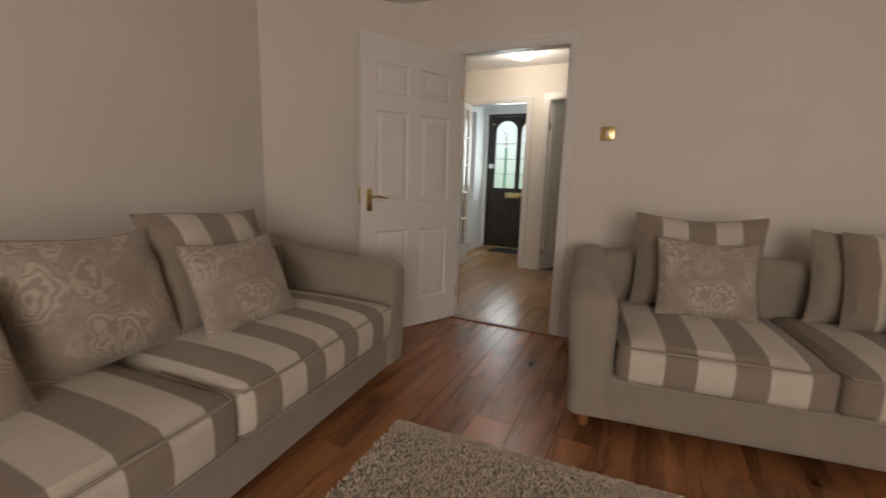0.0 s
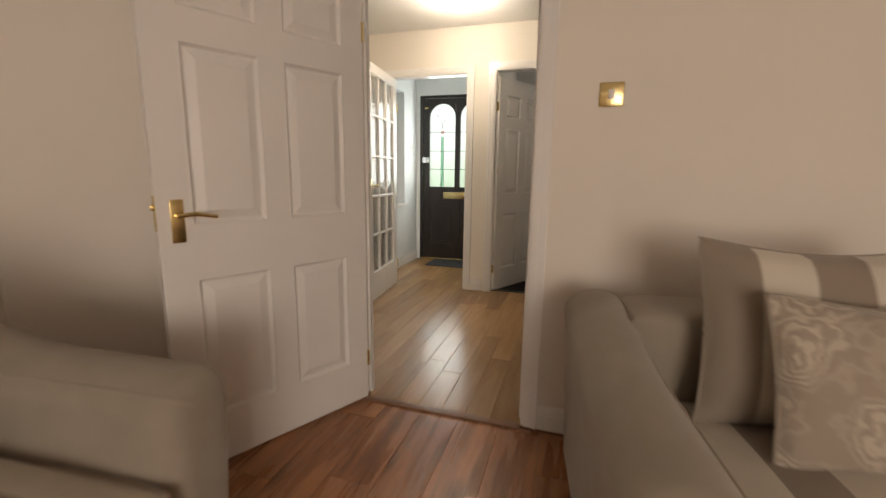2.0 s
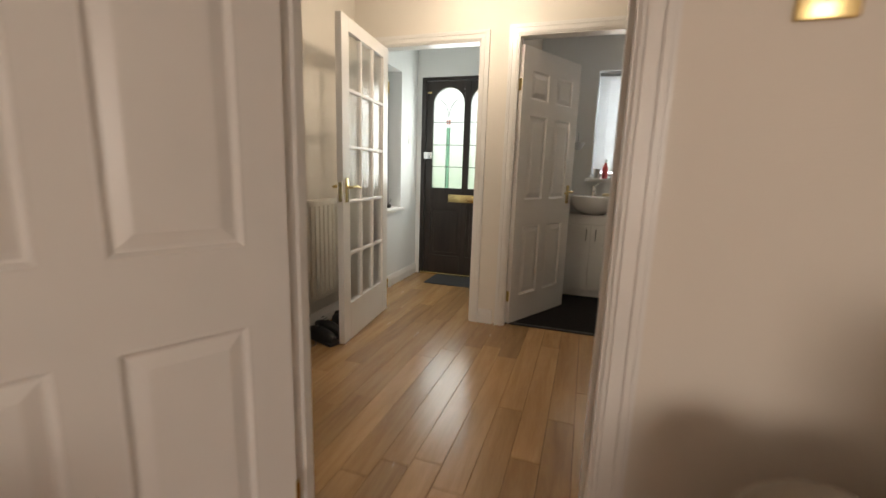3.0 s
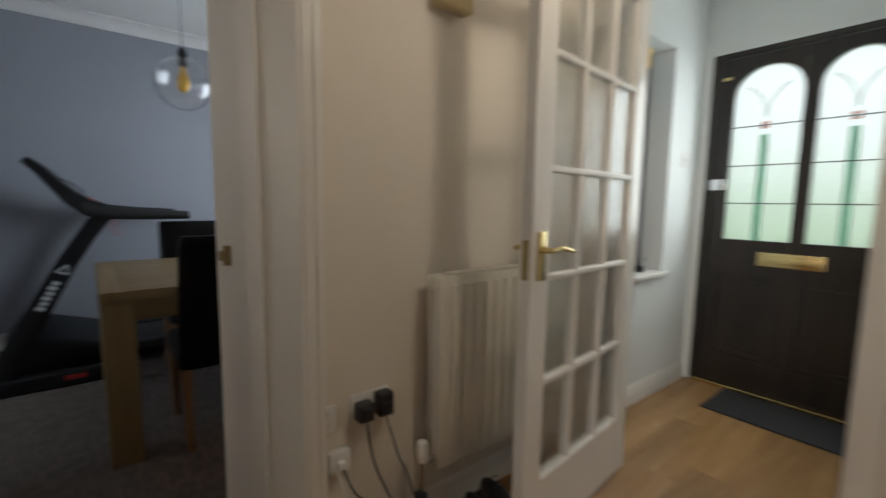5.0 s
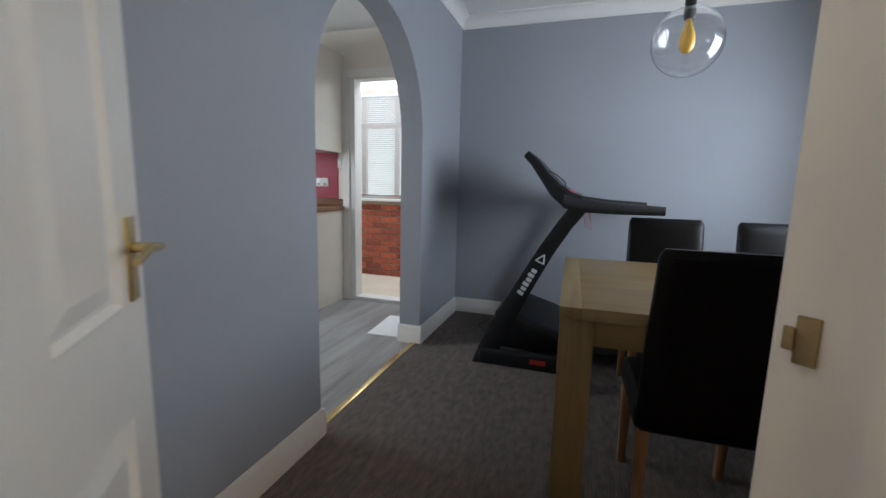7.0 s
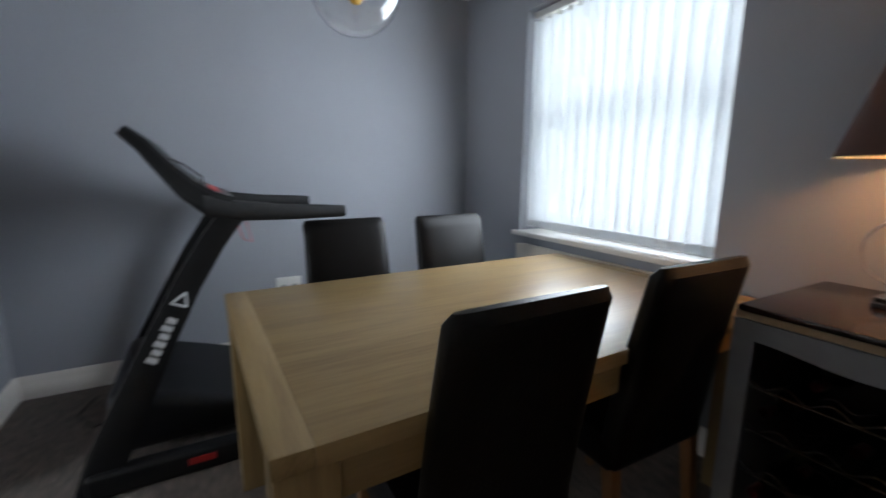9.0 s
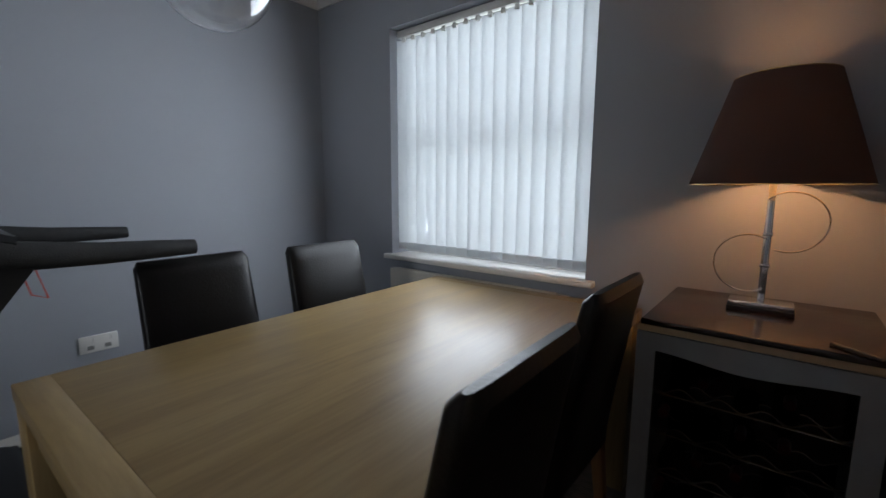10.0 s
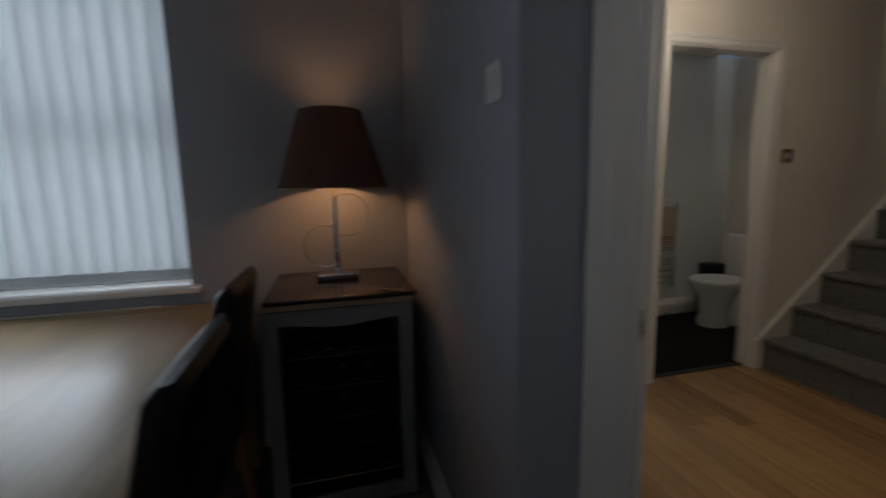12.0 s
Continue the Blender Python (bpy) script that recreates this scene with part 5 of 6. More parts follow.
part("cloth", bm, mat("beige towelling", (0.56, 0.47, 0.36), 0.95, vary=0.1, scale=60, bump=0.6, bump_scale=300), tw)
for k in range(4):
    bm = bmesh.new()
    bx(bm, 0.001, 0.319, -0.0285, -0.0255, 0.685 + k * 0.022, 0.693 + k * 0.022)
    part("stripe", bm, M_REDW, tw, smooth=False)
bm = bmesh.new()
bx(bm, 0.02, 1.15, 6.50, 6.68, 0.004, 0.12, 0.02, 3)
solo("boxed_plinth", bm, M_CAB, "low white boxed plinth along the cloakroom wall", "plinth")
orn = thing("wall_basket", "small grey metal basket hung on the cloakroom wall", "ornament", pose(-0.40, 6.68, 1.38))
bm = bmesh.new()
lathe(bm, [(0.0, 0.0), (0.03, 0.0), (0.06, 0.06), (0.065, 0.07), (0.055, 0.065), (0.025, 0.008), (0.0, 0.008)], 16, Matrix.Translation((0, -0.07, 0)))
part("basket", bm, M_SLATGREY, orn)
bm = bmesh.new()
tube(bm, (0, -0.008, 0.03), (0, -0.008, 0.16), 0.004, seg=6)
tube(bm, (0, 0, 0.15), (0, -0.03, 0.16), 0.004, seg=6)
part("hook", bm, M_SLATGREY, orn)

to = thing("toilet", "white ceramic toilet with a white seat", "toilet", pose(0.52, 6.16, 0, 0, 0, 90))
bm = bmesh.new()
lathe(bm, [(0.0, 0.0), (0.11, 0.0), (0.12, 0.03), (0.10, 0.15), (0.13, 0.28), (0.18, 0.37), (0.185, 0.40), (0.0, 0.40)], 28, Matrix.Diagonal((1, 1.25, 1, 1)))
bx(bm, -0.12, 0.12, -0.42, -0.1, 0.0, 0.38, 0.03, 3)
part("bowl", bm, M_CERAM, to)
bm = bmesh.new()
lathe(bm, [(0.0, 0.402), (0.185, 0.402), (0.19, 0.415), (0.185, 0.43), (0.0, 0.435)], 28, Matrix.Diagonal((1, 1.25, 1, 1)))
part("seat", bm, M_WHITEP, to)
bm = bmesh.new()
bx(bm, -0.20, 0.20, -0.48, -0.30, 0.38, 0.80, 0.03, 3)
part("cistern", bm, M_CERAM, to)
bm = bmesh.new()
bx(bm, -0.10, 0.10, -0.16, -0.02, 0, 0.35, 0.01, 2)
solo("bin", bm, M_BLACK, "small black bin on the plinth in the cloakroom", "bin", m=pose(0.91, 6.66, 0.12))


# stairs
def stairs():
    s = thing("stairs", "straight stairs with grey striped carpet", "stairs", kind="structure")
    rise, run, x0 = 0.213, 0.235, 0.06
    y0, y1 = 4.42, 5.34
    for k in range(11):
        bm = bmesh.new()
        x = x0 + k * run
        bx(bm, x, x + run + 0.012, y0, y1, 0, rise * (k + 1) - 0.02)
        bx(bm, x - 0.022, x + run + 0.01, y0, y1, rise * (k + 1) - 0.034, rise * (k + 1), 0.013, 3)
        part("step", bm, M_STAIR, s)
    for y in (y1, y0 - 0.03):
        bm = bmesh.new()
        pts = [(x0 - 0.06, 0), (x0 - 0.06, 0.20), (x0 + 11 * run, 11 * rise + 0.10), (x0 + 11 * run, 0)]
        a = [bm.verts.new((x, y, z)) for x, z in pts]
        b = [bm.verts.new((x, y + 0.03, z)) for x, z in pts]
        bm.faces.new(a)
        bm.faces.new(b[::-1])
        for i in range(4):
            bm.faces.new((a[i], b[i], b[(i + 1) % 4], a[(i + 1) % 4]))
        part("string", bm, M_GLOSS, s, "white painted stair string", smooth=False)


stairs()


# ---- dining room ----
def dining_table():
    t = thing("dining_table", "oak dining table with square corner legs", "table", pose(-4.171, 3.550, 0, 0, 0, 1.3))
    x0, x1, y0, y1, h = 0.0, 1.085, 0.0, 1.725, 0.775
    for a, b in ((y0, y0 + 0.075), (y1 - 0.075, y1)):
        bm = bmesh.new()
        bx(bm, x0, x1, a, b - 0.0004 if a == y0 else b, h - 0.042, h, 0.0012)
        part("end_board", bm, M_OAKX, t)
    bm = bmesh.new()
    bx(bm, x0, x1, y0 + 0.075, y1 - 0.0754, h - 0.042, h, 0.0008)
    part("tabletop", bm, M_OAK, t)
    L = 0.115
    for a in (x0 + 0.003, x1 - L - 0.003):
        for b in (y0 + 0.003, y1 - L - 0.003):
            bm = bmesh.new()
            bx(bm, a, a + L, b, b + L, 0.006, h - 0.042, 0.004)
            part("leg", bm, M_OAKV, t)
    for a, b, c, d in ((x0 + 0.02, x0 + 0.045, y0 + L, y1 - L), (x1 - 0.045, x1 - 0.02, y0 + L, y1 - L), (x0 + L, x1 - L, y0 + 0.02, y0 + 0.045), (x0 + L, x1 - L, y1 - 0.045, y1 - 0.02)):
        bm = bmesh.new()
        bx(bm, a, b, c, d, h - 0.135, h - 0.042)
        part("apron", bm, M_OAK, t, smooth=False)


M_OAKX = wood("oak cross grain", (0.20, 0.128, 0.052), (0.33, 0.230, 0.103), 0.35, 16, 0.0, 0.05, 'x', False)
dining_table()

M_LEATHER = mat("black brown leather", (0.0035, 0.0028, 0.0028), 0.34, vary=0.25, scale=9, bump=0.25, bump_scale=130, spec=0.22)
M_CHLEG = wood("chair leg wood", (0.16, 0.075, 0.03), (0.30, 0.16, 0.07), 0.4, 12, 0, 0, 'z', False)


def parsons_chair(m):
    """A padded high-back chair that faces +x; its back stands at the origin's side."""
    c = thing("dining_chair", "high-backed dining chair in black-brown leather with wooden legs", "chair", m, "chairs round the dining table")
    w = 0.43
    # back: a padded slab, thinner and leaning back towards the top
    bm = bmesh.new()
    n, k = 16, 12
    rows = []
    for i in range(n + 1):
        t = i / n
        z = 0.42 + t * 0.597
        lean = -0.105 * t ** 1.25
        half = w / 2 - 0.004 - 0.010 * t
        th = 0.040 - 0.010 * t
        end = math.sqrt(max(0.0, 1 - max(0.0, (t - 0.955) / 0.045) ** 2))
        ring = []
        for q in range(4 * k):
            a = 2 * math.pi * q / (4 * k)
            ca, sa = math.cos(a), math.sin(a)
            sx, sy = math.copysign(abs(ca) ** 0.62, ca), math.copysign(abs(sa) ** 0.27, sa)
            puff = 0.007 * math.sin(math.pi * t) * (1 - sy * sy * 0.9)
            ring.append(bm.verts.new((lean + sx * (th * (0.35 + 0.65 * end) + puff), sy * half * (0.94 + 0.06 * end), z - 0.012 * (1 - end))))
        rows.append(ring)
    for a, b in zip(rows, rows[1:]):
        for q in range(4 * k):
            j = (q + 1) % (4 * k)
            bm.faces.new((a[q], a[j], b[j], b[q]))
    bm.faces.new(rows[0][::-1])
    bm.faces.new(rows[-1])
    part("backrest", bm, M_LEATHER, c)
    bm = bmesh.new()
    soft_slab(bm, -0.035, 0.42, -w / 2, w / 2, 0.375, 0.475, 0.03, 0.022)
    part("seat", bm, M_LEATHER, c)
    for x, y, dx in ((-0.005, -w / 2 + 0.03, -0.045), (-0.005, w / 2 - 0.03, -0.045), (0.385, -w / 2 + 0.03, 0.0), (0.385, w / 2 - 0.03, 0.0)):
        bm = bmesh.new()
        v = bx(bm, -0.021, 0.021, -0.021, 0.021, 0.006, 0.40, 0.003)
        for p in bm.verts:
            t = 1 - p.co.z / 0.40
            p.co.x = x + p.co.x * (1 - 0.3 * t) + dx * t
            p.co.y = y + p.co.y * (1 - 0.3 * t)
        part("leg", bm, M_CHLEG, c)
    return c


ch = parsons_chair(pose(-3.104, 4.050, 0, 0, 0, 181))
for m in (pose(-3.150, 4.680, 0, 0, 0, 179), pose(-4.355, 4.105, 0, 0, 0, 1), pose(-4.315, 4.665, 0, 0, 0, 1)):
    copy_thing(ch, m)


# window, sill, vertical blind, radiator below
window_unit("window_3", -4.655, -3.39, 0.85, 2.22, 5.53, "white dining room window", [("h", 1.57)], 5.315, 0.03)
M_LOUVRE = cloth("white louvre cloth", (0.86, 0.88, 0.90), 0.55)


def vertical_blind():
    b = thing("vertical_blind", "closed white vertical louvre blind in the dining window", "blind", pose(-4.655, 5.43, 0))
    W = 1.262
    bm = bmesh.new()
    bx(bm, 0.005, W - 0.005, -0.02, 0.02, 2.175, 2.215, 0.003)
    part("headrail", bm, M_WHITEP, b)
    n = 16
    rnd = random.Random(7)
    for i in range(n):
        x = 0.045 + i * (W - 0.09) / (n - 1)
        a = 24 + rnd.uniform(-5, 5)
        mm = pose(x, 0.0, 0.875, 0, 0, a)
        bm = bmesh.new()
        k = 6
        lo = [bm.verts.new((-0.0445 + 0.089 * j / k, 0.004 * math.sin(math.pi * j / k), 0)) for j in range(k + 1)]
        hi = [bm.verts.new((-0.0445 + 0.089 * j / k, 0.002 * math.sin(math.pi * j / k), 1.285)) for j in range(k + 1)]
        for j in range(k):
            bm.faces.new((lo[j], lo[j + 1], hi[j + 1], hi[j]))
        bmesh.ops.solidify(bm, geom=bm.faces[:], thickness=0.0008)
        lv = part("louvre", bm, M_LOUVRE, b, m=mm)
        bm = bmesh.new()
        bx(bm, -0.042, 0.042, -0.003, 0.0065, 0.004, 0.045, 0.002)
        part("weight_pocket", bm, M_POCKET, lv)
        bm = bmesh.new()
        bx(bm, -0.012, 0.012, -0.004, 0.004, 1.275, 1.305, 0.002)
        part("hanger", bm, M_WHITEP, lv)
    pts = []
    for i in range(n - 1):
        xa, xb = 0.045 + i * (W - 0.09) / (n - 1), 0.045 + (i + 1) * (W - 0.09) / (n - 1)
        pts += [(xa + (xb - xa) * t, -0.012, 0.885 - 0.012 * math.sin(math.pi * t)) for t in (0, 0.25, 0.5, 0.75)]
    part("bead_chain", strand(pts, 0.0016, 5), M_WHITEP, b)


M_POCKET = cloth("louvre pocket", (0.80, 0.82, 0.84), 0.42)
vertical_blind()
radiator(pose(-4.62, DN, 0) @ Matrix.Diagonal((1, 0.5, 1, 1)), 1.17, 0.62, "white flat radiator below the dining window", False, 0.15)


# wine cabinet and lamp
M_SILVER = mat("brushed silver frame", (0.27, 0.28, 0.29), 0.40, 0.5, vary=0.06, scale=14)
M_TOP = wood("dark mahogany top", (0.010, 0.004, 0.003), (0.028, 0.011, 0.007), 0.14, 10, 0, 0.2, 'x', False)
M_SMOKE = glass("smoked glass", 0.02, (0.72, 0.68, 0.66))
M_CABIN = mat("black cabinet lining", (0.012, 0.011, 0.011), 0.5)


def wine_cabinet():
    x0, x1, y0, y1, h = -3.02, -2.465, 4.80, 5.335, 0.862
    c = thing("wine_cabinet", "silver-framed wine cabinet with a dark wood top and wire racks", "wine cabinet", pose(0, 0, 0))
    for a, b in ((x0, x0 + 0.016), (x1 - 0.016, x1)):
        bm = bmesh.new()
        bx(bm, a, b, y0 + 0.022, y1, 0.006, h - 0.022)
        part("side_panel", bm, M_SILVER, c, smooth=False)
    bm = bmesh.new()
    bx(bm, x0 + 0.016, x1 - 0.016, y1 - 0.012, y1, 0.006, h - 0.022)
    bx(bm, x0 + 0.016, x1 - 0.016, y0 + 0.03, y1 - 0.012, 0.006, 0.06)
    part("back_panel", bm, M_CABIN, c, smooth=False)
    bm = bmesh.new()
    bx(bm, x0, x1, y0, y1, h - 0.022, h, 0.004)
    part("top_rail", bm, mat("pale wood edge", (0.50, 0.36, 0.22), 0.4, vary=0.08), c)
    bm = bmesh.new()
    bx(bm, x0 + 0.01, x1 + 0.02, y0 - 0.012, y1 - 0.004, h + 0.001, h + 0.020, 0.006, 3)
    part("worktop", bm, M_TOP, c, "polished dark mahogany top")
    fw = 0.055
    dr = part("door_frame", door_bm(x0, x1, y0, h - 0.024, fw), M_SILVER, c, "silver door frame with a curved top rail", smooth=False)
    bm = bmesh.new()
    bx(bm, x0 + fw - 0.004, x1 - fw + 0.004, y0 + 0.012, y0 + 0.015, 0.075, h - 0.06)
    part("door_glass", bm, M_SMOKE, dr, "smoked glass door pane", smooth=False).visible_shadow = False
    for z in (0.13, 0.26, 0.39, 0.52, 0.65):
        sh = bmesh.new()
        for q in range(2):
            y = y0 + 0.05 + q * 0.36
            pts = [(x0 + 0.022 + (x1 - x0 - 0.044) * i / 48, y, z + 0.012 * math.cos(2 * math.pi * 5 * i / 48)) for i in range(49)]
            for pa, pb in zip(pts, pts[1:]):
                tube(sh, pa, pb, 0.0028, seg=6, caps=False)
        tube(sh, (x0 + 0.02, y0 + 0.045, z - 0.014), (x1 - 0.02, y0 + 0.045, z - 0.014), 0.0035, seg=6)
        part("wire_rack", sh, M_CHROME, c, "wavy chrome wire bottle rack")
    bm = bmesh.new()
    for x in (x0 + 0.03, x1 - 0.03):
        for y in (y0 + 0.03, y1 - 0.04):
            tube(bm, (x, y, 0.004), (x, y, 0.010), 0.015)
    part("foot", bm, M_BLACK, c)
    for z, cols in ((0.65, (1, 3)), (0.52, (0, 2, 3)), (0.39, (1, 2)), (0.26, (0, 3)), (0.13, (1, 2, 4))):
        for k in cols:
            x = x0 + 0.022 + (x1 - x0 - 0.044) * (k + 0.5) / 5
            bo = thing("wine_bottle", "dark wine bottle lying in the wire rack", "bottle", pose(x, y0 + 0.09, z + 0.032, -90), "bottles in the wine cabinet")
            bm = bmesh.new()
            lathe(bm, [(0.0, 0.0), (0.013, 0.0), (0.0135, 0.08), (0.030, 0.12), (0.0365, 0.15), (0.0365, 0.30), (0.0, 0.30)], 18)
            part("glass_body", bm, M_BOTTLE, bo)
            bm = bmesh.new()
            lathe(bm, [(0.0, -0.003), (0.0145, -0.003), (0.0145, 0.045), (0.0137, 0.046)], 14)
            part("foil", bm, M_FOIL, bo, "dark red bottle foil")


def door_bm(x0, x1, y0, top, fw):
    bm = bmesh.new()
    y1 = y0 + 0.022
    bx(bm, x0 + 0.001, x0 + fw, y0, y1, 0.02, top)
    bx(bm, x1 - fw, x1 - 0.001, y0, y1, 0.02, top)
    bx(bm, x0 + fw, x1 - fw, y0, y1, 0.02, 0.08)
    n = 20
    def low(t):
        return top - 0.062 + 0.009 * math.cos(2 * math.pi * t)
    for i in range(n):
        ta, tb = i / n, (i + 1) / n
        xa, xb = x0 + fw + (x1 - x0 - 2 * fw) * ta, x0 + fw + (x1 - x0 - 2 * fw) * tb
        v = [bm.verts.new((x, y, z)) for y in (y0, y1) for x, z in ((xa, low(ta)), (xb, low(tb)), (xb, top), (xa, top))]
        for f in ((0, 1, 2, 3), (7, 6, 5, 4), (0, 4, 5, 1), (2, 6, 7, 3)):
            bm.faces.new([v[j] for j in f])
    return bm


M_BOTTLE = mat("bottle glass", (0.012, 0.018, 0.010), 0.08, coat=0.5)
M_FOIL = mat("red foil", (0.10, 0.012, 0.015), 0.3, 0.4)
wine_cabinet()


def table_lamp():
    l = thing("table_lamp", "chrome table lamp with rings and a brown fabric shade, lit", "lamp", pose(-2.735, 5.135, 0.882))
    bm = bmesh.new()
    bx(bm, -0.088, 0.088, -0.055, 0.055, 0.0, 0.012, 0.002)
    part("foot", bm, M_BLACK, l)
    bm = bmesh.new()
    bx(bm, -0.085, 0.085, -0.052, 0.052, 0.012, 0.03, 0.003)
    part("base", bm, M_CHROME, l)
    bm = bmesh.new()
    bx(bm, -0.010, 0.010, -0.010, 0.010, 0.03, 0.42, 0.002)
    part("stem", bm, M_CHROME, l)
    for z in (0.14, 0.24):
        bm = bmesh.new()
        bx(bm, -0.014, 0.014, -0.014, 0.014, z, z + 0.010, 0.002)
        part("collar", bm, M_CHROME, l)
    for cx, cz, a0, a1 in ((0.050, 0.285, -110, 130), (-0.045, 0.150, 60, 300)):
        pts = [(cx + 0.092 * math.cos(radians(a0 + (a1 - a0) * i / 40)), -0.016, cz + 0.092 * math.sin(radians(a0 + (a1 - a0) * i / 40))) for i in range(41)]
        part("ring", strand(pts, 0.0028, 8), M_CHROME, l, "thin chrome open ring")
    bm = bmesh.new()
    z0, z1, r0, r1, n = 0.400, 0.722, 0.230, 0.130, 56
    rings = []
    for r, z in ((r0, z0), (r1, z1), (r1 - 0.0022, z1), (r0 - 0.0022, z0)):
        rings.append([bm.verts.new((r * math.cos(2 * math.pi * i / n), r * math.sin(2 * math.pi * i / n), z)) for i in range(n)])
    for i in range(4):
        a, b = rings[i], rings[(i + 1) % 4]
        for k in range(n):
            bm.faces.new((a[k], a[(k + 1) % n], b[(k + 1) % n], b[k]))
    sh = part("shade", bm, [M_SHADE, M_SHADEIN], l, "brown fabric empire shade with pale lining")
    for p in sh.data.polygons:
        c = p.center
        if Vector((c.x, c.y, 0)).length and p.normal.dot(Vector((c.x, c.y, 0))) < 0:
            p.material_index = 1
    for r, z in ((r0 - 0.001, z0), (r1 - 0.001, z1)):
        pts = [(r * math.cos(2 * math.pi * i / n), r * math.sin(2 * math.pi * i / n), z) for i in range(n + 1)]
        part("shade_wire", strand(pts, 0.002, 5), M_BRASS, sh)
    bm = bmesh.new()
    lathe(bm, [(0.0, 0.42), (0.014, 0.42), (0.014, 0.455), (0.024, 0.49), (0.030, 0.55), (0.028, 0.60), (0.016, 0.635), (0.0, 0.64)], 20)
    part("bulb", bm, glow("lit bulb", (1.0, 0.66, 0.34), 14.0), l).visible_shadow = False


M_SHADE = cloth("brown shade fabric", (0.085, 0.050, 0.042), 0.2, 0.9)
M_SHADEIN = cloth("cream shade lining", (0.72, 0.60, 0.44), 0.10, 0.8)
table_lamp()
bm = bmesh.new()
tube(bm, (0, 0, 0), (0.10, 0.03, 0), 0.005, 0.004, 8)
solo("pen", bm, M_BLACK, "black pen lying on the wine cabinet", "pen", m=pose(-2.58, 4.84, 0.888, 0, 0, -55))

ds = thing("dimmer_switch", "white double light switch beside the dining doorway", "light switch", pose(DE, 4.135, 1.505, 0, 0, -90))
bm = bmesh.new()
bx(bm, -0.043, 0.043, -0.010, 0, -0.043, 0.043, 0.004)
part("plate", bm, M_WHITEP, ds)
for x in (-0.016, 0.016):
    bm = bmesh.new()
    bx(bm, x - 0.010, x + 0.010, -0.015, -0.009, -0.018, 0.018, 0.002)
    part("rocker", bm, M_WHITEP, ds)
socket_plate(pose(DW, 3.96, 0.485, 0, 0, ROT_W), "white double wall socket behind the dining chairs", 0.16)


def pendant():
    p = thing("pendant_light", "clear glass globe pendant with an amber filament bulb", "pendant light", pose(-3.985, 4.035, 1.86))
    top = CD - 1.86
    bm = bmesh.new()
    tube(bm, (0, 0, 0.20), (0, 0, top), 0.003, seg=8)
    part("flex", bm, M_BLACK, p)
    bm = bmesh.new()
    lathe(bm, [(0.0, top - 0.03), (0.045, top - 0.028), (0.05, top - 0.001), (0.0, top - 0.001)], 24)
    part("ceiling_rose", bm, M_BLACK, p)
    bm = bmesh.new()
    lathe(bm, [(0.0, 0.21), (0.012, 0.21), (0.024, 0.185), (0.026, 0.12), (0.022, 0.10), (0.0, 0.10)], 20)
    part("holder", bm, M_BLACK, p)
    bm = bmesh.new()
    lathe(bm, [(0.012, 0.10), (0.016, 0.075), (0.032, 0.03), (0.036, 0.0), (0.030, -0.03), (0.012, -0.048), (0.0, -0.05)], 24)
    part("bulb", bm, mat("amber bulb glass", (0.62, 0.36, 0.06), 0.12, vary=0.1, scale=30, coat=0.6), p, "amber filament bulb").visible_shadow = False
    bm = bmesh.new()
    R = 0.155
    prof = [(R * math.sin(a), R * math.cos(a)) for a in [radians(10 + 169.9 * i / 22) for i in range(23)]]
    lathe(bm, prof + [(r * 0.985, z * 0.985) for r, z in reversed(prof)] + prof[:1], 40)
    g = part("globe", bm, M_GLOBE, p, "clear glass globe")
    g.visible_shadow = False


M_GLOBE = glass("globe glass", 0.0)
M_GLOBE.node_tree.nodes["Principled BSDF"].inputs["IOR"].default_value = 1.45
pendant()


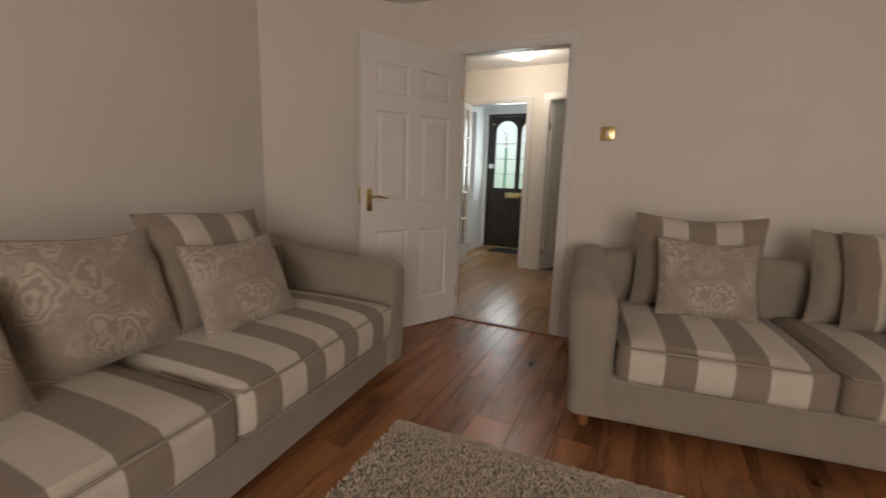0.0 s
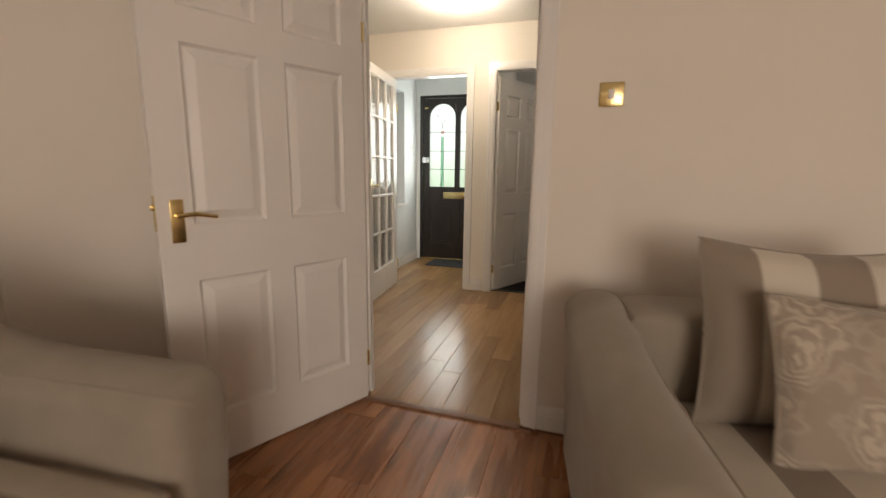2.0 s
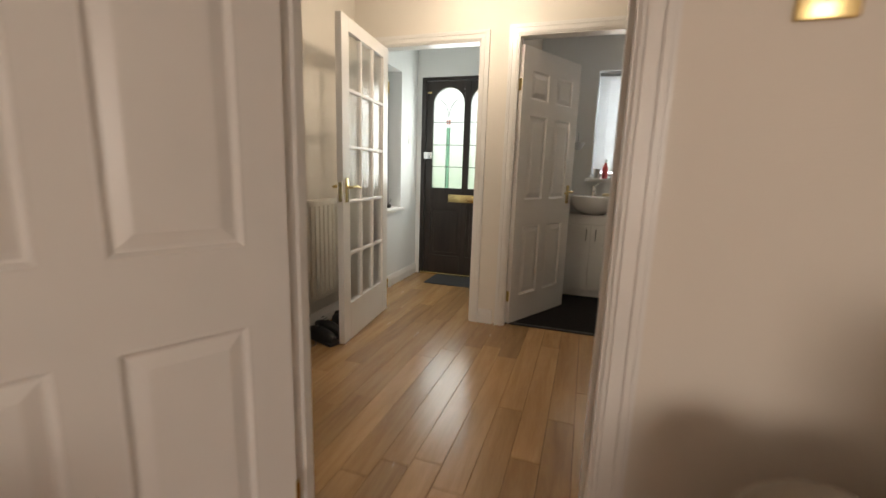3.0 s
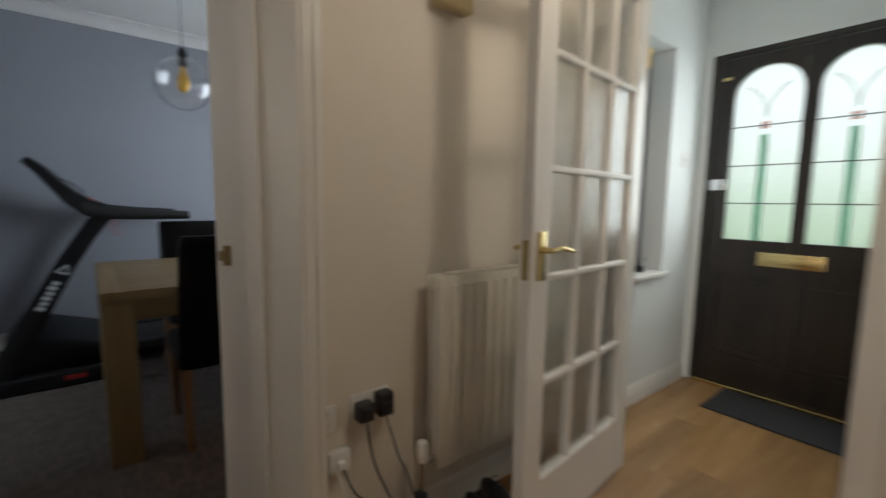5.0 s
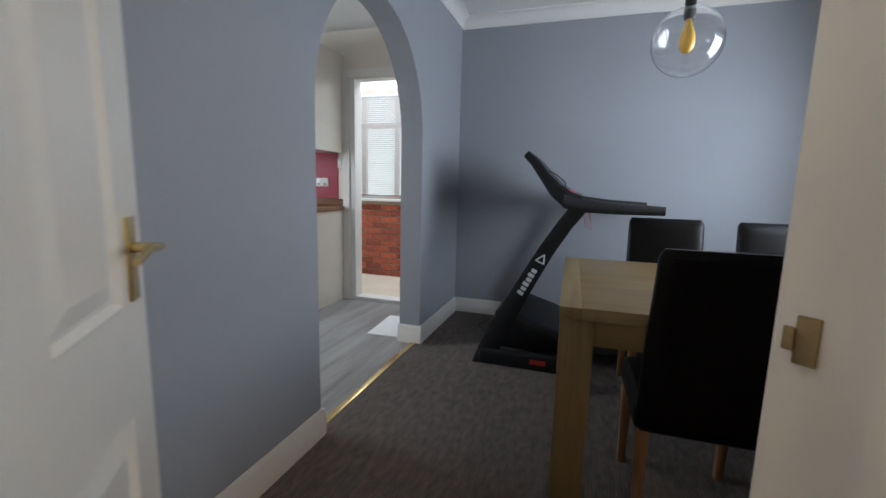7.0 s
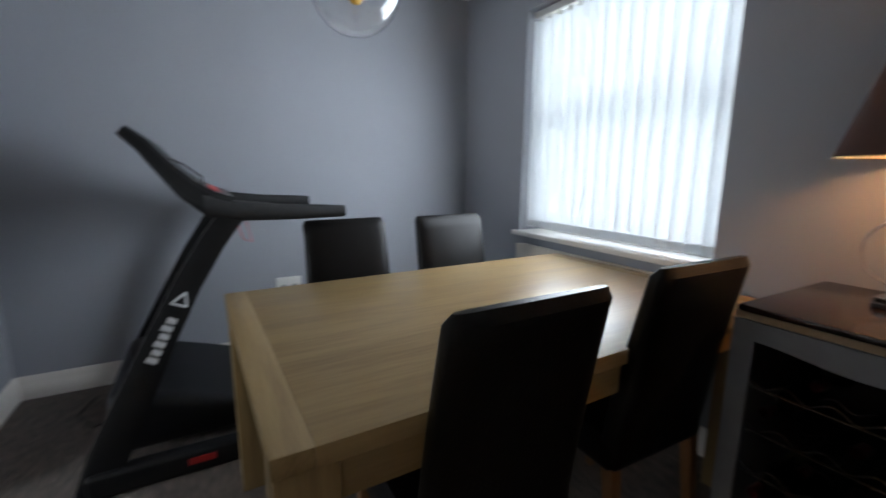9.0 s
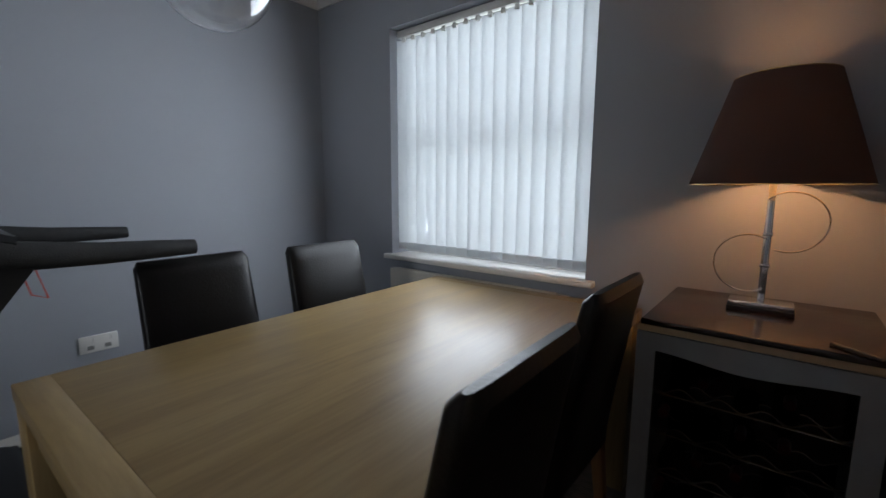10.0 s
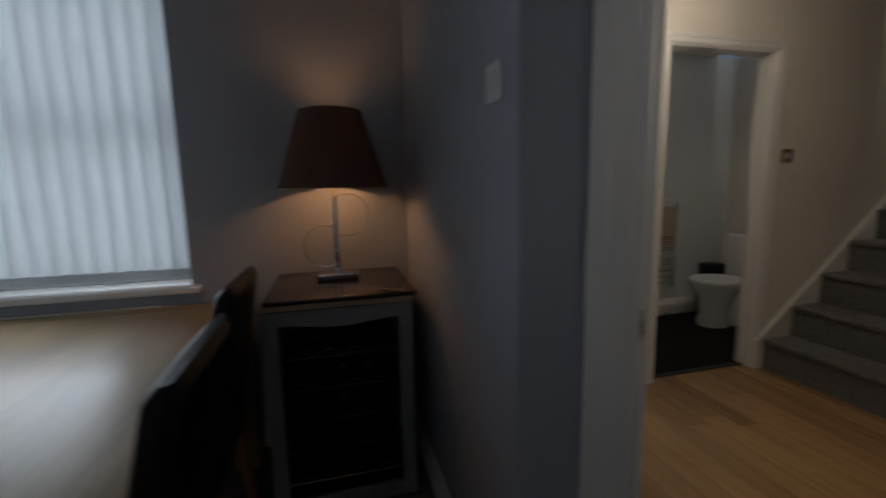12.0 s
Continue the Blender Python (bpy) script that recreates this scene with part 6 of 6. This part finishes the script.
def treadmill():
    t = thing("treadmill", "black treadmill with side handrails against the grey wall", "treadmill", pose(-4.80, 0.01, 0.006))
    M_T = mat("black treadmill paint", (0.008, 0.008, 0.009), 0.42, vary=0.15, scale=12, spec=0.3)
    M_RUB = mat("black foam grip", (0.014, 0.014, 0.015), 0.7, vary=0.2, scale=40, bump=0.3, bump_scale=200)
    hw = 0.39
    prof = [(3.05, 0.0, 0.115), (3.10, 0.14, 0.108), (3.19, 0.33, 0.098), (3.305, 0.56, 0.088), (3.415, 0.77, 0.080), (3.52, 0.94, 0.076), (3.60, 1.05, 0.075)]
    for s in (-1, 1):
        bm = bmesh.new()
        rings = []
        for i, (y, z, d) in enumerate(prof):
            a = prof[max(0, i - 1)]
            b = prof[min(len(prof) - 1, i + 1)]
            dirv = Vector((0, b[0] - a[0], b[1] - a[1])).normalized()
            nrm = Vector((0, dirv.z, -dirv.y))
            c = Vector((s * (hw + 0.115 * max(0.0, 1 - z / 0.85) ** 1.3), y, max(z, 0.02) if i else 0.0))
            if i == 0:
                nrm = Vector((0, 1, 0))
            ring = []
            for u, v in ((-1, -0.8), (-0.8, -1), (0.8, -1), (1, -0.8), (1, 0.8), (0.8, 1), (-0.8, 1), (-1, 0.8)):
                ring.append(bm.verts.new(c + nrm * d * 0.62 * v + Vector((0.026 * u, 0, 0))))
            rings.append(ring)
        for a, b in zip(rings, rings[1:]):
            for k in range(8):
                bm.faces.new((a[k], a[(k + 1) % 8], b[(k + 1) % 8], b[k]))
        bm.faces.new(rings[0][::-1])
        bm.faces.new(rings[-1])
        up = part("upright", bm, M_T, t, "black leaning upright")
        if s > 0:
            # plain pale marks stand for the maker's mark
            d = Vector((0, 0.20, 0.385)).normalized()
            nn = Vector((0, d.z, -d.y))
            for k in range(6):
                c = Vector((hw + 0.0275 + 0.115 * max(0.0, 1 - (0.475 + 0.03 * k) / 0.85) ** 1.3, 3.265, 0.475)) + d * (0.033 * k)
                bm = bmesh.new()
                m4 = Matrix((( 1, 0, 0, c.x), (0, d.y, nn.y, c.y), (0, d.z, nn.z, c.z), (0, 0, 0, 1)))
                bx(bm, -0.001, 0.001, 0.0, 0.024, -0.022 + 0.006 * (k % 2), 0.018, 0, 1, m4)
                part("mark_bar", bm, M_MARK, up, "pale bar of a worn maker's mark", smooth=False)
            c = Vector((hw + 0.0385, 3.375, 0.69))
            bm = bmesh.new()
            for q, r in (((0.0, -0.026), (0.058, 0.004)), ((0.058, 0.004), (0.004, 0.030)), ((0.004, 0.030), (0.0, -0.026))):
                pa, pb = c + d * q[0] + nn * q[1], c + d * r[0] + nn * r[1]
                tube(bm, pa, pb, 0.005, seg=5)
            part("mark_triangle", bm, M_MARK, up, "pale triangle mark")
        bm = bmesh.new()
        rail = [(3.50, 1.085), (3.62, 1.062), (3.80, 1.050), (3.98, 1.046), (4.075, 1.044)]
        rr = [0.045, 0.044, 0.036, 0.031, 0.027]
        rings = []
        for (y, z), r in zip(rail, rr):
            rings.append([bm.verts.new((s * (hw + 0.01) + 0.030 * math.cos(2 * math.pi * k / 14), y, z + r * math.sin(2 * math.pi * k / 14))) for k in range(14)])
        for a, b in zip(rings, rings[1:]):
            for k in range(14):
                bm.faces.new((a[k], a[(k + 1) % 14], b[(k + 1) % 14], b[k]))
        bm.faces.new(rings[0][::-1])
        bm.faces.new(rings[-1])
        part("handrail", bm, M_RUB, t, "foam-covered handrail")
        bm = bmesh.new()
        bx(bm, s * 0.30 - 0.045, s * 0.30 + 0.045, 3.30, 4.78, 0.10, 0.165, 0.012, 3)
        part("side_rail", bm, M_RUB, t)
        bm = bmesh.new()
        bx(bm, s * (hw + 0.11) - 0.04, s * (hw + 0.11) + 0.04, 3.025, 3.62, 0.0, 0.10, 0.02, 3)
        part("base_frame", bm, M_T, t)
    bm = bmesh.new()
    cons = [(3.235, 1.385, 0.024), (3.30, 1.325, 0.030), (3.37, 1.235, 0.034), (3.44, 1.155, 0.045), (3.52, 1.095, 0.052), (3.60, 1.075, 0.045)]
    rings = []
    for i, (y, z, d) in enumerate(cons):
        a, b = cons[max(0, i - 1)], cons[min(len(cons) - 1, i + 1)]
        dv = Vector((0, b[0] - a[0], b[1] - a[1])).normalized()
        nv = Vector((0, -dv.z, dv.y))
        wd = (0.27, 0.29, 0.32, 0.36, 0.41, 0.42)[i]
        rings.append([bm.verts.new(Vector((u * wd, y, z)) + nv * d * v) for u, v in ((-1, -0.6), (-0.96, -1), (0.96, -1), (1, -0.6), (1, 0.6), (0.96, 1), (-0.96, 1), (-1, 0.6))])
    for a, b in zip(rings, rings[1:]):
        for k in range(8):
            bm.faces.new((a[k], a[(k + 1) % 8], b[(k + 1) % 8], b[k]))
    bm.faces.new(rings[0])
    bm.faces.new(rings[-1][::-1])
    co = part("console", bm, M_T, t, "black control console")
    bm = bmesh.new()
    bx(bm, -0.30, 0.30, -0.004, 0.004, -0.04, 0.04, 0.003, 2, pose(0, 3.555, 1.135, 62))
    part("red_strip", bm, mat("red trim", (0.45, 0.03, 0.03), 0.4), co, "red trim strip on the console")
    part("key_cord", strand([(0.20, 3.56, 1.13), (0.24, 3.62, 1.02), (0.26, 3.64, 0.92), (0.25, 3.68, 0.90), (0.22, 3.66, 1.0), (0.20, 3.60, 1.06)], 0.0025, 6), mat("red cord", (0.6, 0.08, 0.06), 0.6), t, "looped red safety key cord")
    part("console_wire", strand([(0.30, 3.39, 1.275), (0.31, 3.44, 1.25), (0.30, 3.50, 1.20), (0.27, 3.50, 1.15)], 0.004, 6), M_T, co)
    bm = bmesh.new()
    bx(bm, -0.255, 0.255, 3.42, 4.76, 0.125, 0.145, 0.004)
    part("belt", bm, M_RUB, t, "black running belt")
    bm = bmesh.new()
    bx(bm, -0.36, 0.36, 3.08, 3.62, 0.05, 0.33, 0.05, 4)
    for v in bm.verts:
        if v.co.z > 0.2:
            v.co.z -= max(0.0, (v.co.y - 3.25)) * 0.42
    part("motor_hood", bm, M_T, t)
    for s in (-1, 1):
        bm = bmesh.new()
        bx(bm, s * 0.30 - 0.035, s * 0.30 + 0.035, 4.66, 4.76, 0.0, 0.10, 0.01)
        part("rear_foot", bm, M_T, t)
    bm = bmesh.new()
    bx(bm, hw + 0.1485, hw + 0.152, 3.36, 3.46, 0.045, 0.075, 0.001)
    part("red_label", bm, mat("red decal", (0.35, 0.02, 0.02), 0.4), t, "small red decal", smooth=False)
    part("mains_lead", strand([(-0.10, 3.06, 0.03), (-0.05, 2.95, 0.006), (-0.2, 2.85, 0.006), (-0.4, 2.9, 0.006)], 0.004, 6), M_T, t)


M_MARK = mat("pale mark", (0.62, 0.64, 0.66), 0.5)
treadmill()


# ---- kitchen ----
M_CREAM = mat("cream gloss cabinet", (0.76, 0.70, 0.60), 0.22, vary=0.02, coat=0.2)


def cabinet(name, label, b, ndoors, z_toe, material, handle=True):
    """A unit with doors on its +x front."""
    x0, x1, y0, y1, z0, z1 = b
    c = thing(name, label, "cabinet")
    bm = bmesh.new()
    bx(bm, x0, x1 - 0.02, y0, y1 - 0.018, z0 + z_toe, z1, 0.002)
    if z_toe:
        bx(bm, x0, x1 - 0.06, y0, y1 - 0.018, z0, z0 + z_toe)
    part("body", bm, material, c, smooth=False)
    bm = bmesh.new()
    bx(bm, x0, x1, y1 - 0.018, y1, z0, z1, 0.002)
    part("end_panel", bm, material, c, smooth=False)
    w = (y1 - 0.02 - y0) / ndoors
    for k in range(ndoors):
        bm = bmesh.new()
        bx(bm, x1 - 0.019, x1, y0 + k * w + 0.002, y0 + (k + 1) * w - 0.002, z0 + z_toe + 0.004, z1 - 0.004, 0.003)
        part("door", bm, material, c, smooth=False)
    return c


cabinet("base_cabinet", "cream gloss kitchen base cabinet by the back door", (DW, -4.62, -1.2, 1.37, 0.0, 0.90), 4, 0.10, M_CREAM)
bm = bmesh.new()
bx(bm, DW, -4.59, -1.2, 1.385, 0.901, 0.942, 0.004)
solo("worktop", bm, M_WORKTOP, "walnut block kitchen worktop on the cabinets", "worktop")
bm = bmesh.new()
bx(bm, DW, DW + 0.02, -1.2, 1.375, 0.943, 1.01, 0.003)
solo("worktop_upstand", bm, M_WORKTOP, "walnut upstand along the worktop", "worktop")
bm = bmesh.new()
bx(bm, DW, DW + 0.008, -1.2, 1.30, 1.011, 1.455)
solo("splashback", bm, mat("raspberry glass", (0.30, 0.004, 0.028), 0.38, vary=0.03, spec=0.3), "deep raspberry red glass splashback", "splashback", smooth=False)
cabinet("wall_cabinet", "cream gloss kitchen wall cabinet with built-in microwave", (DW, -4.84, 0.62, 1.37, 1.455, 2.36), 1, 0.0, M_CREAM)
cabinet("wall_cabinet", "cream gloss kitchen wall cabinet", (DW, -4.98, -1.2, 0.61, 1.455, 2.36), 3, 0.0, M_CREAM)
mw = thing("microwave", "black built-in microwave in the wall cabinet", "microwave", pose(-4.839, 0.70, 1.475))
bm = bmesh.new()
bx(bm, -0.002, 0.014, 0.0, 0.60, 0.0, 0.37, 0.004)
part("front", bm, mat("microwave steel", (0.35, 0.35, 0.36), 0.3, 0.8), mw)
bm = bmesh.new()
bx(bm, 0.013, 0.018, 0.02, 0.585, 0.02, 0.30, 0.003)
part("glass", bm, M_BLACK, mw)
socket_plate(pose(DW + 0.008, 1.12, 1.17, 0, 0, ROT_W), "chrome double socket on the red splashback", 0.146)
switch_plate(pose(DW, 1.335, 1.36, 0, 0, ROT_W), "chrome and white switch on the kitchen wall", False)
bm = bmesh.new()
bx(bm, 0, 0.49, 0, 0.30, 0.0, 0.006, 0.002)
solo("kitchen_mat", bm, mat("white towel mat", (0.80, 0.79, 0.77), 0.9, vary=0.04, scale=40, bump=0.5, bump_scale=200), "white cloth mat on the grey kitchen floor", "mat", m=pose(-4.98, 2.05, 0.0, 0, 0, 4))


def back_door():
    f = thing("door_frame_5", "white frame of the open garden room doorway", "door frame", kind="structure")
    y0, y1, h = 1.40, 2.28, 2.195
    for nm, b in (("jamb", (y0, y0 + 0.10, 0, h)), ("jamb", (y1 - 0.10, y1, 0, h)), ("head", (y0 + 0.10, y1 - 0.10, h - 0.06, h))):
        bm = bmesh.new()
        bx(bm, DW - 0.11, DW + 0.02, *b, 0.004)
        part(nm, bm, M_WHITEP, f, smooth=False)
    for nm, b in (("architrave", (y0 - 0.03, y0 + 0.045, 0, h + 0.03)), ("architrave", (y1 - 0.045, y1 + 0.03, 0, h + 0.03)), ("architrave", (y0 + 0.045, y1 - 0.045, h - 0.045, h + 0.03))):
        bm = bmesh.new()
        bx(bm, DW, DW + 0.034, *b, 0.005)
        part(nm, bm, M_GLOSS, f, smooth=False)
    bm = bmesh.new()
    bx(bm, DW - 0.12, DW + 0.02, y0 + 0.10, y1 - 0.10, 0.0, 0.035, 0.004)
    part("sill", bm, M_WHITEP, f, smooth=False)
    bm = bmesh.new()
    bx(bm, DW + 0.0, DW + 0.05, y0 - 0.035, y0 + 0.05, 0.0, 0.13, 0.006)
    part("plinth_block", bm, M_GLOSS, f, smooth=False)


back_door()


# garden room: brick dwarf wall, window with blind, glass roof light
GX = -6.45
def garden_room():
    bm = bmesh.new()
    bx(bm, GX - 0.10, GX - 0.012, -0.2, 3.2, -0.1, 0.95)
    w = solo("wall_garden_room", bm, mat("mortar", (0.36, 0.30, 0.25), 0.9, vary=0.1, scale=30, bump=0.4), "red brick dwarf wall of the garden room", "wall", kind="structure", smooth=False)
    M_BR = mat("red brick", (0.34, 0.085, 0.045), 0.85, vary=0.35, scale=18, bump=0.6, bump_scale=90)
    nt = M_BR.node_tree
    oi = nt.nodes.new("ShaderNodeObjectInfo")
    mr = nt.nodes.new("ShaderNodeMapRange")
    mr.inputs[3].default_value, mr.inputs[4].default_value = 0.65, 1.3
    nt.links.new(oi.outputs["Random"], mr.inputs[0])
    sc = nt.nodes.new("ShaderNodeVectorMath")
    sc.operation = 'SCALE'
    b = nt.nodes["Principled BSDF"]
    src = b.inputs["Base Color"].links[0].from_socket
    nt.links.new(src, sc.inputs[0])
    nt.links.new(mr.outputs[0], sc.inputs["Scale"])
    nt.links.new(sc.outputs[0], b.inputs["Base Color"])
    bm = bmesh.new()
    bx(bm, -0.05, 0.0, -0.1065, 0.1065, -0.0325, 0.0325, 0.004, 1)
    first = None
    r = random.Random(3)
    for row in range(12):
        for k in range(9):
            y = 0.55 + k * 0.225 + (0.1125 if row % 2 else 0)
            mm = pose(GX + r.uniform(-0.002, 0.002), y, 0.045 + row * 0.0755)
            if first is None:
                first = part("brick", bm, M_BR, w, m=mm, smooth=False)
            else:
                o = new("brick", first.data)
                o.parent = w
                o.matrix_basis = mm
    g = thing("window_4", "garden room window with brown frame and white sill", "window", kind="structure")
    M_BRN = mat("mahogany frame", (0.46, 0.30, 0.26), 0.4, vary=0.1)
    bm = bmesh.new()
    bx(bm, GX - 0.10, GX + 0.05, 0.3, 2.9, 0.951, 0.985, 0.006)
    part("window_sill", bm, M_WHITEP, g)
    for a, b, z0, z1 in ((0.3, 2.9, 0.986, 1.03), (0.3, 2.9, 1.84, 1.89), (0.3, 2.9, 2.24, 2.30), (0.95, 1.01, 1.03, 2.24), (1.40, 1.45, 1.03, 2.24), (1.86, 1.92, 1.03, 2.24)):
        bm = bmesh.new()
        bx(bm, GX - 0.07, GX - 0.02, a, b, z0, z1)
        part("window_frame", bm, M_BRN, g, smooth=False)
    bm = bmesh.new()
    bx(bm, GX - 0.05, GX - 0.045, 0.3, 2.9, 1.0, 2.28)
    part("pane", bm, M_CLEAR, g, smooth=False).visible_shadow = False
    slat_blind("venetian_blind", pose(GX + 0.0, 0.75, 2.235, 0, 0, 90), 1.5, 1.24, 0.023, "white venetian blind in the garden room window", -38)
    bm = bmesh.new()
    bx(bm, GX - 0.1, DW - 0.1, -0.2, 3.2, 2.75, 2.80)
    solo("ceiling_garden_room", bm, cloth("polycarbonate roof sheet", (0.80, 0.78, 0.72), 0.6), "pale translucent roof of the garden room", "roof", kind="structure", smooth=False)
    for y in (0.9, 1.5, 2.1):
        bm = bmesh.new()
        bx(bm, GX - 0.1, DW - 0.1, y, y + 0.05, 2.68, 2.749)
        solo("roof_bar", bm, M_BRN, "brown roof glazing bar", "roof bar", kind="structure", smooth=False)
    for y in (-0.25, 3.2):
        bm = bmesh.new()
        bx(bm, GX - 0.1, DW - 0.1, y, y + 0.05, -0.1, 2.75)
        solo("wall_garden_room_side", bm, M_WALL, "cream side wall of the garden room", "wall", kind="structure", smooth=False)
    bm = bmesh.new()
    bx(bm, GX - 0.08, GX - 0.02, 0.3, 2.9, 2.30, 2.75)
    solo("garden_room_fascia", bm, M_WHITEP, "white panel over the garden room window", "panel", kind="structure", smooth=False)
    # flat distance panel, given emission so brightness shows between the blind slats
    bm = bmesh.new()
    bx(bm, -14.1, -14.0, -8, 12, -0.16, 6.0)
    solo("backdrop_garden", bm, glow("self-lit pale garden", (0.90, 0.95, 1.0), 1.0), "glowing pale panel standing in for the overcast garden distance", "sky", kind="structure", smooth=False)


garden_room()


# ---- floorboards ----
def planks(parent, x0, x1, y0, y1, w, length, material, seed, clip):
    r = random.Random(seed)
    meshes = {}
    x = x0
    while x < x1:
        y = y0 - r.uniform(0, length)
        while y < y1:
            a, b = max(y, y0), min(y + length, y1)
            lo, hi = clip(x, x + w)
            a, b = max(a, lo), min(b, hi)
            if b - a > 0.02:
                key = round(b - a, 3)
                if key not in meshes:
                    bm = bmesh.new()
                    hx, hy, c = w / 2 - 0.0006, key / 2 - 0.0006, 0.0016
                    low = [bm.verts.new((sx * hx, sy * hy, -0.009)) for sx, sy in ((-1, -1), (1, -1), (1, 1), (-1, 1))]
                    mid = [bm.verts.new((sx * hx, sy * hy, -c * 0.7)) for sx, sy in ((-1, -1), (1, -1), (1, 1), (-1, 1))]
                    top = [bm.verts.new((sx * (hx - c), sy * (hy - c), 0)) for sx, sy in ((-1, -1), (1, -1), (1, 1), (-1, 1))]
                    bm.faces.new(top)
                    for p, q in ((low, mid), (mid, top)):
                        for i in range(4):
                            bm.faces.new((p[i], p[(i + 1) % 4], q[(i + 1) % 4], q[i]))
                    me = bpy.data.meshes.new("plank")
                    bm.to_mesh(me)
                    bm.free()
                    me.materials.append(material)
                    meshes[key] = me
                o = new("plank", meshes[key])
                o.parent = parent
                o.location = (x + w / 2, (a + b) / 2, 0)
            y += length
        x += w


planks(floor_living, -2.21, 3.3, -2.85, 3.168, 0.19, 1.22, M_RUSSET, 11, lambda a, b: (-2.85, 3.168))
planks(floor_hall, -2.07, 3.3, 3.186, 6.70, 0.122, 1.22, M_HONEY, 12, lambda a, b: (4.02 - (a + 2.07) * 1.5 if a < -1.58 else 3.186, 6.70 if a < -0.95 else 5.43))
